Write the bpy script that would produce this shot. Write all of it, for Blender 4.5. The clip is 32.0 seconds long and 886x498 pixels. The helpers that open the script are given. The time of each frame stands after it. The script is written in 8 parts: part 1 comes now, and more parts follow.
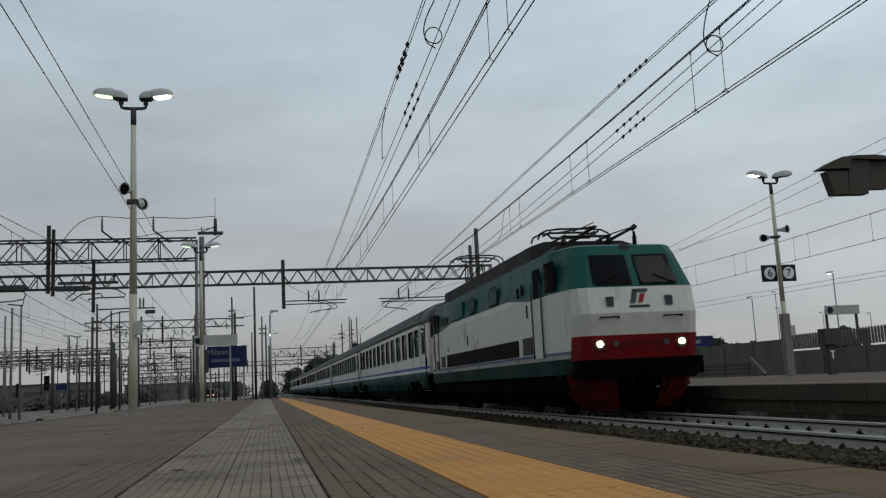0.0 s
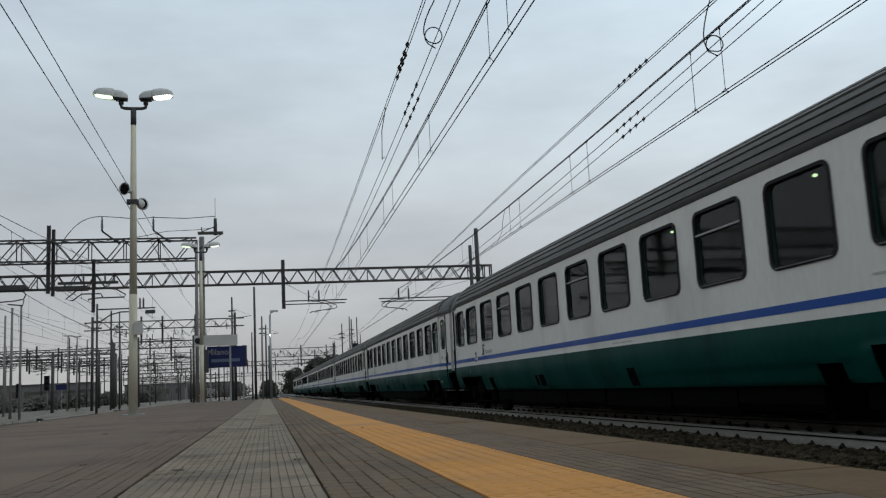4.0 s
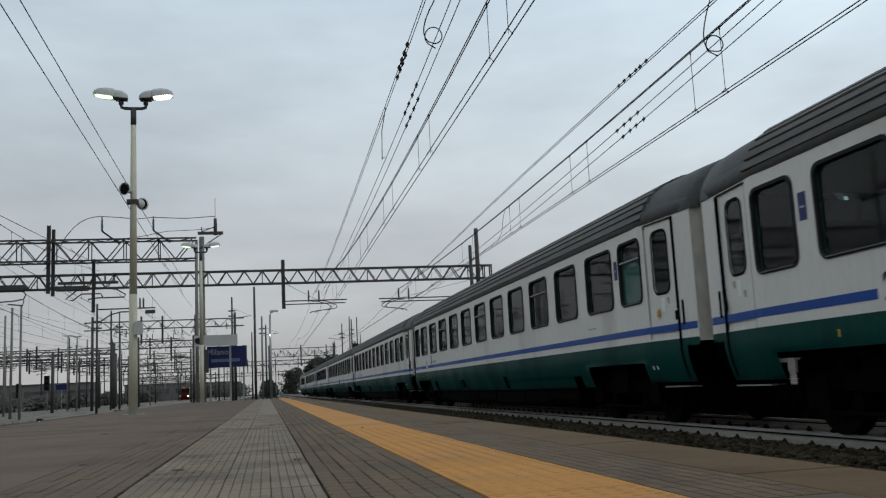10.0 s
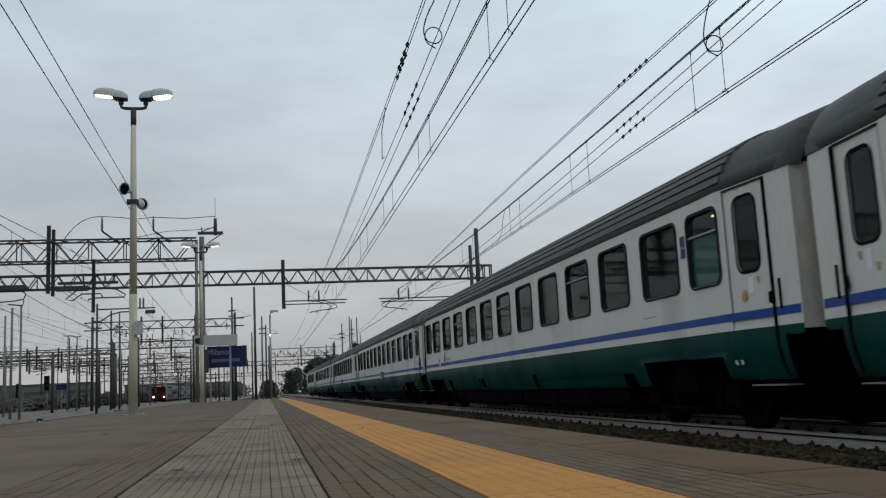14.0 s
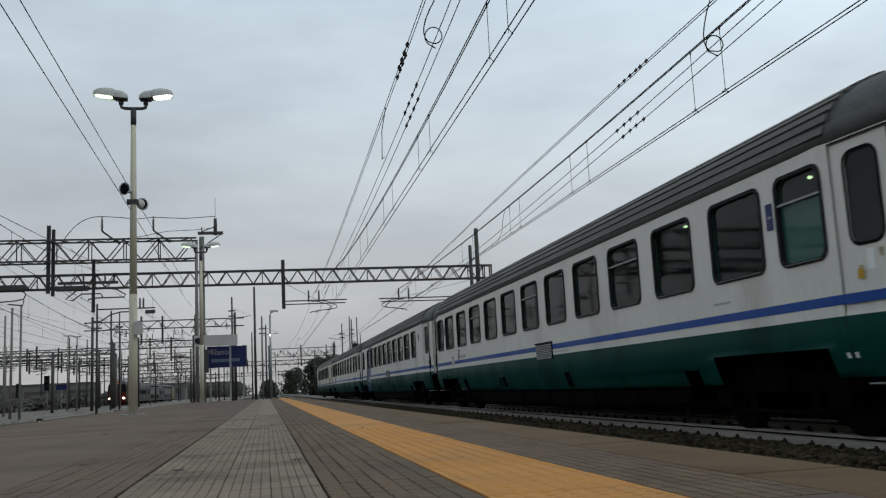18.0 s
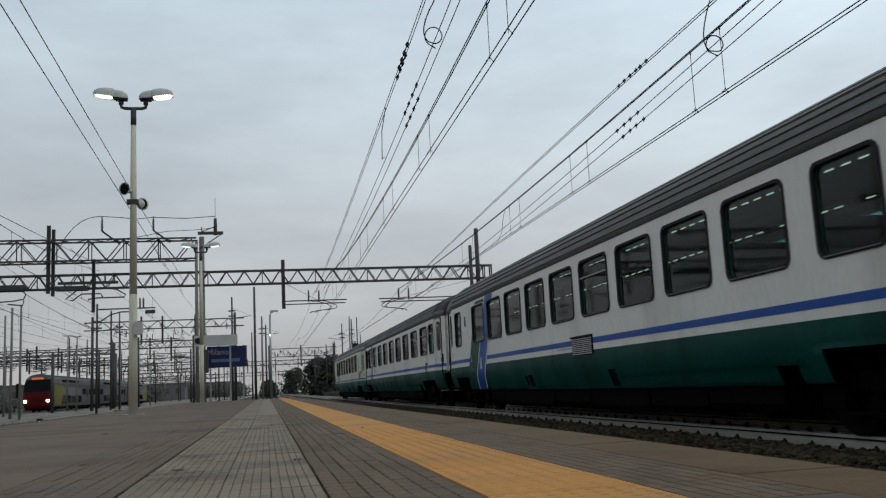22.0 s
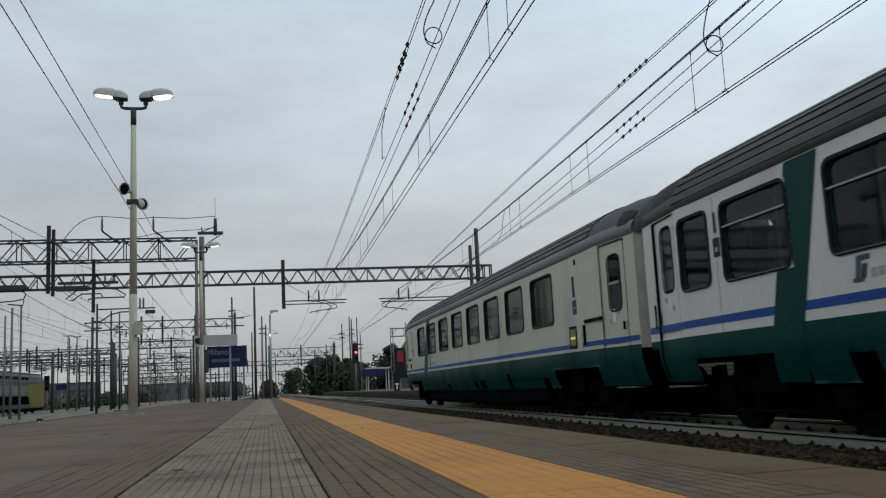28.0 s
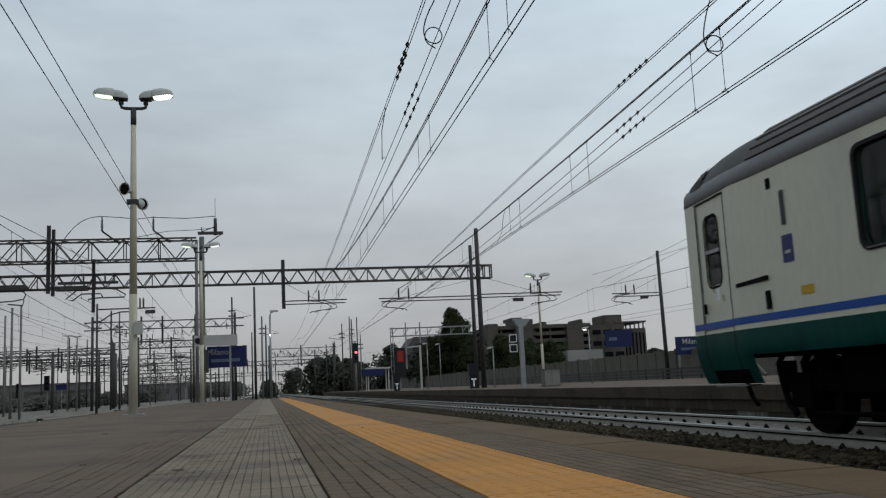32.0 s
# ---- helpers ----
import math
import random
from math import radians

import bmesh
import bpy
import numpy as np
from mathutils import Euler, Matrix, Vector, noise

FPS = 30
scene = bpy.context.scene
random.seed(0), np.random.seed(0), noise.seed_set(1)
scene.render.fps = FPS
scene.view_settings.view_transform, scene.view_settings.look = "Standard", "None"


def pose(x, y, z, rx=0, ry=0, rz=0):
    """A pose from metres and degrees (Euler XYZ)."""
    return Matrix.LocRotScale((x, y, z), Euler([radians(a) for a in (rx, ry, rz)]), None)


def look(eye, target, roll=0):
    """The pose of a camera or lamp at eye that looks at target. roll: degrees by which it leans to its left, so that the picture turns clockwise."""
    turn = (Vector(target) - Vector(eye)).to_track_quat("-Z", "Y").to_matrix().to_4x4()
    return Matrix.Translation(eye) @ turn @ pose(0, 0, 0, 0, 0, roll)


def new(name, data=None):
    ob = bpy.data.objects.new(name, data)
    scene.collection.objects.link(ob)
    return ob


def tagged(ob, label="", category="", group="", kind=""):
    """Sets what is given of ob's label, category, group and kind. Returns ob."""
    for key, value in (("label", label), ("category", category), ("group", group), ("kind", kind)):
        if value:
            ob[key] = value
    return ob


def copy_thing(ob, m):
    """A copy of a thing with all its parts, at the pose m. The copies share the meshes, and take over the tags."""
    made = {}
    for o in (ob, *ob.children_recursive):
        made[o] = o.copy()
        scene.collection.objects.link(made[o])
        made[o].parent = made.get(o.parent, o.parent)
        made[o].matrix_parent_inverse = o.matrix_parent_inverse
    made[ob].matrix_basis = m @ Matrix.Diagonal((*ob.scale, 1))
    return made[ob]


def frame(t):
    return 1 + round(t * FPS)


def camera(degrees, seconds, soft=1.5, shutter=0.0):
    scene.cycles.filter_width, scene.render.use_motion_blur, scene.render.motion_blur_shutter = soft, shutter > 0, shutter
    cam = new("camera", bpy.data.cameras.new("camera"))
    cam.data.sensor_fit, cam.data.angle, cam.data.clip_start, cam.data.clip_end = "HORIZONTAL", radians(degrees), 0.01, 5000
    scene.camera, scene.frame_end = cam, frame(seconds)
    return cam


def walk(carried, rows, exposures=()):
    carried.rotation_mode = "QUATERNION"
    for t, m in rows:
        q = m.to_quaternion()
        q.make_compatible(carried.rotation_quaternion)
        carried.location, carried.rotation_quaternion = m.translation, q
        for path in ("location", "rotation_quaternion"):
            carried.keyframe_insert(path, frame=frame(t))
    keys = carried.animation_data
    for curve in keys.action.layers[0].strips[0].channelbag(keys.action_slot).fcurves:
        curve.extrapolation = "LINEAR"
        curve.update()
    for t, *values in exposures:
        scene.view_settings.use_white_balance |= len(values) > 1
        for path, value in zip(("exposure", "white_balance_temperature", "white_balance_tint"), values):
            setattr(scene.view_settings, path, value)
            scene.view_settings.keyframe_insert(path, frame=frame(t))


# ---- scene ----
cam = camera(52.21, 32.0, soft=1.25, shutter=0.2)
EYE = Vector((0.0, 0.0, 0.3))
VIEW = Matrix.Translation(EYE) @ pose(0, 0, 0, 0, 0, -11.334) @ pose(0, 0, 0, 98.506, 0, 0) @ pose(0, 0, 0, 0, 0, -2.852)
walk(cam, [(0.0, VIEW), (32.0, VIEW)], [(0.0, -0.27), (0.6, -0.14), (2.0, 0.0), (30.0, 0.0), (31.0, -0.03), (32.0, -0.11)])

# ---------------------------------------------------------------- world and light
world = bpy.data.worlds.new("overcast_sky")
scene.world = world
world.use_nodes = True
wn, wl = world.node_tree.nodes, world.node_tree.links
bg = wn["Background"]
sky = wn.new("ShaderNodeTexSky")
sky.sky_type, sky.sun_disc = "NISHITA", False
sky.sun_elevation, sky.sun_rotation = radians(38), radians(60)
wc = wn.new("ShaderNodeTexCoord")
wmap = wn.new("ShaderNodeMapping")
wmap.inputs["Scale"].default_value = (1.0, 1.0, 3.2)
wmap.inputs["Rotation"].default_value = (0.0, 0.12, 0.3)
wl.new(wc.outputs["Generated"], wmap.inputs["Vector"])
cl = wn.new("ShaderNodeTexNoise")
cl.inputs["Scale"].default_value, cl.inputs["Detail"].default_value, cl.inputs["Roughness"].default_value = 2.3, 5.0, 0.55
wl.new(wmap.outputs["Vector"], cl.inputs["Vector"])
cr = wn.new("ShaderNodeValToRGB")
cr.color_ramp.elements[0].position, cr.color_ramp.elements[0].color = 0.33, (0.462, 0.550, 0.628, 1)
cr.color_ramp.elements[1].position, cr.color_ramp.elements[1].color = 0.70, (0.655, 0.780, 0.872, 1)
wl.new(cl.outputs["Fac"], cr.inputs["Fac"])
sep = wn.new("ShaderNodeSeparateXYZ")
wl.new(wc.outputs["Generated"], sep.inputs["Vector"])
hz = wn.new("ShaderNodeValToRGB")
hz.color_ramp.elements[0].position, hz.color_ramp.elements[0].color = 0.0, (0.80, 0.664, 0.584, 1)
hz.color_ramp.elements[1].position, hz.color_ramp.elements[1].color = 0.42, (1.0, 1.0, 1.0, 1)
wl.new(sep.outputs["Z"], hz.inputs["Fac"])
mul = wn.new("ShaderNodeMix")
mul.data_type, mul.blend_type = "RGBA", "MULTIPLY"
mul.inputs[0].default_value = 1.0
wl.new(cr.outputs["Color"], mul.inputs[6])
wl.new(hz.outputs["Color"], mul.inputs[7])
sm = wn.new("ShaderNodeMix")
sm.data_type = "RGBA"
sm.inputs[0].default_value = 0.985
skm = wn.new("ShaderNodeMix")
skm.data_type, skm.blend_type = "RGBA", "MULTIPLY"
skm.inputs[0].default_value = 1.0
skm.inputs[7].default_value = (0.1, 0.1, 0.1, 1)
wl.new(sky.outputs["Color"], skm.inputs[6])
wl.new(skm.outputs[2], sm.inputs[6])
wl.new(mul.outputs[2], sm.inputs[7])
side0 = wn.new("ShaderNodeMapRange")
side0.inputs["From Min"].default_value, side0.inputs["From Max"].default_value = -1.0, 1.0
wl.new(sep.outputs["X"], side0.inputs["Value"])
side = wn.new("ShaderNodeValToRGB")
side.color_ramp.elements[0].position, side.color_ramp.elements[0].color = 0.20, (0.465, 0.465, 0.465, 1)
side.color_ramp.elements[1].position, side.color_ramp.elements[1].color = 0.82, (0.625, 0.635, 0.635, 1)
mid = side.color_ramp.elements.new(0.60)
mid.color = (0.53, 0.53, 0.53, 1)
wl.new(side0.outputs["Result"], side.inputs["Fac"])
lit = wn.new("ShaderNodeVectorMath")
lit.operation = "MULTIPLY"
wl.new(sm.outputs[2], lit.inputs[0])
wl.new(side.outputs["Color"], lit.inputs[1])
wl.new(lit.outputs[0], bg.inputs["Color"])
bg.inputs["Strength"].default_value = 2.0
sun = new("sun", bpy.data.lights.new("sun", "SUN"))
sun.data.energy, sun.data.angle, sun.data.color = 0.5, radians(30), (1.0, 0.97, 0.93)
sun.matrix_world = look((40, -25, 45), (0, 0, 0))


# ---------------------------------------------------------------- materials
def mk(name, col, rough=0.7, metal=0.0, var=0.25, s1=1.5, s2=30.0, bump=0.15, rnd="", rv=0.2, stain=None, coat=0.0, stretch=None, spec=0.22, laid=False):
    """A surface with variation at two scales, fine relief, and, if given, stains of a second colour."""
    m = bpy.data.materials.new(name)
    m.use_nodes = True
    n, l = m.node_tree.nodes, m.node_tree.links
    b = n["Principled BSDF"]
    tc = n.new("ShaderNodeTexCoord")
    src = tc.outputs["Object"]
    if laid:
        src = n.new("ShaderNodeNewGeometry").outputs["Position"]
    if stretch:
        mp = n.new("ShaderNodeMapping")
        mp.inputs["Scale"].default_value = stretch
        l.new(src, mp.inputs["Vector"])
        src = mp.outputs["Vector"]
    n1, n2 = n.new("ShaderNodeTexNoise"), n.new("ShaderNodeTexNoise")
    n1.inputs["Scale"].default_value, n1.inputs["Detail"].default_value = s1, 4.0
    n2.inputs["Scale"].default_value, n2.inputs["Detail"].default_value = s2, 3.0
    l.new(src, n1.inputs["Vector"])
    l.new(src, n2.inputs["Vector"])
    ad = n.new("ShaderNodeMath")
    ad.operation = "ADD"
    l.new(n1.outputs["Fac"], ad.inputs[0])
    l.new(n2.outputs["Fac"], ad.inputs[1])
    mr = n.new("ShaderNodeMapRange")
    mr.inputs["From Min"].default_value, mr.inputs["From Max"].default_value = 0.65, 1.35
    mr.inputs["To Min"].default_value, mr.inputs["To Max"].default_value = 1 - var, 1 + var
    l.new(ad.outputs[0], mr.inputs["Value"])
    val = mr.outputs["Result"]
    if rnd:
        if rnd == "object":
            oi = n.new("ShaderNodeObjectInfo")
            ro = oi.outputs["Random"]
        else:
            oi = n.new("ShaderNodeNewGeometry")
            ro = oi.outputs["Random Per Island"]
        m2 = n.new("ShaderNodeMapRange")
        m2.inputs["To Min"].default_value, m2.inputs["To Max"].default_value = 1 - rv, 1 + rv
        l.new(ro, m2.inputs["Value"])
        mm = n.new("ShaderNodeMath")
        mm.operation = "MULTIPLY"
        l.new(val, mm.inputs[0])
        l.new(m2.outputs["Result"], mm.inputs[1])
        val = mm.outputs[0]
    base = n.new("ShaderNodeRGB")
    base.outputs[0].default_value = (*col, 1)
    csock = base.outputs[0]
    if stain:
        n3 = n.new("ShaderNodeTexNoise")
        n3.inputs["Scale"].default_value, n3.inputs["Detail"].default_value = stain[1], 6.0
        l.new(src, n3.inputs["Vector"])
        r3 = n.new("ShaderNodeMapRange")
        r3.inputs["From Min"].default_value, r3.inputs["From Max"].default_value = stain[2], stain[2] + 0.16
        l.new(n3.outputs["Fac"], r3.inputs["Value"])
        mx = n.new("ShaderNodeMix")
        mx.data_type = "RGBA"
        l.new(r3.outputs["Result"], mx.inputs[0])
        l.new(csock, mx.inputs[6])
        mx.inputs[7].default_value = (*stain[0], 1)
        csock = mx.outputs[2]
    vm = n.new("ShaderNodeVectorMath")
    vm.operation = "SCALE"
    l.new(csock, vm.inputs[0])
    l.new(val, vm.inputs["Scale"])
    l.new(vm.outputs[0], b.inputs["Base Color"])
    rr = n.new("ShaderNodeMapRange")
    rr.inputs["From Min"].default_value, rr.inputs["From Max"].default_value = 0.3, 0.7
    rr.inputs["To Min"].default_value, rr.inputs["To Max"].default_value = max(0.02, rough - 0.1), min(1, rough + 0.1)
    l.new(n1.outputs["Fac"], rr.inputs["Value"])
    l.new(rr.outputs["Result"], b.inputs["Roughness"])
    b.inputs["Metallic"].default_value = metal
    b.inputs["Specular IOR Level"].default_value = spec
    if coat:
        b.inputs["Coat Weight"].default_value = coat
        b.inputs["Coat Roughness"].default_value = 0.15
    if bump:
        bp = n.new("ShaderNodeBump")
        bp.inputs["Strength"].default_value, bp.inputs["Distance"].default_value = bump, 0.01
        l.new(n2.outputs["Fac"], bp.inputs["Height"])
        l.new(bp.outputs["Normal"], b.inputs["Normal"])
    return m


def glow(name, col, power, base=(0.8, 0.8, 0.8)):
    m = bpy.data.materials.new(name)
    m.use_nodes = True
    b = m.node_tree.nodes["Principled BSDF"]
    b.inputs["Base Color"].default_value = (*base, 1)
    b.inputs["Emission Color"].default_value = (*col, 1)
    b.inputs["Emission Strength"].default_value = power
    return m


def glass(name, tint, seen):
    """A tinted pane: clear and mirror-like by the angle."""
    m = bpy.data.materials.new(name)
    m.use_nodes = True
    n, l = m.node_tree.nodes, m.node_tree.links
    out = n["Material Output"]
    tr, gl, mix, lw = n.new("ShaderNodeBsdfTransparent"), n.new("ShaderNodeBsdfGlossy"), n.new("ShaderNodeMixShader"), n.new("ShaderNodeLayerWeight")
    tr.inputs["Color"].default_value = (*tint, 1)
    gl.inputs["Roughness"].default_value = 0.04
    gl.inputs["Color"].default_value = (seen, seen, seen, 1)
    po, mr = n.new("ShaderNodeMath"), n.new("ShaderNodeMapRange")
    po.operation = "POWER"
    po.inputs[1].default_value = 5.0
    mr.inputs["To Min"].default_value, mr.inputs["To Max"].default_value = 0.05, 0.9
    l.new(lw.outputs["Facing"], po.inputs[0])
    l.new(po.outputs[0], mr.inputs["Value"])
    l.new(mr.outputs["Result"], mix.inputs[0])
    l.new(tr.outputs[0], mix.inputs[1])
    l.new(gl.outputs[0], mix.inputs[2])
    l.new(mix.outputs[0], out.inputs["Surface"])
    return m


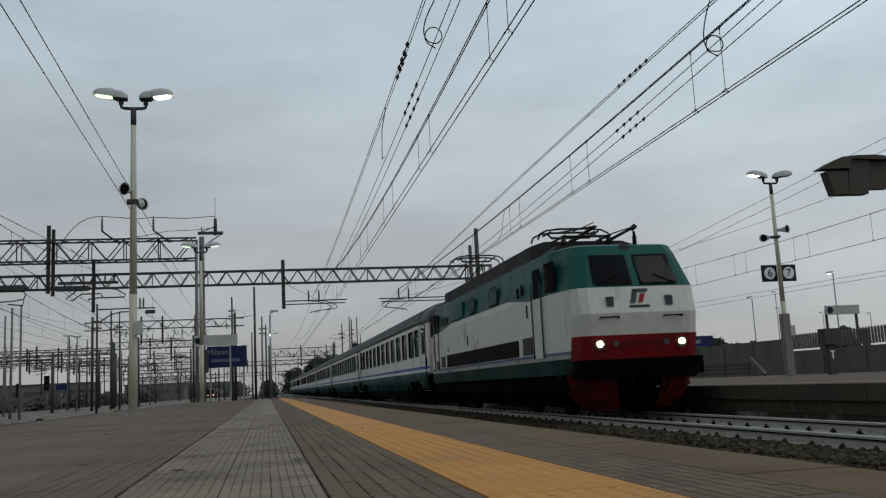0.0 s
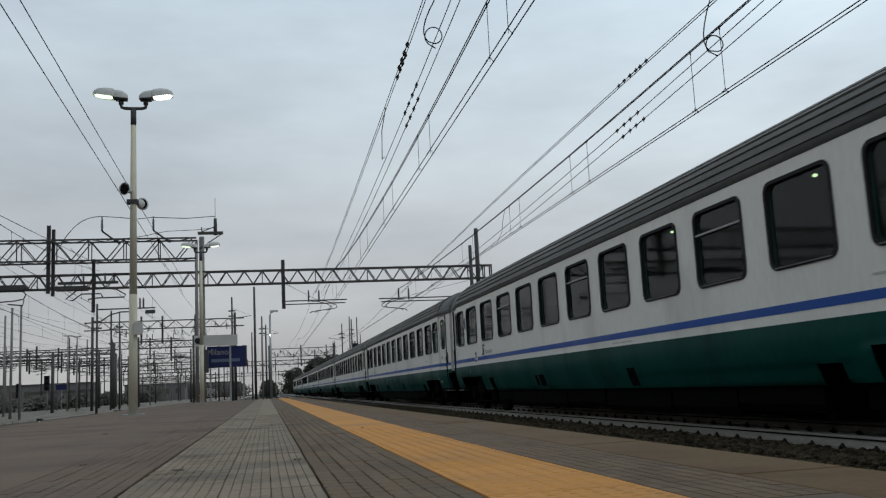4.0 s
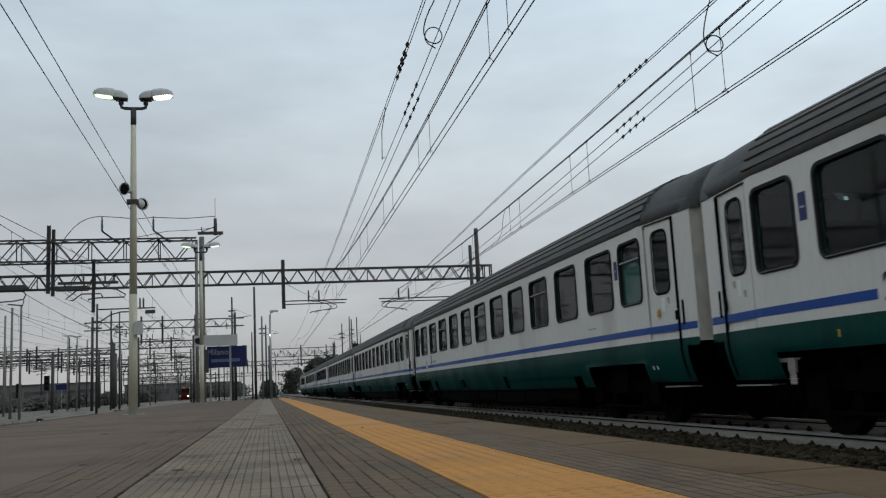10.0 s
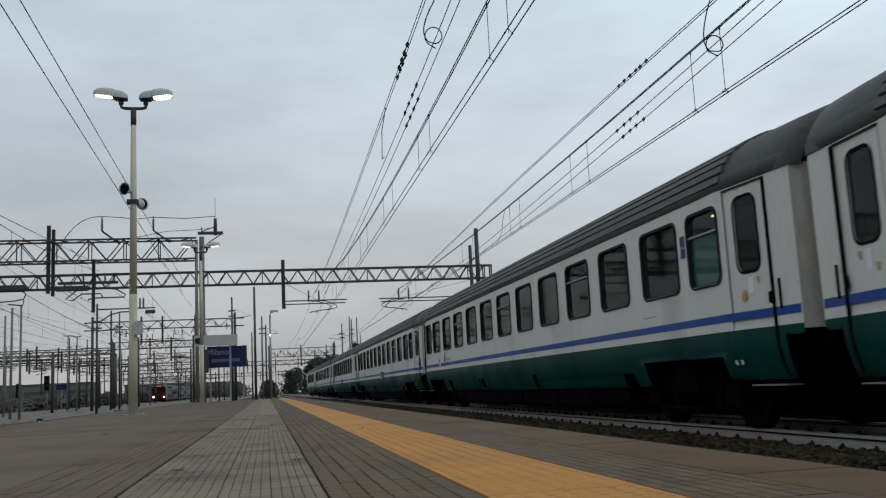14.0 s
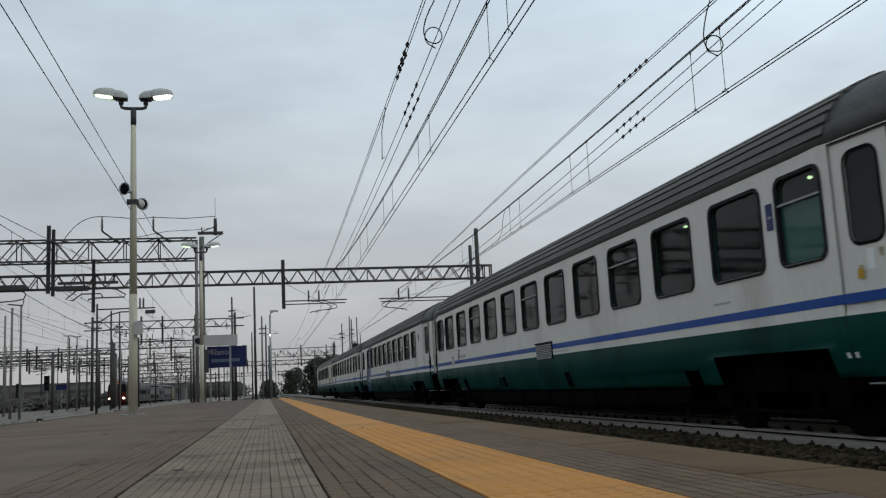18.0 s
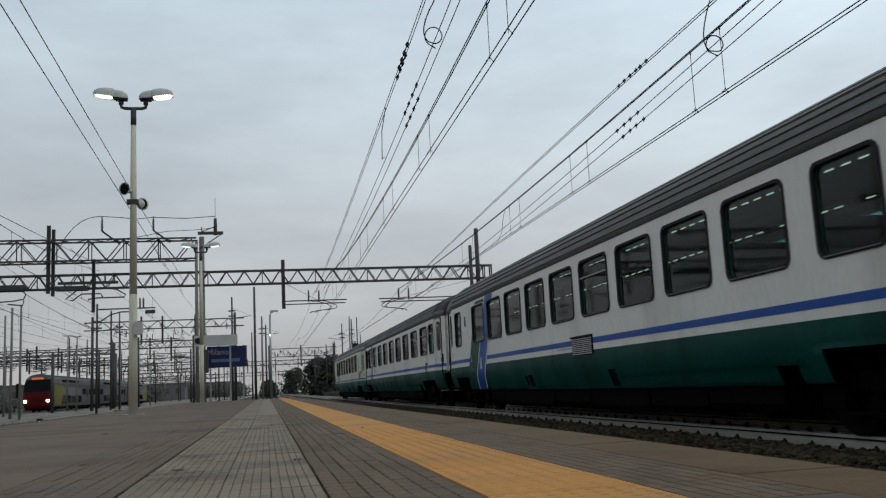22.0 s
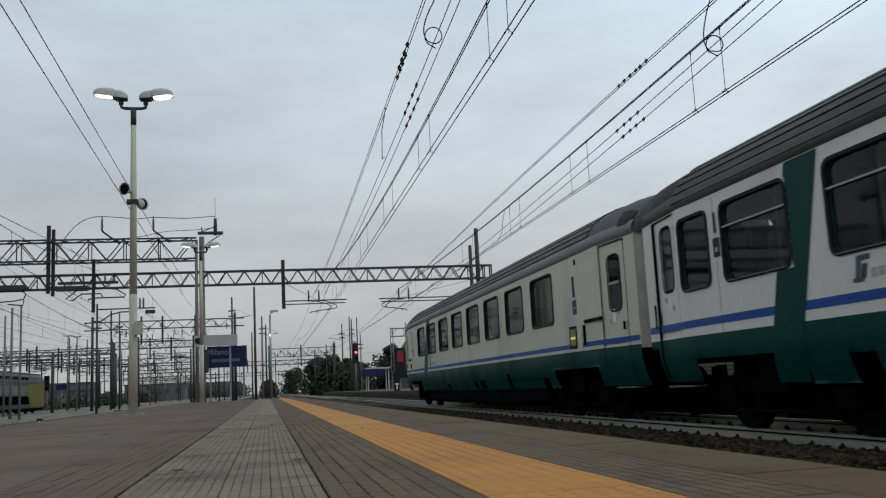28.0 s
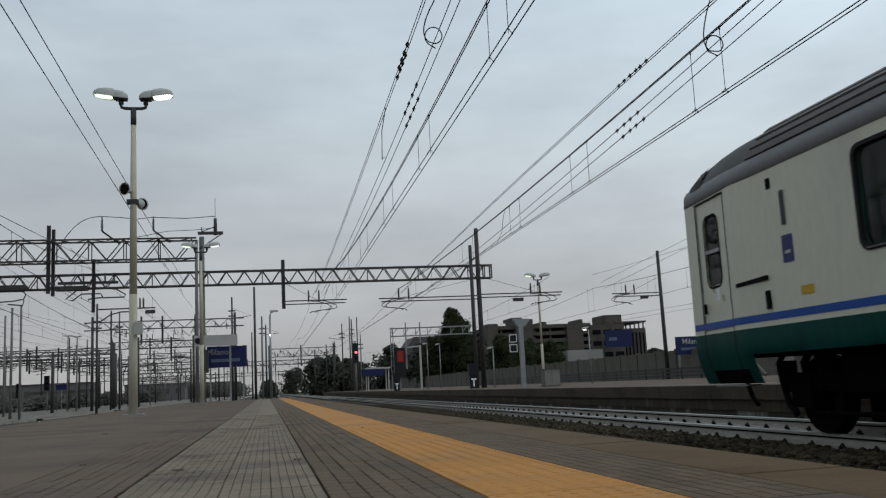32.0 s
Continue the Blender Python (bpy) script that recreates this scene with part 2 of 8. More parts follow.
M = dict(
    slab=mk("platform_paving", (0.105, 0.072, 0.052), 0.85, var=0.18, s1=0.9, s2=26, bump=0.25, stain=((0.075, 0.054, 0.040), 1.0, 0.50), laid=True),
    joint=mk("joint_sand", (0.048, 0.038, 0.029), 0.95, var=0.3, bump=0.2),
    brick=mk("grey_paver", (0.117, 0.080, 0.049), 0.85, var=0.16, s1=3, s2=60, bump=0.3, rnd="object", rv=0.13, stain=((0.083, 0.057, 0.037), 1.6, 0.50), laid=True),
    brick_far=mk("grey_paver_far", (0.117, 0.080, 0.049), 0.85, var=0.16, s1=3, s2=60, bump=0.3, rnd="island", rv=0.13, stain=((0.083, 0.057, 0.037), 1.6, 0.50), laid=True),
    brown=mk("brown_paver", (0.123, 0.086, 0.060), 0.85, var=0.16, s1=2, s2=60, bump=0.3, rnd="object", rv=0.07, stain=((0.092, 0.062, 0.047), 0.8, 0.48), laid=True),
    brown_far=mk("brown_paver_far", (0.123, 0.086, 0.060), 0.85, var=0.16, s1=2, s2=60, bump=0.3, rnd="island", rv=0.13, stain=((0.092, 0.062, 0.047), 0.8, 0.48), laid=True),
    pale=mk("pale_guide_tile", (0.182, 0.143, 0.102), 0.8, var=0.22, s1=2.2, s2=50, bump=0.3, rnd="object", rv=0.12, stain=((0.112, 0.084, 0.060), 1.9, 0.50), laid=True),
    pale_far=mk("pale_guide_tile_far", (0.182, 0.143, 0.102), 0.8, var=0.22, s1=2.2, s2=50, bump=0.3, rnd="island", rv=0.12, stain=((0.112, 0.084, 0.060), 1.9, 0.50), laid=True),
    yellow=mk("yellow_tactile_paint", (0.450, 0.200, 0.043), 0.75, var=0.20, s1=1.6, s2=40, bump=0.2, rnd="object", rv=0.07, stain=((0.355, 0.172, 0.050), 1.5, 0.50), laid=True),
    yellow_far=mk("yellow_tactile_far", (0.450, 0.200, 0.043), 0.75, var=0.20, s1=1.6, s2=40, bump=0.2, stain=((0.355, 0.172, 0.050), 1.5, 0.50), laid=True),
    coping=mk("brown_edge_slab", (0.105, 0.062, 0.026), 0.8, var=0.24, s1=1.2, s2=30, bump=0.2, stain=((0.070, 0.042, 0.020), 1.2, 0.50), laid=True),
    coping_far=mk("grimy_edge_slab", (0.058, 0.043, 0.030), 0.85, var=0.3, s1=0.9, s2=20, bump=0.2, stain=((0.036, 0.030, 0.024), 0.7, 0.50), laid=True),
    plat_wall=mk("stained_platform_wall", (0.034, 0.029, 0.023), 0.9, var=0.4, s1=0.8, s2=9, bump=0.3, stain=((0.17, 0.160, 0.145), 1.3, 0.55), stretch=(1, 1.3, 0.35)),
    ballast=mk("dark_ballast", (0.016, 0.014, 0.012), 0.95, var=0.45, s1=4, s2=60, bump=0.6, spec=0.05),
    stone=mk("ballast_stone", (0.050, 0.040, 0.025), 0.9, spec=0.06, var=0.4, s1=6, s2=50, bump=0.4, rnd="island", rv=0.6),
    yardbed=mk("yard_ballast", (0.074, 0.064, 0.049), 0.95, var=0.4, s1=0.4, s2=40, bump=0.5, spec=0.06, stain=((0.095, 0.095, 0.045), 0.25, 0.52)),
    fascia=mk("stained_fascia", (0.044, 0.035, 0.024), 0.9, var=0.35, s1=1.2, s2=9, bump=0.2, stain=((0.10, 0.09, 0.072), 1.1, 0.59), stretch=(1, 1.2, 0.3)),
    ground=mk("yard_ground", (0.045, 0.042, 0.035), 0.95, var=0.4, s1=0.06, s2=2, bump=0.4, stain=((0.05, 0.06, 0.025), 0.05, 0.53)),
    sleeper=mk("concrete_sleeper", (0.09, 0.08, 0.068), 0.9, var=0.25, s1=4, s2=50, bump=0.3, rnd="object", rv=0.15),
    # ribs lighter than the roof, so grooves between them look shaded
    ribgrey=mk("roof_rib_grey", (0.098, 0.092, 0.085), 0.6, var=0.22, s1=0.8, s2=12, bump=0.05, stretch=(1, 0.4, 1)),
    rail=mk("rail_side", (0.31, 0.285, 0.25), 0.6, 0.0, var=0.22, s1=2, s2=30, bump=0.15, stretch=(1, 0.2, 1)),
    rail_head=mk("rail_head", (0.34, 0.33, 0.32), 0.45, 0.7, var=0.1, bump=0.03),
    rust=mk("rusty_iron", (0.055, 0.038, 0.028), 0.8, 0.2, var=0.4, s1=5, s2=60),
    steel=mk("weathered_mast_steel", (0.062, 0.060, 0.058), 0.65, 0.3, var=0.3, s1=1.5, s2=20, bump=0.1, stain=((0.075, 0.05, 0.036), 1.2, 0.57)),
    zinc=mk("galvanised_steel", (0.26, 0.27, 0.27), 0.5, 0.5, var=0.2, s1=2, s2=24, bump=0.05),
    mastgrey=mk("grey_mast", (0.19, 0.18, 0.165), 0.7, 0.1, var=0.25, s1=1.3, s2=16, bump=0.1, stretch=(1, 1, 0.3)),
    cream=mk("cream_painted_steel", (0.45, 0.42, 0.325), 0.55, var=0.12, s1=1.2, s2=20, bump=0.05, stain=((0.29, 0.27, 0.22), 2.5, 0.6), stretch=(1, 1, 0.3)),
    darkgrey=mk("dark_grey_paint", (0.05, 0.05, 0.052), 0.6, var=0.2, bump=0.05),
    lampshell=mk("lamp_shell", (0.42, 0.42, 0.40), 0.5, var=0.15, s1=4, bump=0.05),
    wire=mk("copper_wire", (0.028, 0.028, 0.028), 0.6, 0.4, var=0.2, bump=0),
    black=mk("black_rubber", (0.006, 0.006, 0.006), 0.8, spec=0.05, var=0.3, s1=4, bump=0.1),
    # running gear near-black: shade under the trains put into colour, over brake dust
    under=mk("underframe_dust_and_shade", (0.003, 0.0027, 0.0026), 0.9, spec=0.02, var=0.4, s1=2, s2=18, bump=0.2),
    wheel=mk("shade_dark_wheel", (0.004, 0.0036, 0.0035), 0.8, 0.0, spec=0.03, var=0.25, s1=4, bump=0.1),
    concrete=mk("wall_concrete", (0.114, 0.104, 0.088), 0.9, var=0.22, s1=0.5, s2=10, bump=0.2, stain=((0.075, 0.068, 0.056), 0.6, 0.53), stretch=(1, 1, 0.4)),
    conc_dark=mk("car_park_concrete", (0.088, 0.076, 0.066), 0.9, var=0.22, s1=0.2, s2=4, bump=0.1, stain=((0.056, 0.050, 0.045), 0.25, 0.52), stretch=(1, 1, 0.4)),
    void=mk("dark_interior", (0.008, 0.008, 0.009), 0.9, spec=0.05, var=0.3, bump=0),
    render=mk("pale_plaster", (0.151, 0.149, 0.144), 0.85, var=0.12, s1=0.3, s2=8, bump=0.1),
    # flat mid-grey wall tone that stands for distance haze
    haze=mk("hazed_plaster", (0.126, 0.122, 0.118), 0.9, var=0.12, s1=0.1, s2=3, bump=0.05),
    roof_tile=mk("grey_roof_tiles", (0.10, 0.085, 0.08), 0.85, var=0.25, s1=0.5, s2=12, bump=0.3),
    blue=mk("sign_blue", (0.013, 0.018, 0.075), 0.5, var=0.1, s1=1, bump=0.02),
    signwhite=mk("sign_white", (0.78, 0.78, 0.76), 0.5, var=0.06, bump=0.02),
    signgrey=mk("sign_grey", (0.40, 0.39, 0.37), 0.6, var=0.1, bump=0.03),
    signblue=mk("small_sign_blue", (0.030, 0.038, 0.125), 0.5, var=0.1, bump=0.02),
    sign_black=mk("sign_black", (0.012, 0.013, 0.017), 0.5, var=0.1, bump=0.02),
    brownbox=mk("brown_display_housing", (0.060, 0.047, 0.036), 0.6, var=0.2, s1=2, bump=0.05),
    bark=mk("bark", (0.09, 0.075, 0.06), 0.9, var=0.3, s1=4, s2=30, bump=0.5),
    annex=mk("pale_annex_plaster", (0.27, 0.26, 0.24), 0.85, var=0.15, s1=0.3, s2=8, bump=0.1),
    leaf=mk("leaf_green", (0.036, 0.044, 0.022), 0.85, spec=0.02, var=0.3, s1=0.5, s2=8, bump=0.1, rnd="island", rv=0.5),
    # leaves of distant trees, greyed and lightened as haze would
    leaf_hazed=mk("leaf_hazed", (0.050, 0.054, 0.042), 0.85, spec=0.02, var=0.3, s1=0.5, s2=8, bump=0.1, rnd="island", rv=0.45),
    leaf_far=mk("far_leaf_hazed", (0.108, 0.103, 0.092), 0.9, spec=0.02, var=0.3, s1=0.5, s2=8, bump=0.1, rnd="island", rv=0.35),
    grass=mk("rough_grass", (0.080, 0.078, 0.034), 0.9, var=0.35, s1=2, s2=20, bump=0.2, rnd="island", rv=0.4),
    white=mk("train_white", (0.67, 0.64, 0.59), 0.38, var=0.07, s1=0.9, s2=14, bump=0.02, stain=((0.53, 0.50, 0.45), 0.8, 0.55), stretch=(1, 1, 0.35)),
    grimy=mk("grimy_end_paint", (0.50, 0.465, 0.41), 0.6, var=0.25, s1=1.2, s2=10, bump=0.03, stain=((0.11, 0.090, 0.070), 1.3, 0.50), stretch=(1, 1, 0.4)),
    rustmark=mk("yellow_stain", (0.40, 0.35, 0.22), 0.7, var=0.3, s1=6, s2=40, bump=0.02),
    dull=mk("dull_plaster", (0.10, 0.092, 0.068), 0.9, var=0.25, s1=0.5, s2=8, bump=0.1),
    dullblue=mk("faded_blue", (0.10, 0.13, 0.19), 0.6, var=0.15, s1=1, s2=12, bump=0.02),
    darkgrille=mk("sooty_grille", (0.020, 0.017, 0.014), 0.8, spec=0.08, var=0.4, s1=1, s2=12, bump=0.1),
    # stones between the rails, darkened to stand for the shade under the train
    shade_ballast=mk("shade_dark_ballast", (0.014, 0.012, 0.010), 0.9, spec=0.05, var=0.3, s1=6, s2=50, bump=0.4, rnd="island", rv=0.5),
    locowhite=mk("loco_white", (0.56, 0.535, 0.48), 0.45, var=0.12, s1=0.9, s2=14, bump=0.02, stain=((0.24, 0.20, 0.155), 1.7, 0.57), stretch=(1, 1, 0.45)),
    locored=mk("loco_red", (0.19, 0.007, 0.009), 0.5, var=0.18, s1=1.5, s2=14, bump=0.02, stain=((0.09, 0.008, 0.008), 1.6, 0.52)),
    ivory=mk("train_ivory", (0.565, 0.55, 0.445), 0.38, var=0.07, s1=0.9, s2=14, bump=0.02, stain=((0.47, 0.45, 0.38), 0.8, 0.55), stretch=(1, 1, 0.35)),
    locogreen=mk("loco_green", (0.004, 0.070, 0.055), 0.42, spec=0.12, var=0.18, s1=0.8, s2=14, bump=0.02, stain=((0.006, 0.045, 0.038), 0.9, 0.52), stretch=(1, 1, 0.45)),
    green=mk("train_green", (0.0015, 0.050, 0.0405), 0.42, spec=0.08, var=0.16, s1=0.8, s2=14, bump=0.02, stain=((0.002, 0.030, 0.025), 0.8, 0.52), stretch=(1, 1, 0.35)),
    # lower green and plough red: low shade painted in as darker, blotched colour
    locodark=mk("shade_dark_loco_green", (0.0025, 0.030, 0.024), 0.55, spec=0.06, var=0.3, s1=0.9, s2=14, bump=0.03, stain=((0.010, 0.010, 0.008), 1.2, 0.50), stretch=(1, 1, 0.35)),
    ploughred=mk("shade_dark_red", (0.085, 0.005, 0.006), 0.6, spec=0.08, var=0.3, s1=1.5, s2=14, bump=0.04, stain=((0.022, 0.006, 0.005), 1.4, 0.50), stretch=(1, 1, 0.4)),
    locosill=mk("grimy_pale_stripe", (0.30, 0.285, 0.25), 0.55, var=0.2, s1=1, s2=14, bump=0.03, stain=((0.14, 0.12, 0.10), 1.3, 0.52)),
    letter_dim=mk("faded_letter_white", (0.20, 0.20, 0.22), 0.6, var=0.12, bump=0.02),
    tblue=mk("train_blue", (0.008, 0.062, 0.28), 0.4, var=0.1, s1=1, s2=14, bump=0.02),
    stripe=mk("train_pale_stripe", (0.56, 0.56, 0.53), 0.4, var=0.08, s1=1, s2=14, bump=0.02),
    # roof base darkened to paint shade into the grooves between ribs
    roofgrey=mk("train_roof_grey", (0.066, 0.066, 0.063), 0.6, var=0.25, s1=0.8, s2=12, bump=0.08, stain=((0.082, 0.078, 0.072), 0.7, 0.53), stretch=(1, 0.5, 1)),
    cantrail=mk("cantrail_grey", (0.165, 0.165, 0.165), 0.5, var=0.12, s1=0.8, s2=12, bump=0.03),
    roofdark=mk("loco_roof_dark", (0.028, 0.026, 0.025), 0.75, var=0.3, s1=1, s2=10, bump=0.1),
    winframe=mk("window_frame", (0.024, 0.024, 0.024), 0.75, spec=0.08, var=0.15, bump=0.02),
    alu=mk("window_bar", (0.30, 0.30, 0.30), 0.45, 0.5, var=0.1, bump=0.02),
    seat=mk("seat_cloth", (0.035, 0.05, 0.06), 0.9, var=0.2, s1=4, bump=0.1),
    lining=mk("coach_lining", (0.14, 0.135, 0.125), 0.7, var=0.1, bump=0.02),
    red=mk("train_red", (0.24, 0.008, 0.011), 0.42, var=0.14, s1=1, s2=14, bump=0.02, stain=((0.22, 0.012, 0.012), 1.0, 0.54)),
    grille=mk("brown_grille", (0.055, 0.048, 0.042), 0.75, var=0.3, s1=1, s2=12, bump=0.1),
    frosted=mk("frosted_pane", (0.42, 0.47, 0.45), 0.6, var=0.12, s1=2, s2=20, bump=0.02),
    emblemblue=mk("emblem_blue_grey", (0.060, 0.075, 0.110), 0.5, var=0.1, bump=0.02),
    lime=mk("lime_paint", (0.130, 0.125, 0.020), 0.45, var=0.12, bump=0.02),
    nosered=mk("dull_red", (0.070, 0.006, 0.007), 0.5, spec=0.1, var=0.15, s1=1, s2=10, bump=0.02),
    ddgrey=mk("regional_grey", (0.058, 0.055, 0.056), 0.5, var=0.15, s1=0.6, s2=8, bump=0.03),
    yellowmark=mk("yellow_mark", (0.50, 0.30, 0.02), 0.5, var=0.1, bump=0.02),
)
M["glass"] = glass("tinted_window_glass", (0.27, 0.46, 0.42), 0.62)
M["screen"] = glass("windscreen_glass", (0.18, 0.20, 0.26), 0.20)
M["headlamp"] = glow("headlamp_glow", (1.0, 0.70, 0.34), 9.0)
M["headlamp_far"] = glow("far_headlamp_glow", (1.0, 0.8, 0.55), 9.0)
M["panel_glow"] = glow("panel_lamp_glow", (1.0, 0.85, 0.25), 0.03, (0.12, 0.11, 0.035))
M["strip_glow"] = glow("yellow_strip_glow", (1.0, 0.92, 0.20), 0.4, (0.5, 0.45, 0.1))
M["tube_dim"] = glow("saloon_tube_glow", (1.0, 0.95, 0.82), 1.0)
M["display"] = glow("orange_display_glow", (1.0, 0.22, 0.06), 0.5, (0.05, 0.02, 0.02))
M["lamp_on"] = glow("lamp_glow", (0.98, 1.0, 0.93), 5.0)
M["lamp_dim"] = glow("dim_lamp_glow", (0.95, 1.0, 0.88), 1.3)
M["lamp_green"] = glow("lamp_greenish_glow", (0.72, 1.0, 0.62), 1.7)
M["red_light"] = glow("red_signal_glow", (1.0, 0.02, 0.03), 3.5)
M["red_soft"] = glow("red_panel_glow", (0.9, 0.01, 0.02), 0.09, (0.06, 0.004, 0.005))
M["tube"] = glow("coach_tube_glow", (1.0, 0.90, 0.50), 2.6)


# ---------------------------------------------------------------- building blocks
def box(bm, x0, x1, y0, y1, z0, z1):
    v = [bm.verts.new((x, y, z)) for z in (z0, z1) for y in (y0, y1) for x in (x0, x1)]
    for f in ((0, 2, 3, 1), (4, 5, 7, 6), (0, 1, 5, 4), (2, 6, 7, 3), (0, 4, 6, 2), (1, 3, 7, 5)):
        bm.faces.new([v[i] for i in f])


def bar(bm, a, b, r, n=6, r2=None):
    """A round bar from a to b."""
    a, b = Vector(a), Vector(b)
    r2 = r if r2 is None else r2
    d = (b - a).normalized()
    u = d.orthogonal().normalized()
    w = d.cross(u)
    rings = []
    for p, rr in ((a, r), (b, r2)):
        rings.append([bm.verts.new(p + rr * (math.cos(2 * math.pi * i / n) * u + math.sin(2 * math.pi * i / n) * w)) for i in range(n)])
    for i in range(n):
        f = bm.faces.new((rings[0][i], rings[0][(i + 1) % n], rings[1][(i + 1) % n], rings[1][i]))
        f.smooth = n > 5
    bm.faces.new(rings[0][::-1])
    bm.faces.new(rings[1])


def beam(bm, a, b, w, h):
    """A rectangular bar from a to b, w wide and h high."""
    a, b = Vector(a), Vector(b)
    d = (b - a).normalized()
    up = Vector((0, 0, 1)) if abs(d.z) < 0.9 else Vector((0, 1, 0))
    s = d.cross(up).normalized()
    u = s.cross(d)
    v = []
    for p in (a, b):
        for i, j in ((-1, -1), (1, -1), (1, 1), (-1, 1)):
            v.append(bm.verts.new(p + s * (i * w / 2) + u * (j * h / 2)))
    for f in ((0, 3, 2, 1), (4, 5, 6, 7), (0, 1, 5, 4), (1, 2, 6, 5), (2, 3, 7, 6), (3, 0, 4, 7)):
        bm.faces.new([v[i] for i in f])


def pipe(bm, pts, r, n=5):
    """A round tube through points."""
    pts = [Vector(p) for p in pts]
    prev = None
    u = None
    for i, p in enumerate(pts):
        d = (pts[min(i + 1, len(pts) - 1)] - pts[max(i - 1, 0)]).normalized()
        u = d.orthogonal().normalized() if u is None else (u - d * u.dot(d)).normalized()
        w = d.cross(u)
        ring = [bm.verts.new(p + r * (math.cos(2 * math.pi * k / n) * u + math.sin(2 * math.pi * k / n) * w)) for k in range(n)]
        if prev:
            for k in range(n):
                f = bm.faces.new((prev[k], prev[(k + 1) % n], ring[(k + 1) % n], ring[k]))
                f.smooth = True
        prev = ring


def prism(bm, prof, y0, y1, axis="y", smooth=False):
    """A closed profile drawn out along an axis. prof: (x, z) pairs (y axis) or (y, z) pairs (x axis)."""
    def at(p, s):
        return (p[0], s, p[1]) if axis == "y" else ((s, p[0], p[1]) if axis == "x" else (p[0], p[1], s))
    a = [bm.verts.new(at(p, y0)) for p in prof]
    b = [bm.verts.new(at(p, y1)) for p in prof]
    k = len(prof)
    for i in range(k):
        f = bm.faces.new((a[i], a[(i + 1) % k], b[(i + 1) % k], b[i]))
        f.smooth = smooth
    bm.faces.new(a[::-1])
    bm.faces.new(b)


def sweep(bm, stations, smooth=True, caps=False):
    """Skin through open or closed rows of points, row by row."""
    rows = [[bm.verts.new(p) for p in s] for s in stations]
    for r0, r1 in zip(rows, rows[1:]):
        for i in range(len(r0) - 1):
            f = bm.faces.new((r0[i], r0[i + 1], r1[i + 1], r1[i]))
            f.smooth = smooth
    if caps:
        bm.faces.new(rows[0][::-1])
        bm.faces.new(rows[-1])
    return rows


def ball(bm, c, r, n=8, m=6, sz=1.0):
    c = Vector(c)
    rows = []
    for j in range(m + 1):
        th = math.pi * j / m
        rows.append([c + Vector((r * math.sin(th) * math.cos(2 * math.pi * i / n), r * math.sin(th) * math.sin(2 * math.pi * i / n), r * sz * math.cos(th))) for i in range(n)])
    rr = [[bm.verts.new(p) for p in row] for row in rows]
    for a, b in zip(rr, rr[1:]):
        for i in range(n):
            f = bm.faces.new((a[i], b[i], b[(i + 1) % n], a[(i + 1) % n]))
            f.smooth = True


def mesh_of(name, bm, material):
    bmesh.ops.recalc_face_normals(bm, faces=bm.faces)
    me = bpy.data.meshes.new(name)
    bm.to_mesh(me)
    bm.free()
    me.materials.append(material)
    return me


def part(name, bm, material, parent=None, label=""):
    ob = new(name, mesh_of(name, bm, material))
    ob.parent = parent
    if label:
        ob["label"] = label
    return ob


def piece(name, me, parent, m=None):
    ob = new(name, me)
    ob.parent = parent
    if m is not None:
        ob.matrix_basis = m
    return ob


def thing(name, label, category, at=(0, 0, 0), group="", kind="", rz=0):
    ob = new(name)
    ob.matrix_basis = pose(*at, 0, 0, rz)
    ob.empty_display_size = 0.2
    return tagged(ob, label, category, group, kind)


def bx(name, m, parent, *a, label=""):
    bm = bmesh.new()
    box(bm, *a)
    return part(name, bm, m, parent, label)


def solo(name, bm, m, label, category="", group="", kind=""):
    return tagged(part(name, bm, m), label, category, group, kind)


def writing(name, text, size, m, parent, pos, rx=90, ry=0, rz=0, bold=0.0):
    """Flat letters, standing by default in the xz plane, to be read from -y."""
    cu = bpy.data.curves.new(name, "FONT")
    cu.body, cu.size, cu.align_x, cu.align_y, cu.extrude, cu.offset = text, size, "CENTER", "CENTER", 0.002, bold
    tmp = bpy.data.objects.new(name, cu)
    scene.collection.objects.link(tmp)
    me = bpy.data.meshes.new_from_object(tmp.evaluated_get(bpy.context.evaluated_depsgraph_get()))
    bpy.data.objects.remove(tmp)
    me.materials.clear()
    me.materials.append(m)
    ob = new(name, me)
    ob.parent = parent
    ob.matrix_basis = pose(*pos, rx, ry, rz)
    return ob


def rounded(y0, y1, z0, z1, r, n=4):
    """Corners of a rounded rectangle in the yz plane."""
    pts = []
    for cy, cz, a0 in ((y1 - r, z1 - r, 0), (y0 + r, z1 - r, 90), (y0 + r, z0 + r, 180), (y1 - r, z0 + r, 270)):
        for i in range(n + 1):
            a = radians(a0 + 90 * i / n)
            pts.append((cy + r * math.cos(a), cz + r * math.sin(a)))
    return pts
# ---------------------------------------------------------------- ground and platforms
bm = bmesh.new()
xs = [-1500, -400, -120, -60, -40, -30, -20, -10, -5, 0, 10, 20, 30, 60, 120, 400, 1500]
ys = [-300, -60, 0, 30, 60, 100, 160, 300, 700, 2800]
vs = [[bm.verts.new((x, y, -0.86)) for x in xs] for y in ys]
for a, b in zip(vs, vs[1:]):
    for i in range(len(xs) - 1):
        bm.faces.new((a[i], a[i + 1], b[i + 1], b[i]))
solo("ground", bm, M["ground"], "dark gravel and earth of the railway yard", kind="structure")

bm = bmesh.new()
prism(bm, [(1.95, -0.86), (2.3, -0.70), (5.15, -0.70), (5.4, -0.78), (5.65, -0.72), (8.85, -0.70), (8.9, -0.86)], -6, 420)
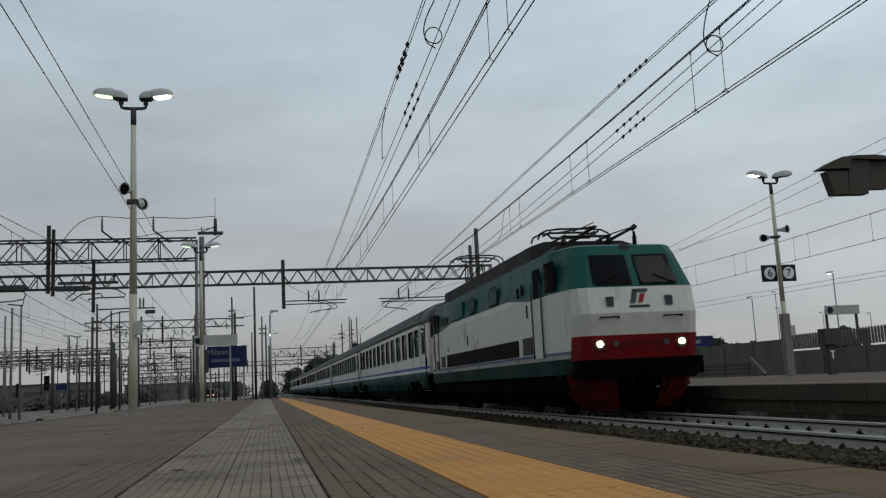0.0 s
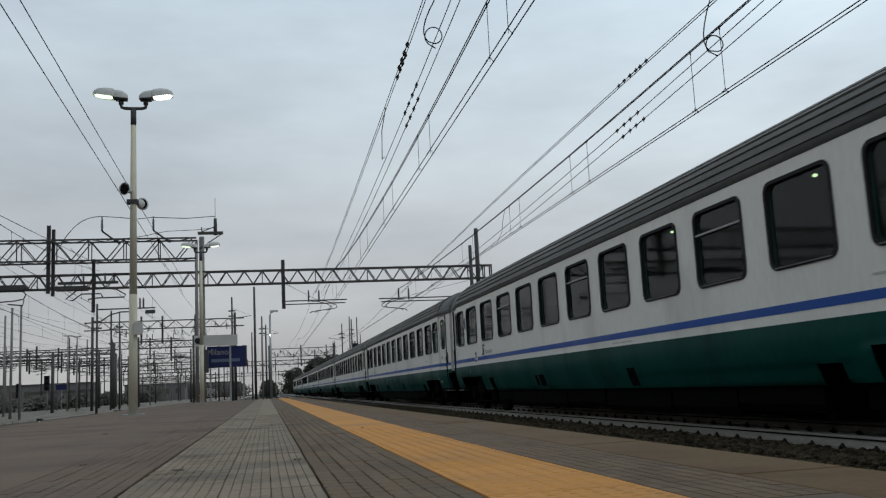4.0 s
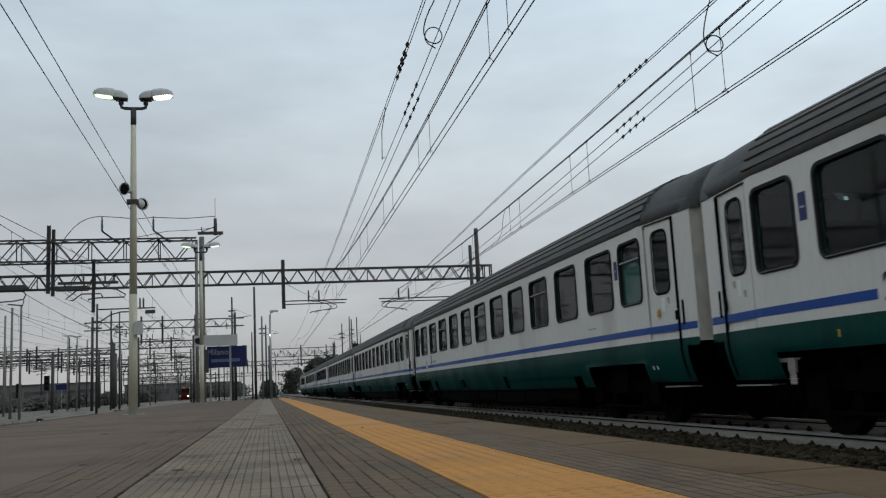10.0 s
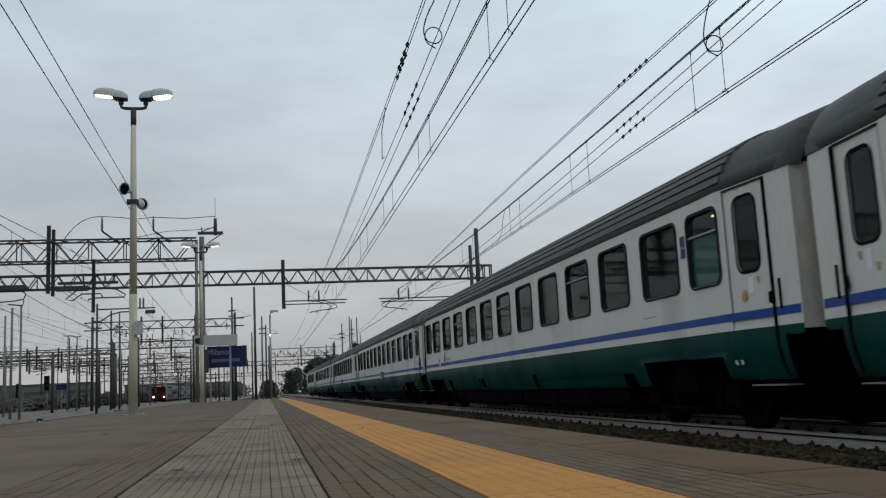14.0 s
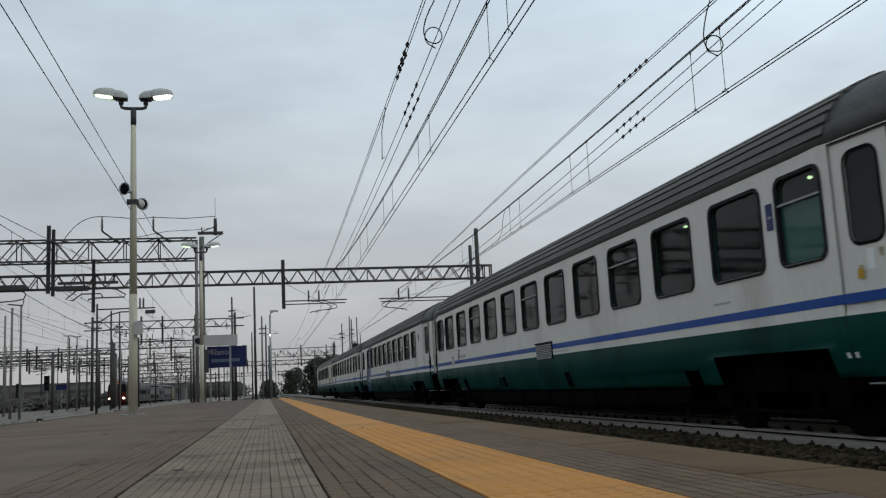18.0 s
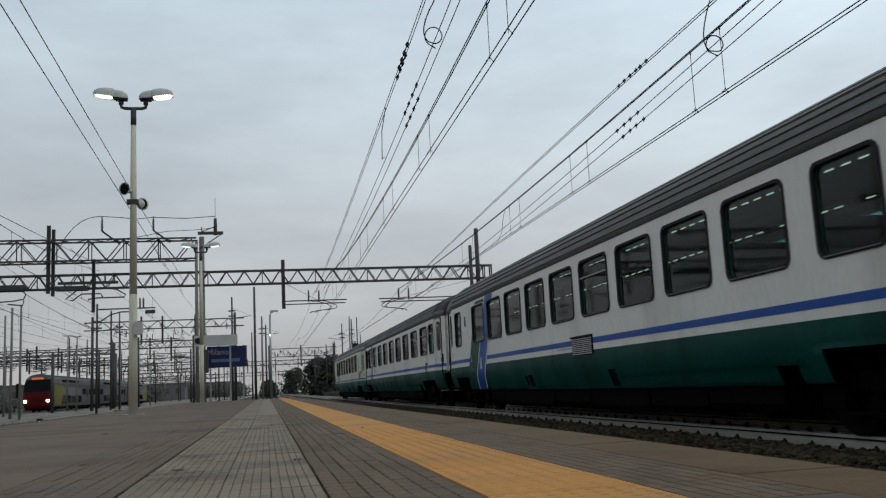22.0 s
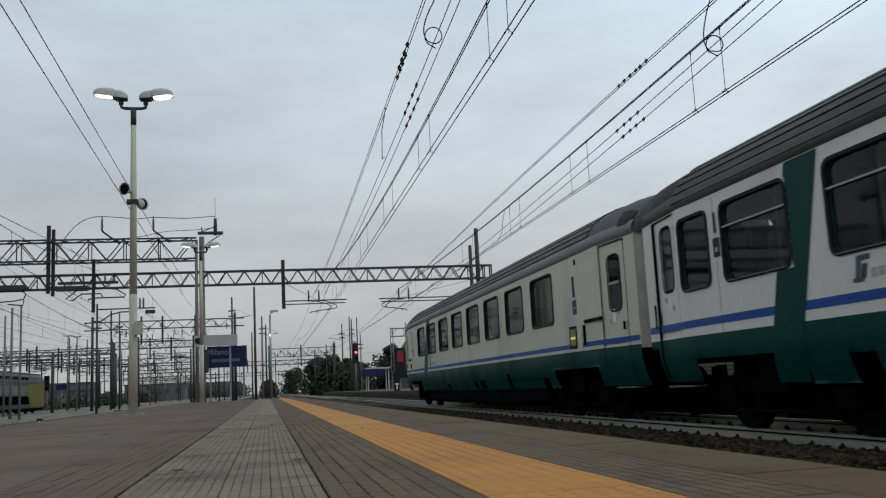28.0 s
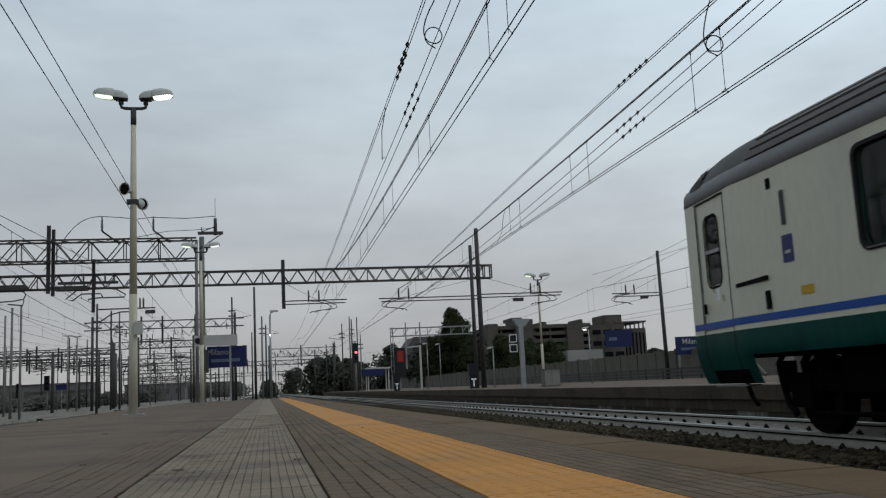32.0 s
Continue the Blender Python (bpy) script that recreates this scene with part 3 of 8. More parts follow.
solo("trackbed", bm, M["ballast"], "dark stone ballast under two tracks", kind="structure")
bm = bmesh.new()
prism(bm, [(-30.5, -0.86), (-29.8, -0.72), (-4.8, -0.72), (-4.6, -0.86)], -6, 420)
solo("trackbed", bm, M["yardbed"], "brownish ballast and weeds under the yard tracks", kind="structure")
bm = bmesh.new()
prism(bm, [(20.3, -0.86), (20.5, -0.72), (23.6, -0.72), (24.0, -0.86)], -6, 420)
solo("trackbed", bm, M["ballast"], "dark ballast beside the boundary wall", kind="structure")

PEND = 50.0
platform = tagged(new("platform"), "low island platform with grey paving and yellow safety strip", "platform", kind="structure")
bx("slab", M["joint"], platform, -4.3, 1.66, -5, PEND, -0.9, -0.012)
bx("wall", M["plat_wall"], platform, 1.60, 1.66, -5, PEND, -0.9, -0.13)
# the ramp that ends it
bm = bmesh.new()
sweep(bm, [[(x, PEND, -0.9), (x, PEND, 0.0), (x, PEND + 7.5, -0.86), (x, PEND + 7.5, -0.9)] for x in (-4.3, 1.66)], smooth=False)
for x in (-4.3, 1.66):
    bm.faces.new([bm.verts.new(q) for q in ((x, PEND, -0.9), (x, PEND, 0.0), (x, PEND + 7.5, -0.86))])
part("ramp", bm, M["slab"], platform, "sloping concrete end ramp")
far_platform = tagged(new("far_platform"), "opposite platform with stained concrete edge and pale paving", "platform", kind="structure")
bx("slab", M["slab"], far_platform, 9.12, 20.0, -5, 150, -0.9, -0.004)
bx("wall_fascia", M["fascia"], far_platform, 9.04, 9.12, -5, 150, -0.49, -0.27, label="grey concrete strip with pale runs")
bx("wall", M["plat_wall"], far_platform, 9.06, 9.12, -5, 150, -0.9, -0.49, label="dark stained platform wall with pale patches")
me_c = None
for k in range(62):
    if me_c is None:
        bm = bmesh.new()
        box(bm, 8.98, 9.5, 0.008, 2.492, -0.27, 0.0)
        me_c = mesh_of("coping", bm, M["coping_far"])
    piece("coping", me_c, far_platform, pose(0, -5 + 2.5 * k, 0))
bm = bmesh.new()
box(bm, 9.5, 9.9, -5, 150, -0.004, 0.004)
part("edge_line", bm, M["pale_far"], far_platform)
bx("slab", M["slab"], far_platform, 9.9, 20.0, -5, 150, -0.004, 0.003)


# ---------------------------------------------------------------- tracks
def track(cx, y0, y1, near, label):
    tr = tagged(new("track"), label, "railway track", "tracks", "structure")
    for s in (-0.7525, 0.7525):
        x = cx + s
        bm = bmesh.new()
        prism(bm, [(x - 0.075, -0.672), (x - 0.075, -0.660), (x - 0.015, -0.640), (x - 0.010, -0.545), (x - 0.034, -0.535), (x - 0.036, -0.508), (x + 0.036, -0.508), (x + 0.034, -0.535), (x + 0.010, -0.545), (x + 0.015, -0.640), (x + 0.075, -0.660), (x + 0.075, -0.672)], y0, y1)
        r = part("rail", bm, M["rail"], tr)
        bm = bmesh.new()
        prism(bm, [(x - 0.034, -0.508), (x - 0.026, -0.5), (x + 0.026, -0.5), (x + 0.034, -0.508)], y0, y1)
        part("railhead", bm, M["rail_head"], r)
        if near:
            # black strips stand in for the shadow that the rail head casts
            bm = bmesh.new()
            for o in (-1, 1):
                box(bm, x + o * 0.021 - 0.009, x + o * 0.021 + 0.009, y0, 90, -0.556, -0.538)
            part("fishing_line", bm, M["black"], r, "black strip for the shade under the rail head")
    return tr


near_track = track(3.35, -6, 420, False, "platform track hidden below the platform edge")
main_track = track(7.35, -6, 420, True, "main track with pale rails and iron fastenings")
for cx in (-6.1, -10.2, -14.5, -18.8, -23.3, -27.6):
    track(cx, 6, 420, False, "yard track")
track(21.9, -6, 420, False, "track beyond the opposite platform")
# sleepers and fastenings of the main track
bm = bmesh.new()
prism(bm, [(-0.13, 0.0), (-0.10, 0.05), (0.10, 0.05), (0.13, 0.0)], -1.2, 1.2, axis="x")
prof_sl = mesh_of("sleeper", bm, M["sleeper"])
bm = bmesh.new()
for s in (-0.7525, 0.7525):
    for o in (-0.115, 0.115):
        bar(bm, (s + o * 0.9, -0.02, 0.045), (s + o * 0.9, -0.02, 0.128), 0.018, 6)
        bar(bm, (s + o * 0.9, -0.02, 0.082), (s + o * 0.9, -0.02, 0.106), 0.032, 7)
        pipe(bm, [(s + o * 0.6, -0.045, 0.055), (s + o * 0.85, -0.05, 0.085), (s + o * 1.15, -0.02, 0.09), (s + o * 1.0, 0.03, 0.085), (s + o * 0.65, 0.03, 0.058)], 0.012, 5)
clip_me = mesh_of("rail_clip", bm, M["darkgrille"])
for k in range(150):
    y = 5.4 + 0.6 * k
    piece("sleeper", prof_sl, main_track, pose(7.35, y, -0.722))
    piece("rail_clip", clip_me, main_track, pose(7.35, y, -0.722))


# ---------------------------------------------------------------- ballast stones
def stones(name, n, region, size, seed, mat="stone"):
    rnd = random.Random(seed)
    verts, faces = [], []
    for i in range(n):
        x, y, z = region(rnd)
        r = rnd.uniform(*size)
        k = len(verts)
        a0 = rnd.uniform(0, 6.28)
        tx, ty = rnd.uniform(-0.3, 0.3), rnd.uniform(-0.3, 0.3)
        for h, f in ((-0.35, 0.9), (0.15, 1.0), (0.55, 0.58)):
            for j in range(6):
                a = a0 + j * 1.0472 + h
                q = r * f * rnd.uniform(0.72, 1.12)
                verts.append((x + q * math.cos(a), y + 1.15 * q * math.sin(a), z + r * (h + 0.35 * (tx * math.cos(a) + ty * math.sin(a)) + rnd.uniform(-0.1, 0.1))))
        for j in range(6):
            i2 = (j + 1) % 6
            faces.append((k + j, k + i2, k + 6 + i2, k + 6 + j))
            faces.append((k + 6 + j, k + 6 + i2, k + 12 + i2, k + 12 + j))
        faces.append(tuple(k + 12 + j for j in range(6)))
    me = bpy.data.meshes.new(name)
    me.from_pydata(verts, [], faces)
    me.materials.append(M[mat])
    ob = new(name, me)
    return ob


def near_shoulder(r):
    y = 6.0 + 44 * r.random() ** 1.7
    x = r.uniform(4.9, 6.50)
    return x, y, -0.700 + 0.03 * r.random() + (0.022 if x > 5.6 else 0.0)


def between(r):
    y = 6.0 + 50 * r.random() ** 1.5
    return r.uniform(6.72, 8.9), y, -0.735 + 0.02 * r.random()


tagged(stones("ballast_stones", 13000, near_shoulder, (0.024, 0.046), 3), "loose brown ballast stones beside the rail", "ballast", kind="stuff")
# this lot carries the train's shade in its darker colour
tagged(stones("ballast_stones", 5000, between, (0.025, 0.045), 4, "shade_ballast"), "loose ballast stones between the rails", "ballast", kind="stuff")

# ---------------------------------------------------------------- overhead lines
def wire_part(name, parent, X, zf, y0, y1, r=0.009, n=26, gap=0.0, m="wire"):
    bm = bmesh.new()
    for o in ((-gap / 2, gap / 2) if gap else (0,)):
        pipe(bm, [(X + o + (zf[1](y) if isinstance(zf, tuple) else 0), y, (zf[0] if isinstance(zf, tuple) else zf)(y)) for y in np.linspace(y0, y1, n)], r, 4)
    return part(name, bm, M[m], parent)


def sagging(z, sag, span, y0):
    return lambda y: z - sag * 4 * (((y - y0) / span) % 1.0) * (1 - ((y - y0) / span) % 1.0)


def dropper(parent, X, y, z1, z0, gap):
    bm = bmesh.new()
    bar(bm, (X, y, z0), (X, y, z1), 0.006, 4)
    for o in (-gap / 2, gap / 2):
        bar(bm, (X, y, z0 + 0.07), (X + o, y, z0), 0.006, 4)
        box(bm, X + o - 0.009, X + o + 0.009, y - 0.014, y + 0.014, z0 - 0.012, z0 + 0.016)
    bar(bm, (X, y, z1 - 0.05), (X, y, z1 + 0.018), 0.015, 5)
    part("dropper", bm, M["wire"], parent)


def insulator(parent, X, y, z, dy=0.5, dz=0.0, r=0.022):
    bm = bmesh.new()
    bar(bm, (X, y, z), (X, y + dy, z + dz), 0.011, 6)
    for k in (0.12, 0.88):
        bar(bm, (X, y + dy * k - 0.035, z + dz * k), (X, y + dy * k + 0.035, z + dz * k), r * 1.5, 6)
        bar(bm, (X, y + dy * k, z + dz * k - 0.06), (X, y + dy * k, z + dz * k + 0.05), r * 0.5, 5)
    part("clamp", bm, M["steel"], parent)


def loop(parent, X, y, z, r, za, ya, zb, yb):
    """A slack jumper with one turn in it."""
    bm = bmesh.new()
    pts = []
    for k in range(7):
        s = k / 7.0
        a, b, c = Vector((X - 0.10, ya, za)), Vector((X - 0.42, (ya + y) / 2, z - r * 1.2)), Vector((X - 0.12 * r, y, z - r))
        pts.append(tuple(a * (1 - s) ** 2 + b * 2 * s * (1 - s) + c * s * s))
    for a in range(-90, 250, 20):
        pts.append((X + r * math.cos(radians(a)) * 0.9, y + 0.1 * a / 280, z + r * math.sin(radians(a))))
    pts.append((X + 0.1, yb, zb))
    pipe(bm, pts, 0.011, 5)
    part("jumper", bm, M["wire"], parent)


line_a = thing("overhead_line", "double overhead line above the platform track with droppers and clamps", "overhead line", (3.35, 0, 0), "overhead lines")
line_b = thing("overhead_line", "double overhead line above the main track with droppers and clamps", "overhead line", (7.35, 0, 0), "overhead lines")


def la_m(y):
    return 6.674 - 0.08128 * y + 0.001551 * y * y if y < 49 else 6.0 - 0.6 * 4 * (((y - 49) / 49) % 1) * (1 - ((y - 49) / 49) % 1) + 0.4


def la_c(y):
    return max(4.55, 5.151 - 0.01161 * y - 0.000034 * y * y)


def scaled(f, k):
    return lambda y: 0.3 + k * (f(y / k) - 0.3)


wire_part("messenger_wire", line_a, 0, la_m, -3, 49, 0.010, gap=0.035)
wire_part("messenger_wire", line_a, 0.1, sagging(6.0, 0.9, 50.5, 49), 49, 150, 0.010, 40)
wire_part("contact_wire", line_a, 0, la_c, -3, 49, 0.009, gap=0.11)
wire_part("contact_wire", line_a, 0.1, lambda y: 4.6, 49, 150, 0.009, gap=0.08)
wire_part("feeder_wire", line_a, -0.67, scaled(lambda y: 9.106 - 0.0611 * y + 0.000386 * y * y, 0.80), -3, 49, 0.008, gap=0.045)
wire_part("feeder_wire", line_a, -0.37, scaled(lambda y: 8.252 - 0.0973 * y + 0.001068 * y * y, 0.89), -3, 49, 0.008)
wire_part("feeder_wire", line_a, -0.30, scaled(lambda y: 8.06 - 0.0973 * y + 0.001068 * y * y, 0.89), -3, 49, 0.008)
wire_part("feeder_wire", line_a, -0.67, sagging(5.7, 0.5, 50.5, 49), 49, 150, 0.009, 40)
for y in (11.4, 12.46, 17.5, 18.9, 23.1, 25.0, 29.3, 31.6, 36.2, 38.4, 43.0, 45.5):
    dropper(line_a, 0, y, la_m(y), la_c(y), 0.11)
fa, fb = scaled(lambda y: 9.106 - 0.0611 * y + 0.000386 * y * y, 0.80), scaled(lambda y: 8.252 - 0.0973 * y + 0.001068 * y * y, 0.89)
for y in (15.6, 16.3):
    insulator(line_a, -0.69, y, fa(y), 0.5, fa(y + 0.5) - fa(y))
    insulator(line_a, -0.65, y + 0.5, fa(y + 0.5), 0.5, fa(y + 1.0) - fa(y + 0.5))
for y in (16.6, 17.6):
    insulator(line_a, -0.37, y, fb(y), 0.7, fb(y + 0.7) - fb(y), 0.02)
    insulator(line_a, -0.30, y + 0.3, fb(y + 0.3) - 0.17, 0.7, fb(y + 1.0) - fb(y + 0.3), 0.02)
loop(line_a, -0.40, 14.6, fb(14.6) + 0.05, 0.16, fa(13.9), 13.9, fb(15.0), 15.0)
bm = bmesh.new()
pipe(bm, [(-0.67, 19.0, fa(19.0)), (-0.69, 19.6, fa(19) - 0.35), (-0.6, 20.4, fa(19) - 0.8), (-0.42, 21.3, fb(21.3))], 0.010)
part("jumper", bm, M["wire"], line_a)


def lb_m(y):
    return 6.3376 - 0.04776 * y + 0.000701 * y * y


def lb_c(y):
    return 4.806 - 0.00715 * y + 0.000092 * y * y


def lb_f(y):
    return 6.38 + 0.00073 * y - 0.000435 * y * y


def lb_o(y):
    return 6.403 - 0.0707 * y + 0.000702 * y * y


wire_part("messenger_wire", line_b, 0, lb_m, -3, 49, 0.010, gap=0.035)
wire_part("contact_wire", line_b, 0, lb_c, -3, 49, 0.009, gap=0.09)
wire_part("feeder_wire", line_b, 0, lb_f, -3, 49, 0.008, gap=0.06)
wire_part("feeder_wire", line_b, -0.02, lb_o, -3, 49, 0.008)
wire_part("feeder_wire", line_b, 0.10, lambda y: lb_o(y) - 0.13, -3, 49, 0.008)
wire_part("messenger_wire", line_b, 0, sagging(5.7, 0.8, 50.5, 49), 49, 150, 0.010, 40)
wire_part("contact_wire", line_b, 0, lambda y: 4.68, 49, 150, 0.009, gap=0.08)
for y in (12.88, 13.93, 19.22, 20.42, 25.0, 26.1, 31.2, 33.0, 37.5, 39.6, 44.0, 46.4):
    dropper(line_b, 0, y, lb_m(y), lb_c(y), 0.09)
for y in (15.6, 16.1, 16.7):
    insulator(line_b, -0.03, y, lb_f(y), 0.4, lb_f(y + 0.4) - lb_f(y), 0.019)
for y in (16.2, 16.9):
    insulator(line_b, -0.02, y, lb_o(y), 0.5, lb_o(y + 0.5) - lb_o(y), 0.018)
    insulator(line_b, 0.10, y, lb_o(y) - 0.13, 0.5, lb_o(y + 0.5) - lb_o(y), 0.018)
loop(line_b, 0.0, 13.05, lb_o(13.05) + 0.02, 0.15, lb_f(12.9), 12.9, lb_o(13.1) - 0.13, 13.2)
bm = bmesh.new()
pipe(bm, [(0, 26.6, lb_m(26.6)), (0.03, 27.0, lb_m(27) - 0.2), (0.05, 27.3, lb_c(27) + 0.3), (0, 27.8, lb_c(27.8))], 0.008)
part("jumper", bm, M["wire"], line_b)

line_c = thing("overhead_line", "overhead line above the yard track beside the platform", "overhead line", (-4.2, 0, 0), "overhead lines")
wire_part("feeder_wire", line_c, 0, lambda y: 7.42 - 0.035 * y, -3, 49, 0.010)
wire_part("feeder_wire", line_c, 0.05, lambda y: 7.95 - 0.034 * y, -3, 49, 0.010)
line_d = thing("overhead_line", "overhead line beyond the opposite platform", "overhead line", (21.8, 0, 0), "overhead lines")
wire_part("contact_wire", line_d, 0, lambda y: 4.7, -3, 150, 0.012, 40)
def ld_m(y):
    return 5.655 + 0.0011 * (y - 35) ** 2


wire_part("messenger_wire", line_d, 0, ld_m, -3, 58, 0.014, 40)
wire_part("messenger_wire", line_d, 0, sagging(6.2, 0.6, 50, 58), 58, 150, 0.012, 60)
wire_part("feeder_wire", line_d, 0.05, lambda y: 6.77 + 0.0008 * (y - 36) ** 2, -3, 58, 0.010, 40)
wire_part("feeder_wire", line_d, -0.1, lambda y: 9.86 - 0.0613 * y, 4, 56, 0.010, 30)
wire_part("feeder_wire", line_d, 0.1, lambda y: 9.60 - 0.0640 * y, 4, 56, 0.010, 30)
for y in np.arange(12.9, 58, 5.0):
    for o in (0.0, 1.05):
        dropper(line_d, 0, y + o, ld_m(y + o), 4.7, 0.05)
line_f = thing("overhead_line", "overhead line above a yard track before the gantry", "overhead line", (-8.4, 0, 0), "overhead lines")
wire_part("messenger_wire", line_f, 0, lambda y: 6.15 + 0.0026 * (y - 31) ** 2, 20, 49, 0.012, 20)
wire_part("feeder_wire", line_f, 0, lambda y: 4.95 + 0.048 * y, 20, 49, 0.012, 20)
wire_part("contact_wire", line_f, 0, lambda y: 5.1, 20, 49, 0.011, 10)
for y in (32.5, 34.0, 37.6, 39.0, 43.0, 44.5):
    dropper(line_f, 0, y, 6.15 + 0.0026 * (y - 31) ** 2, 5.1, 0.03)
line_g = thing("overhead_line", "overhead line running off above the yard", "overhead line", (-12.5, 0, 0), "overhead lines")
wire_part("contact_wire", line_g, 0, lambda y: 4.93, 36, 150, 0.013, 20)
wire_part("messenger_wire", line_g, 0, sagging(6.27, 0.7, 50, 49), 49, 150, 0.014, 50)
for y in np.arange(52, 110, 4.5):
    dropper(line_g, 0, y, sagging(6.27, 0.7, 50, 49)(y), 4.93, 0.03)
line_e = thing("overhead_line", "pair of thin wires beyond the boundary wall", "overhead line", (27.0, 0, 0), "overhead lines")
wire_part("feeder_wire", line_e, 0, lambda y: 3.70 + 0.0176 * y, 6, 90, 0.011, 20)
wire_part("feeder_wire", line_e, 0, lambda y: 3.62 + 0.0137 * y, 6, 90, 0.011, 20)
for q, (X, zc) in enumerate(((-6.1, 4.7), (-10.2, 4.7), (-14.5, 4.7), (-18.8, 4.7), (-23.3, 4.7), (-27.6, 4.7), (15.9, 4.75))):
    ln = thing("overhead_line", "overhead line above a yard track" if X < 0 else "overhead line over the opposite platform side", "overhead line", (X, 0, 0), "overhead lines")
    wire_part("contact_wire", ln, 0, lambda y, z=zc: z, 49, 300, 0.010, 30)
    wire_part("messenger_wire", ln, 0, sagging(zc + 1.3, 0.7, 49, 49), 49, 300, 0.011, 80)
    for y in np.arange(52, 150, 6.0):
        dropper(ln, 0, y, sagging(zc + 1.3, 0.7, 49, 49)(y), zc, 0.03)
    if X < 0:
        wire_part("feeder_wire", ln, 0.4, sagging(8.2, 0.8, 49, 49), 49, 300, 0.010, 80)


# ---------------------------------------------------------------- gantries and masts
def lattice(parent, y, x0, x1, z0, z1, step, depth=0.45, th=0.055, pieces=False, posts=0):
    for yy in ((y - depth / 2, y + depth / 2) if depth else (y,)):
        for z in (z0, z1):
            bm = bmesh.new()
            beam(bm, (x0, yy, z), (x1, yy, z), th * 1.6, th * 1.6)
            part("chord", bm, M["steel"], parent)
    n = int((x1 - x0) / step)
    bmj = bmesh.new()
    for i in range(n):
        a, b = (z0, z1) if i % 2 else (z1, z0)
        for q, yy in enumerate((y - depth / 2, y + depth / 2) if depth else (y,)):
            bmd = bmesh.new() if pieces and q == 0 else bmj
            beam(bmd, (x0 + i * step, yy, a), (x0 + (i + 1) * step, yy, b), th, th)
            if bmd is not bmj:
                part("diagonal", bmd, M["steel"], parent)
        if posts and i % posts == 0:
            for yy in (y - depth / 2, y + depth / 2):
                beam(bmj, (x0 + i * step, yy, z0), (x0 + i * step, yy, z1), th, th)
            for zz in (z0, z1):
                beam(bmj, (x0 + i * step, y - depth / 2, zz), (x0 + (i + posts / 2) * step, y + depth / 2, zz), th * 0.8, th * 0.8)
                beam(bmj, (x0 + (i + posts / 2) * step, y + depth / 2, zz), (x0 + (i + posts) * step, y - depth / 2, zz), th * 0.8, th * 0.8)
        if depth and i % 6 == 0:
            beam(bmj, (x0 + i * step, y - depth / 2, z0), (x0 + i * step, y + depth / 2, z0), th, th)
            beam(bmj, (x0 + i * step, y - depth / 2, z1), (x0 + i * step, y + depth / 2, z1), th, th)
            beam(bmj, (x0 + i * step, y - depth / 2, z0), (x0 + i * step, y - depth / 2, z1), th, th)
    part("bracing", bmj, M["steel"], parent)


def column(parent, x, y, z0, z1, r=0.11, m="steel", r2=None):
    bm = bmesh.new()
    bar(bm, (x, y, z0), (x, y, z1), r, 8, r2 if r2 else r * 0.8)
    return part("mast", bm, M[m], parent)


def drop_post(parent, x, y, z0, z1, w=0.14):
    bm = bmesh.new()
    for o in (-w / 2, w / 2):
        beam(bm, (x + o, y - 0.27, z0), (x + o, y - 0.27, z1), 0.03, 0.12)
    beam(bm, (x, y - 0.27, z0), (x, y - 0.27, z1), w, 0.03)
    return part("drop_post", bm, M["steel"], parent)


def cantilever(parent, x0, x1, y, z, xc, zc=4.68):
    """A tubular bracket from x0 to x1 with registration arms holding the wires at xc."""
    s = 1 if x1 > x0 else -1
    bm = bmesh.new()
    bar(bm, (x0, y, z), (x1, y, z), 0.032, 6)
    bar(bm, (x0, y, z - 0.18), (x1 - 0.1 * s, y, z - 0.17), 0.03, 6)
    bar(bm, (x0, y, z + 1.0), (xc, y, z + 0.02), 0.012, 4)
    for o in (-0.45, 0.1):
        bar(bm, (xc + o * s, y, z - 0.1), (xc + o * s, y, z + 0.55), 0.035, 6)
        for k in range(4):
            bar(bm, (xc + o * s, y, z + 0.05 + 0.11 * k), (xc + o * s, y, z + 0.09 + 0.11 * k), 0.06, 6)
    for dy, q in ((0.0, 0.0), (0.35, 0.28)):
        hook = [(0.0, 0.02), (0.35, 0.0), (0.75, -0.10), (1.0, -0.24), (1.06, -0.34), (0.95, -0.42), (0.6, -0.46), (0.2, -0.50), (0.0, -0.54), (-0.12, -0.62)]
        pipe(bm, [(xc + (u - q) * s, y + dy, z - 0.04 + v) for u, v in hook], 0.023, 5)
    return part("bracket", bm, M["steel"], parent)


GL = "dark steel lattice gantry spanning the tracks"
g1 = thing("overhead_gantry", "dark steel lattice gantry with drop posts and wire brackets", "gantry", (0, 49, -0.03), "overhead gantries")
lattice(g1, 0, -31, 12.5, 6.11, 6.82, 0.468, 0.42, 0.046, pieces=True)
column(g1, 11.78, 0.1, -0.1, 8.95, 0.15)
column(g1, 11.25, -0.5, -0.1, 7.9, 0.12)
column(g1, -3.25, 0.2, -0.1, 8.75, 0.17, "mastgrey")
column(g1, -30.5, 0.2, -0.8, 8.8, 0.15)
drop_post(g1, 0.98, 0, 4.72, 7.35, 0.16)
drop_post(g1, -8.62, 0, 4.84, 7.6, 0.13)
drop_post(g1, -10.81, 0, 5.87, 9.39, 0.15)
drop_post(g1, -10.58, 0, 5.73, 9.18, 0.13)
for x in (12.48, -30.98):
    bm = bmesh.new()
    for yy in (-0.21, 0.21):
        beam(bm, (x, yy, 6.07), (x, yy, 6.86), 0.07, 0.07)
        beam(bm, (x - 0.4, yy, 6.07), (x - 0.4, yy, 6.86), 0.06, 0.06)
    part("end_frame", bm, M["steel"], g1)
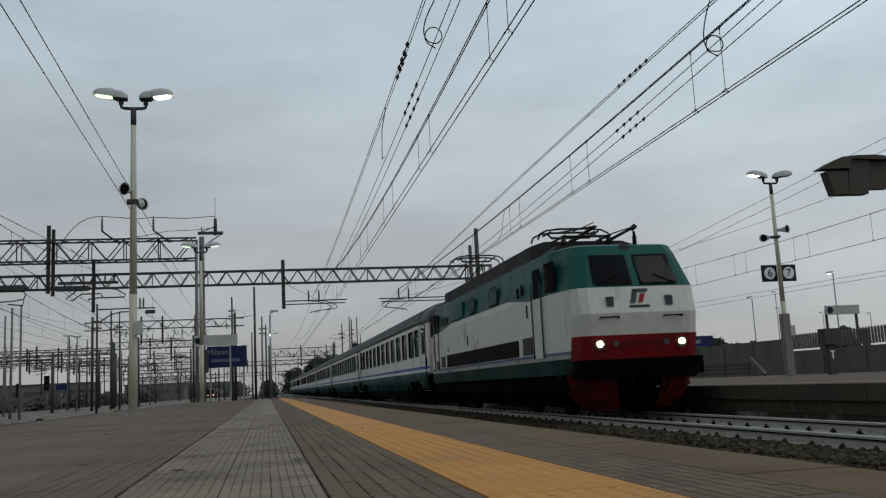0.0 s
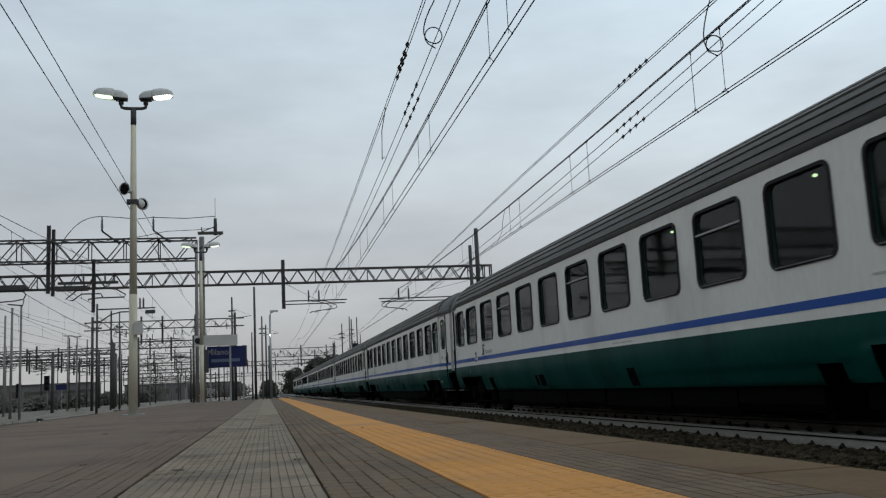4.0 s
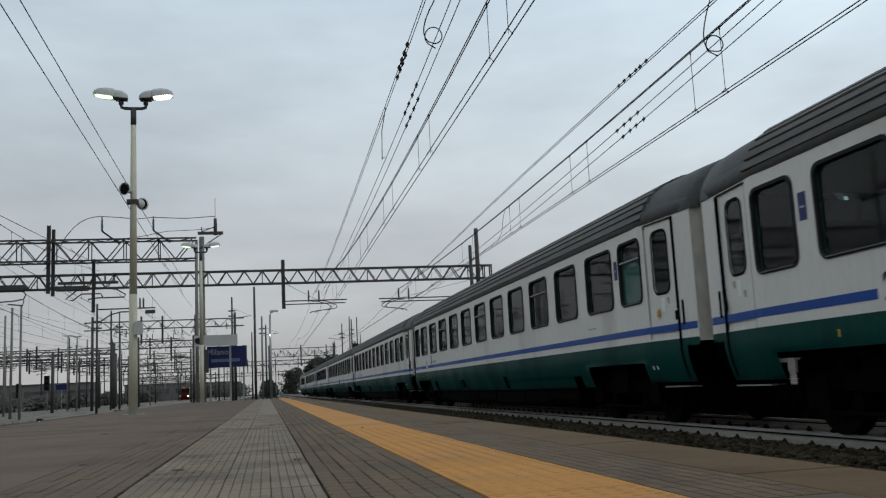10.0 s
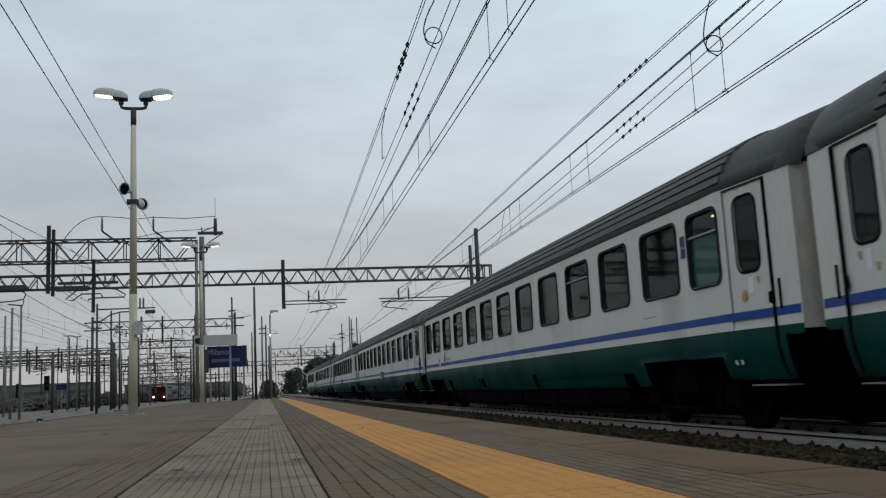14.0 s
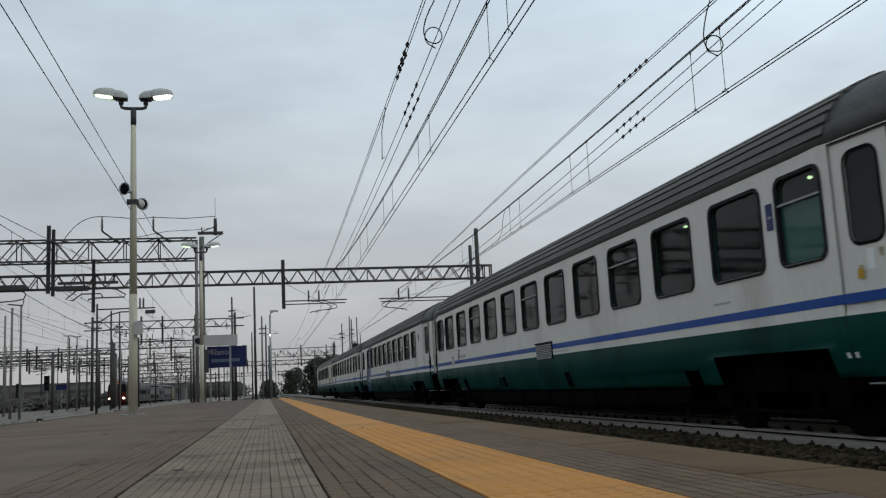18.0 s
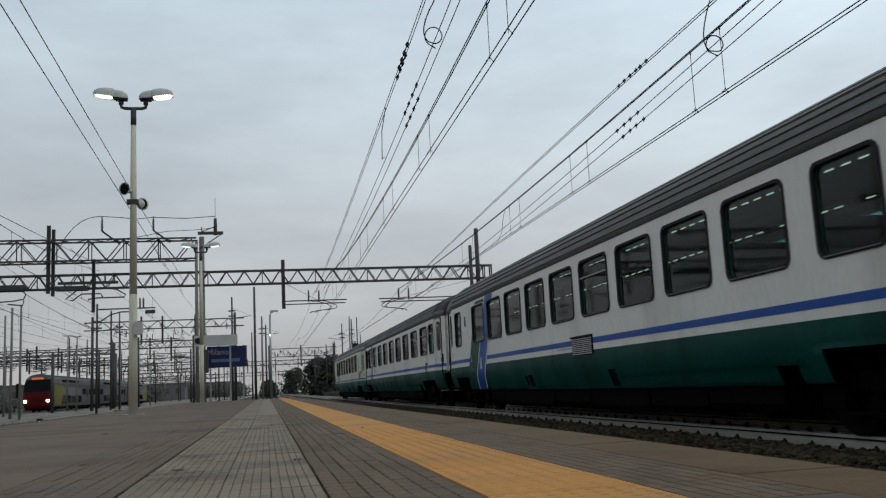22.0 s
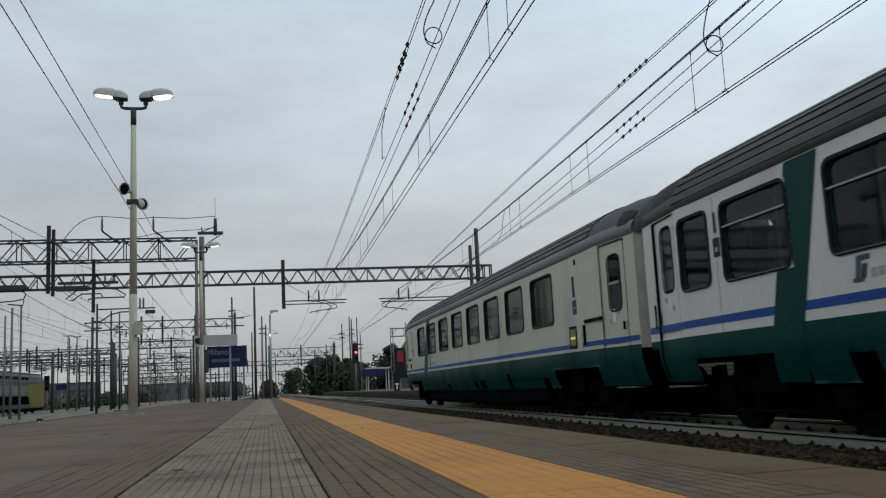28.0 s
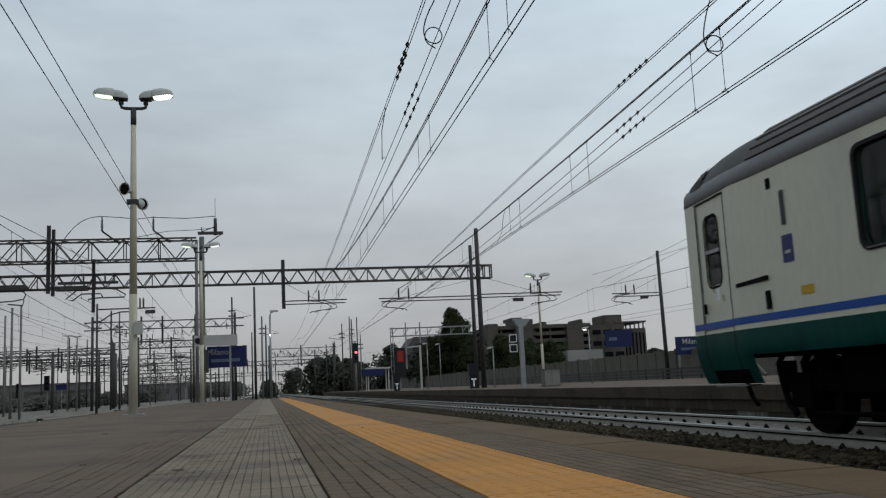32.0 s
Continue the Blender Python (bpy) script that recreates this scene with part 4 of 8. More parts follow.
cantilever(g1, 0.98, 4.35, -0.27, 5.12, 2.75)
cantilever(g1, 11.7, 6.1, -0.1, 5.12, 7.3)
cantilever(g1, 11.8, 16.6, 0, 5.2, 15.2)
for pts in (((-13.6, 6.03), (-11.95, 6.02), (-11.86, 5.85), (-11.95, 5.62), (-12.35, 5.55), (-13.6, 5.46)), ((-12.7, 5.38), (-12.0, 5.30), (-11.93, 5.56)),
            ((-8.92, 6.15), (-9.39, 6.03), (-9.95, 5.55), (-9.62, 5.47), (-9.2, 5.80), (-8.26, 5.80), (-8.16, 5.62)), ((-8.87, 5.42), (-8.85, 5.52), (-8.44, 5.58), (-7.11, 5.59), (-7.04, 5.72), (-7.5, 6.01), (-8.07, 6.07)),
            ((-8.44, 4.98), (-6.6, 4.99), (-5.58, 4.99)), ((-8.2, 4.4), (-7.8, 4.68), (-7.3, 4.82), (-6.8, 4.83))):
    bm = bmesh.new()
    pipe(bm, [(x, -0.3, z) for x, z in pts], 0.035, 6)
    part("registration_arm", bm, M["steel"], g1)
for x in (-6.33, -6.16, -8.05, -7.6, -9.1):
    bm = bmesh.new()
    z = 5.0 if x > -7 else 6.35
    bar(bm, (x, -0.3, z), (x, -0.3, z + 0.52), 0.035, 6)
    for k in range(4):
        bar(bm, (x, -0.3, z + 0.08 + 0.1 * k), (x, -0.3, z + 0.12 + 0.1 * k), 0.065, 6)
    part("insulator", bm, M["steel"], g1)
bx("balance_weight", M["steel"], g1, -6.06, -5.58, -0.4, -0.2, 4.70, 4.88)
bx("cross_bar", M["steel"], g1, -10.33, -7.4, -0.36, -0.26, 6.30, 6.44)
bx("balance_weight", M["steel"], g1, 13.7, 14.25, -0.2, 0.1, 4.75, 4.93)
bx("box_beam", M["steel"], g1, -15.5, -11.85, -0.40, 0.1, 6.08, 6.34)
bx("box_beam", M["steel"], g1, -10.47, -8.92, -0.40, 0.1, 6.0, 6.22)
g2 = thing("overhead_gantry", "tall box lattice gantry carrying insulators and jumper cables", "gantry", (0, 48.6, 0), "overhead gantries")
lattice(g2, 0, -31, -3.45, 7.42, 8.5, 0.855, 0.9, 0.05, pieces=True, posts=2)
column(g2, -30.6, 0.2, -0.8, 8.6, 0.16)
column(g2, -3.5, 0.2, -0.1, 8.4, 0.10, "mastgrey")
for x, lean in ((-8.2, -0.5), (-5.65, -0.5)):
    bm = bmesh.new()
    bar(bm, (x, 0, 9.0), (x, 0, 9.75), 0.035, 6)
    for k in range(6):
        bar(bm, (x, 0, 9.02 + 0.1 * k), (x, 0, 9.06 + 0.1 * k), 0.07, 6)
    bar(bm, (x, 0, 9.0), (x - lean * 1.7, 0, 8.35), 0.05, 6)
    part("insulator", bm, M["steel"], g2)
bm = bmesh.new()
pipe(bm, [(-11.0, 0, 7.0), (-10.6, 0, 7.6), (-10.25, 0, 8.2), (-9.95, 0, 8.75), (-9.6, 0, 9.2), (-9.25, 0, 9.5), (-8.9, 0, 9.68), (-8.55, 0, 9.76), (-8.2, 0, 9.78), (-7.4, 0, 9.72), (-6.5, 0, 9.62), (-5.65, 0, 9.7), (-4.0, 0, 9.62), (-2.5, 0, 9.72)], 0.02)
pipe(bm, [(-8.0, 0, 8.5), (-6.2, 0, 8.7), (-5.0, 0, 8.95), (-3.5, 0, 9.0), (-2.5, 0, 9.1)], 0.015)
part("jumper_cable", bm, M["wire"], g2)
sw = bmesh.new()
bar(sw, (-2.5, 0, 8.7), (-2.5, 0, 9.6), 0.10, 8, 0.08)
bar(sw, (-2.5, 0, 9.6), (-2.5, 0, 10.7), 0.012, 5)
box(sw, -3.4, -2.1, -0.12, 0.12, 8.75, 8.88)
bar(sw, (-3.3, 0, 8.0), (-2.2, 0, 8.75), 0.03, 5)
bar(sw, (-3.2, 0, 8.9), (-2.4, 0, 9.2), 0.025, 5)
bar(sw, (-3.2, 0, 8.9), (-3.2, 0, 9.15), 0.03, 6)
part("line_switch", sw, M["steel"], g2)

for (gy, x0, x1, z0, z1, masts, drops) in (
        (98, -18.2, -2.2, 7.5, 8.3, (-17.4, -3.16), (-12.6, -10.5, -7.2)),
        (136, -22.0, -9.5, 7.5, 8.45, (-21.5, -9.8), (-16.3, -13.4)),
        (150, 0.4, 11.4, 6.0, 7.3, (0.5, 10.9), (5.6,)),
        (112, -34, -17.2, 5.7, 6.2, (-33.5, -17.5), (-27.0, -23.6)),
        (132, -36, -20.2, 5.6, 6.2, (-35.5, -20.4), (-25.8,)),
        (172, -40, -6, 6.6, 7.5, (-39, -6.2), (-31, -26, -21, -16, -11)),
        (205, -36, 12, 6.4, 7.3, (-35, -14.5, 11.5), (-29, -23, -18, -4, 2, 7)),
        (260, -44, -16, 5.6, 7.1, (-43, -16.5), (-38, -33, -28.5, -24)),
        (113, -34, -17.6, 5.9, 6.5, (-33.8, -17.6), (-30.5, -26.2, -21.8)),
        (119, -33, -20.2, 5.6, 6.05, (-32.5, -20.3), (-28.4, -24.7)),
        (90, -30, -19.4, 4.1, 4.4, (-19.45,), (-27.2,)),
        (140, -27.2, -19.6, 5.55, 6.1, (-26.6, -19.8), (-23.2,)),
        (114, -15.2, -8.4, 6.3, 7.1, (-15.0, -8.6), (-11.2,)),
        (152, -20.4, -11.7, 5.9, 7.4, (-20.2, -11.9), (-17.6, -14.4)),
        (222, -29.5, -16.6, 4.0, 6.2, (-29.2, -20.2, -16.8), (-26.4, -18.6)),
        (236, -31, -12, 4.6, 5.6, (-30, -21, -12.5), (-27.4, -25.4, -17.2)),
        (182, -28.6, -20.6, 4.3, 6.7, (-28.4, -20.8), (-25.6,)),
        (310, -44, 12, 6.2, 7.2, (-43, -18, 11.5), (-35, -29, -23, -8, -2, 4))):
    g = thing("overhead_gantry", GL + (" far down the line" if gy > 140 else ""), "gantry", (0, gy, 0), "overhead gantries")
    lattice(g, 0, x0, x1, z0, z1, 0.9 if gy < 140 else 1.3, 0.0, 0.07 if gy < 160 else 0.10)
    for x in masts:
        column(g, x, 0, -0.86, z1 + 0.6, 0.16)
    for x in drops:
        drop_post(g, x, 0.27, z0 - 1.6, z1 + 0.5, 0.16)
        if gy < 180:
            cantilever(g, x, x + 2.2, 0, z0 - 1.1, x + 1.0, z0 - 1.7)

rnd = random.Random(17)
for gy, xs, zt in ((150, np.arange(1.2, 10.9, 0.55), 6.6), (98, np.arange(-15, -3.4, 1.1), 7.5), (172, np.arange(-28, -7, 1.6), 6.6), (136, np.arange(-20.5, -10, 1.3), 7.5), (205, np.arange(-4, 11, 0.9), 6.4)):
    fit_ = thing("line_fittings", "cluster of insulators and slack jumpers hung under a far gantry", "insulator", (0, gy, 0), "line fittings")
    for x in xs:
        bm = bmesh.new()
        z = zt - rnd.uniform(0.0, 0.9)
        x += rnd.uniform(-0.2, 0.2)
        bar(bm, (x, -0.1, z + 0.75), (x + rnd.uniform(-0.3, 0.3), -0.1, z), 0.035, 5)
        for k in range(3):
            bar(bm, (x, -0.1, z + 0.1 + 0.17 * k), (x, -0.1, z + 0.17 + 0.17 * k), 0.075, 6)
        q = rnd.uniform(0.4, 1.1)
        pipe(bm, [(x, -0.1, z + 0.7), (x + q * 0.4, -0.1, z + 0.15), (x + q * 0.8, -0.1, z - 0.05), (x + q, -0.1, z + 0.4)], 0.022, 4)
        part("insulator", bm, M["steel"], fit_)

MASTS = ((-15.37, 60, 6.3, 0.13, "mastgrey"), (-14.85, 60, 6.45, 0.12, "mastgrey"), (-12.46, 72, 7.6, 0.14, "steel"), (-14.3, 90, 8.75, 0.15, "steel"), (-13.7, 91, 8.6, 0.12, "steel"),
         (-16.47, 110, 8.0, 0.15, "mastgrey"), (-3.16, 90, 9.7, 0.15, "steel"), (-0.9, 80, 9.5, 0.17, "steel"), (-0.38, 100, 8.55, 0.17, "mastgrey"), (0.03, 120, 9.1, 0.18, "steel"),
         (-26.2, 131, 9.1, 0.13, "steel"), (-1.6, 110, 7.5, 0.14, "steel"), (9.9, 120, 8.9, 0.15, "steel"), (10.0, 110, 9.0, 0.13, "steel"), (10.8, 116, 9.1, 0.15, "steel"), (10.4, 105, 8.5, 0.11, "steel"),
         (9.71, 150, 7.7, 0.17, "steel"), (10.36, 140, 7.6, 0.16, "steel"), (12.3, 120, 7.4, 0.14, "mastgrey"), (-19.7, 75, 7.2, 0.14, "mastgrey"), (-27.4, 150, 10.0, 0.16, "steel"), (-6.2, 125, 8.0, 0.15, "steel"),
         (-30.5, 92, 7.8, 0.15, "mastgrey"), (-25.2, 170, 8.5, 0.18, "steel"), (-11.0, 165, 8.2, 0.17, "mastgrey"), (-8.4, 190, 8.5, 0.18, "steel"), (-4.2, 180, 8.0, 0.18, "steel"), (9.6, 185, 8.5, 0.19, "steel"), (-33.4, 128, 8.0, 0.12, "mastgrey"), (-29.0, 135, 7.2, 0.12, "mastgrey"), (-26.6, 126, 6.9, 0.11, "mastgrey"), (-20.6, 134.5, 6.8, 0.13, "mastgrey"), (-18.0, 150, 7.0, 0.13, "mastgrey"), (-20.6, 210, 8.0, 0.18, "mastgrey"), (-26.6, 255, 8.9, 0.18, "mastgrey"), (-14.2, 215, 7.6, 0.17, "mastgrey"), (-9.8, 240, 7.6, 0.18, "mastgrey"), (-6.4, 230, 7.4, 0.17, "mastgrey"), (-2.2, 215, 7.2, 0.16, "mastgrey"), (2.4, 240, 7.4, 0.18, "mastgrey"), (-31.2, 180, 7.6, 0.15, "mastgrey"))
for i, (x, y, z, r, m) in enumerate(MASTS):
    ma = thing("catenary_mast", "dark steel catenary mast" if m == "steel" else "grey concrete-coloured catenary mast", "mast", (x, y, -0.86), "catenary masts")
    bm = bmesh.new()
    bar(bm, (0, 0, 0), (0, 0, z + 0.86), r * 0.70, 8, r * 0.52)
    part("pole", bm, M[m], ma)
    bm = bmesh.new()
    box(bm, -0.3, 0.3, -0.3, 0.3, 0, 0.25)
    part("footing", bm, M["concrete"], ma)
    if i % 2 == 0 and z > 6.4:
        bm = bmesh.new()
        for q in (z - 1.4, z - 1.9):
            box(bm, -0.34, 0.34, -0.05, 0.05, q + 0.86, q + 0.98)
        bar(bm, (0, 0, z - 1.2), (1.8 if x < 5 else -1.8, 0, z - 1.0), 0.03, 5)
        bar(bm, (0, 0, z - 0.2), (1.8 if x < 5 else -1.8, 0, z - 1.0), 0.014, 4)
        part("side_arm", bm, M["steel"], ma)
bm = bmesh.new()
r_mast = thing("catenary_mast", "tall slim mast with a wire bracket beside the far track", "mast", (24.0, 52, -0.5), "catenary masts")
bar(bm, (0, 0, 0), (-0.03, 0, 8.35), 0.14, 8, 0.10)
part("pole", bm, M["steel"], r_mast)
cantilever(r_mast, 0, -3.2, 0, 5.75, -2.2, 5.2)
bx("balance_weight", M["steel"], r_mast, -1.35, -0.9, -0.1, 0.1, 5.4, 5.58)
# ---------------------------------------------------------------- platform lamps
def lamp_head(parent, sx, mat_glow):
    """One lantern: a gear box over the arm and a longer bowl outwards."""
    def shell(stations):
        rows = []
        for u, w, top, bot in stations:
            rows.append([(sx * u, w * math.cos(radians(a)), 6.46 + 0.10 * u + bot + (top - bot) * math.sin(radians(a)) ** 0.7) for a in range(0, 181, 20)])
        return rows
    bm = bmesh.new()
    sweep(bm, shell(((0.11, 0.04, 0.07, 0.02), (0.13, 0.09, 0.12, 0.01), (0.22, 0.125, 0.175, 0.0), (0.34, 0.13, 0.19, 0.0), (0.40, 0.12, 0.17, 0.0))), caps=True)
    hd = part("lamp_housing", bm, M["lampshell"], parent)
    bm = bmesh.new()
    sweep(bm, shell(((0.36, 0.13, 0.17, 0.01), (0.40, 0.15, 0.205, 0.0), (0.54, 0.165, 0.21, 0.0), (0.68, 0.155, 0.185, 0.01), (0.77, 0.11, 0.13, 0.02), (0.80, 0.05, 0.07, 0.03))), caps=True)
    part("lamp_bowl", bm, M["lampshell"], hd)
    bm = bmesh.new()
    rows = []
    for u, w, bot in ((0.41, 0.11, 0.005), (0.45, 0.135, -0.018), (0.54, 0.14, -0.026), (0.68, 0.13, -0.016), (0.76, 0.08, 0.008)):
        rows.append([(sx * u, y * w, 6.46 + 0.10 * u + 0.02 + (bot - 0.02) * (1 - y * y)) for y in (-1, -0.7, -0.3, 0, 0.3, 0.7, 1)])
    sweep(bm, rows)
    part("lamp_glass", bm, M[mat_glow], hd, "lit lamp glass")
    bm = bmesh.new()
    box(bm, min(sx * 0.13, sx * 0.36), max(sx * 0.13, sx * 0.36), -0.10, 0.10, 6.462, 6.486)
    part("lamp_gear_cover", bm, M["darkgrey"], hd)


def platform_lamp(x, y, label, horns=True, cab=False, glows=("lamp_green", "lamp_on"), flip=1, lift=0.0):
    la = thing("platform_lamp", label, "street lamp", (x, y, 0), "platform lamps")
    bm = bmesh.new()
    bar(bm, (0, 0, 0), (0, 0, 2.4), 0.092, 14, 0.080)
    bar(bm, (0, 0, 2.4), (0, 0, 5.95), 0.076, 14, 0.055)
    part("post", bm, M["cream"], la)
    bm = bmesh.new()
    bar(bm, (0, 0, 5.92), (0, 0, 6.28), 0.058, 12)
    pipe(bm, [(-0.24, 0, 6.48), (-0.25, 0, 6.36), (-0.235, 0, 6.305), (-0.18, 0, 6.285), (0, 0, 6.28), (0.18, 0, 6.285), (0.235, 0, 6.305), (0.25, 0, 6.36), (0.24, 0, 6.48)], 0.034, 8)
    for q in (-0.245, 0.245):
        bar(bm, (q, 0, 6.37), (q, 0, 6.44), 0.05, 8)
    part("arm", bm, M["darkgrey"], la)
    for sx, g in ((-1, glows[0]), (1, glows[1])):
        lamp_head(la, sx, g)
    bm = bmesh.new()
    box(bm, -0.2, 0.2, -0.2, 0.2, 0, 0.02)
    part("base_plate", bm, M["zinc"], la)
    if horns:
        for sx, yy, z, way in ((-flip, -0.12, 4.52 + lift, -0.9), (flip, 0.05, 4.32 + lift, 0.55)):
            bm = bmesh.new()
            rows = []
            for d, r in ((0.0, 0.045), (0.10, 0.06), (0.2, 0.10), (0.26, 0.135)):
                rows.append([(sx * (0.05 + d * (0.35 if flip > 0 else 0.9)) + r * math.cos(a) * 0.85, yy + 0.1 + d * way + r * math.cos(a) * 0.4 * sx, z + r * math.sin(a)) for a in np.linspace(0, 2 * math.pi, 13)])
            sweep(bm, rows)
            ho = part("loudspeaker", bm, M["lampshell"], la)
            # black disc across the bell, for the shade inside the horn
            bm = bmesh.new()
            mid = sum((Vector(p) for p in rows[-1][:-1]), Vector()) / 12
            deep = Vector((0, 0.03 * (1 if way > 0 else -1), 0))
            bm.faces.new([bm.verts.new(mid + (Vector(p) - mid) * 0.84 - deep) for p in rows[-1][:-1]])
            part("horn_mouth", bm, M["void"], ho)
            bm = bmesh.new()
            sweep(bm, [rows[-1], [mid + (Vector(p) - mid) * 0.80 - deep * 1.1 for p in rows[-1]]])
            part("horn_bell", bm, M["lampshell"], ho)
        bx("bracket", M["darkgrey"], la, -0.12, 0.1, -0.1, 0.1, 4.26 + lift, 4.34 + lift)
    if cab:
        bx("junction_box", M["signgrey"], la, 0.03, 0.19, -0.14, 0.0, 1.58, 1.84)
    return la


platform_lamp(-2.6, 19.0, "cream double-headed platform lamp with horn loudspeakers", True, True)
platform_lamp(-2.6, 38.8, "cream double-headed platform lamp in front of the gantry mast", False, False, ("lamp_green", "lamp_dim"))
far_l = platform_lamp(16.34, 26.4, "double-headed platform lamp with loudspeakers and track number signs", True, False, ("lamp_on", "lampshell"), -1, 0.2)
platform_lamp(16.25, 52.4, "double-headed platform lamp on the opposite platform", False, False, ("lamp_green", "lampshell"))
for sx, t in ((-0.30, "6"), (0.37, "7")):
    sb = bx("track_number_sign", M["sign_black"], far_l, sx - 0.265, sx + 0.265, 0.09, 0.15, 3.06, 3.6)
    bm = bmesh.new()
    bar(bm, (sx, 0.088, 3.33), (sx, 0.08, 3.33), 0.195, 24)
    part("number_disc", bm, M["signwhite"], sb)
    writing("track_number", t, 0.34, M["sign_black"], sb, (sx, 0.074, 3.33), 90, 0, 0, 0.003)
bx("cable_box", M["signgrey"], far_l, 0.08, 0.25, -0.15, 0.0, 1.3, 1.62)
bx("post_sleeve", M["mastgrey"], far_l, -0.12, 0.12, -0.12, 0.12, 0.05, 2.0)

# ---------------------------------------------------------------- signs on the near platform
nm = thing("station_name_sign", "blue station name board on two posts beside the mast", "sign", (-1.7, 42, 0))
bx("board", M["blue"], nm, -0.9, 0.86, -0.05, 0.0, 1.55, 2.48, label="dark blue enamel board")
for x in (-0.75, 0.7):
    bx("post", M["zinc"], nm, x - 0.035, x + 0.035, 0.0, 0.07, 0, 2.5)
writing("name_letters", "Milano", 0.36, M["letter_dim"], nm, (-0.42, -0.056, 2.22), 90, 0, 0, 0.004)
bx("lettering_bar", M["dullblue"], nm, -0.7, 0.55, -0.058, -0.052, 1.78, 1.92)
bx("edge", M["darkgrey"], nm, 0.80, 0.86, -0.056, 0.004, 1.55, 2.48)
hs = thing("hanging_sign", "grey platform information board with a small round mark", "sign", (-2.2, 41, 0))
bx("board", M["signgrey"], hs, -0.85, 0.98, -0.06, 0.06, 2.46, 2.93)
bx("post", M["zinc"], hs, -0.62, -0.54, 0.06, 0.14, 0, 2.9)
bx("post", M["zinc"], hs, 0.62, 0.7, 0.06, 0.14, 0, 2.9)
bm = bmesh.new()
bar(bm, (-0.7, -0.07, 2.7), (-0.7, -0.062, 2.7), 0.14, 16)
part("round_mark", bm, M["sign_black"], hs)
bx("side_box", M["darkgrey"], hs, -0.55, -0.25, -0.25, -0.1, 1.3, 2.3)
le = thing("platform_end_lamp", "single-armed grey lamp post at the platform end", "street lamp", (0.4, 80, -0.86))
bm = bmesh.new()
bar(bm, (0, 0, 0), (0, 0, 7.86), 0.11, 10, 0.08)
part("post", bm, M["zinc"], le)
bm = bmesh.new()
pipe(bm, [(0, 0, 7.76), (0.05, 0, 8.01), (0.3, 0, 8.16), (0.6, 0, 8.18)], 0.05, 6)
box(bm, 0.0, 0.7, -0.15, 0.15, 8.12, 8.26)
part("lamp_housing", bm, M["lampshell"], le)
bm = bmesh.new()
ball(bm, (-0.02, -0.2, 6.12), 0.055, 10, 6)
part("small_lamp", bm, M["lamp_on"], le)

# ---------------------------------------------------------------- the opposite platform
dp = thing("departure_display", "brown hooded departure display hung over the opposite platform", "display", (13.36, 18.0, 0.0))
bm = bmesh.new()
hood = [(-1.15, 4.64), (-0.85, 4.80), (-0.55, 4.92), (-0.16, 4.96), (0.28, 4.97), (0.52, 4.95), (0.70, 4.90), (0.70, 4.86), (-0.33, 4.88), (-0.37, 4.66)]
prism(bm, hood, -0.3, 0.0)
part("hood", bm, M["brownbox"], dp, "curved brown hood")
bm = bmesh.new()
prism(bm, [(-0.95, 4.60), (-0.80, 4.07), (-0.48, 4.07), (-0.41, 4.61)], -0.24, 0.02)
part("screen_case", bm, M["brownbox"], dp)
bm = bmesh.new()
prism(bm, [(-0.33, 4.88), (-0.46, 4.07), (0.06, 4.08), (0.17, 4.87)], -0.22, 0.02)
part("screen_case", bm, M["brownbox"], dp, "dark brown side of the display")
bm = bmesh.new()
prism(bm, [(0.172, 4.85), (0.08, 4.20), (0.62, 4.21), (0.70, 4.85)], -0.16, 0.02)
part("screen_case", bm, M["brownbox"], dp)
bm = bmesh.new()
for x in (-0.74, -0.52):
    bar(bm, (x, 0.1, 4.58), (x + 0.02, 0.1, 4.72), 0.02, 6)
bar(bm, (0.70, 0.15, 4.55), (1.4, 0.15, 4.55), 0.045, 8)
part("hanger", bm, M["steel"], dp)
bm = bmesh.new()
bar(bm, (1.35, 0.2, 0), (1.35, 0.2, 5.0), 0.09, 10)
part("post", bm, M["steel"], dp)

p6 = thing("platform_pillar", "pale concrete pillar with a cross head and two small signs", "pillar", (10.3, 36, 0))
bm = bmesh.new()
box(bm, -0.085, 0.085, -0.10, 0.10, 0, 2.6)
part("shaft", bm, M["zinc"], p6)
bm = bmesh.new()
prism(bm, [(-0.30, 2.76), (-0.14, 2.50), (0.16, 2.50), (0.36, 2.72), (0.34, 2.80), (-0.28, 2.82)], -0.12, 0.12)
part("head", bm, M["zinc"], p6)
for z in (1.62, 2.02):
    s = bx("small_sign", M["signwhite"], p6, -0.52, -0.2, -0.06, -0.02, z - 0.16, z + 0.16)
    bx("sign_face", M["sign_black"], s, -0.49, -0.23, -0.068, -0.06, z - 0.13, z + 0.13)
cb = thing("equipment_cabinet", "pale grey trackside equipment cabinet", "cabinet", (11.45, 36, 0))
bx("body", M["mastgrey"], cb, -0.32, 0.32, -0.25, 0.25, 0.05, 0.68)
bx("lid", M["concrete"], cb, -0.35, 0.35, -0.28, 0.28, 0.68, 0.72)
bx("plinth", M["concrete"], cb, -0.34, 0.34, -0.27, 0.27, 0, 0.05)
bx("door", M["mastgrey"], cb, -0.02, 0.30, -0.262, -0.25, 0.1, 0.64)
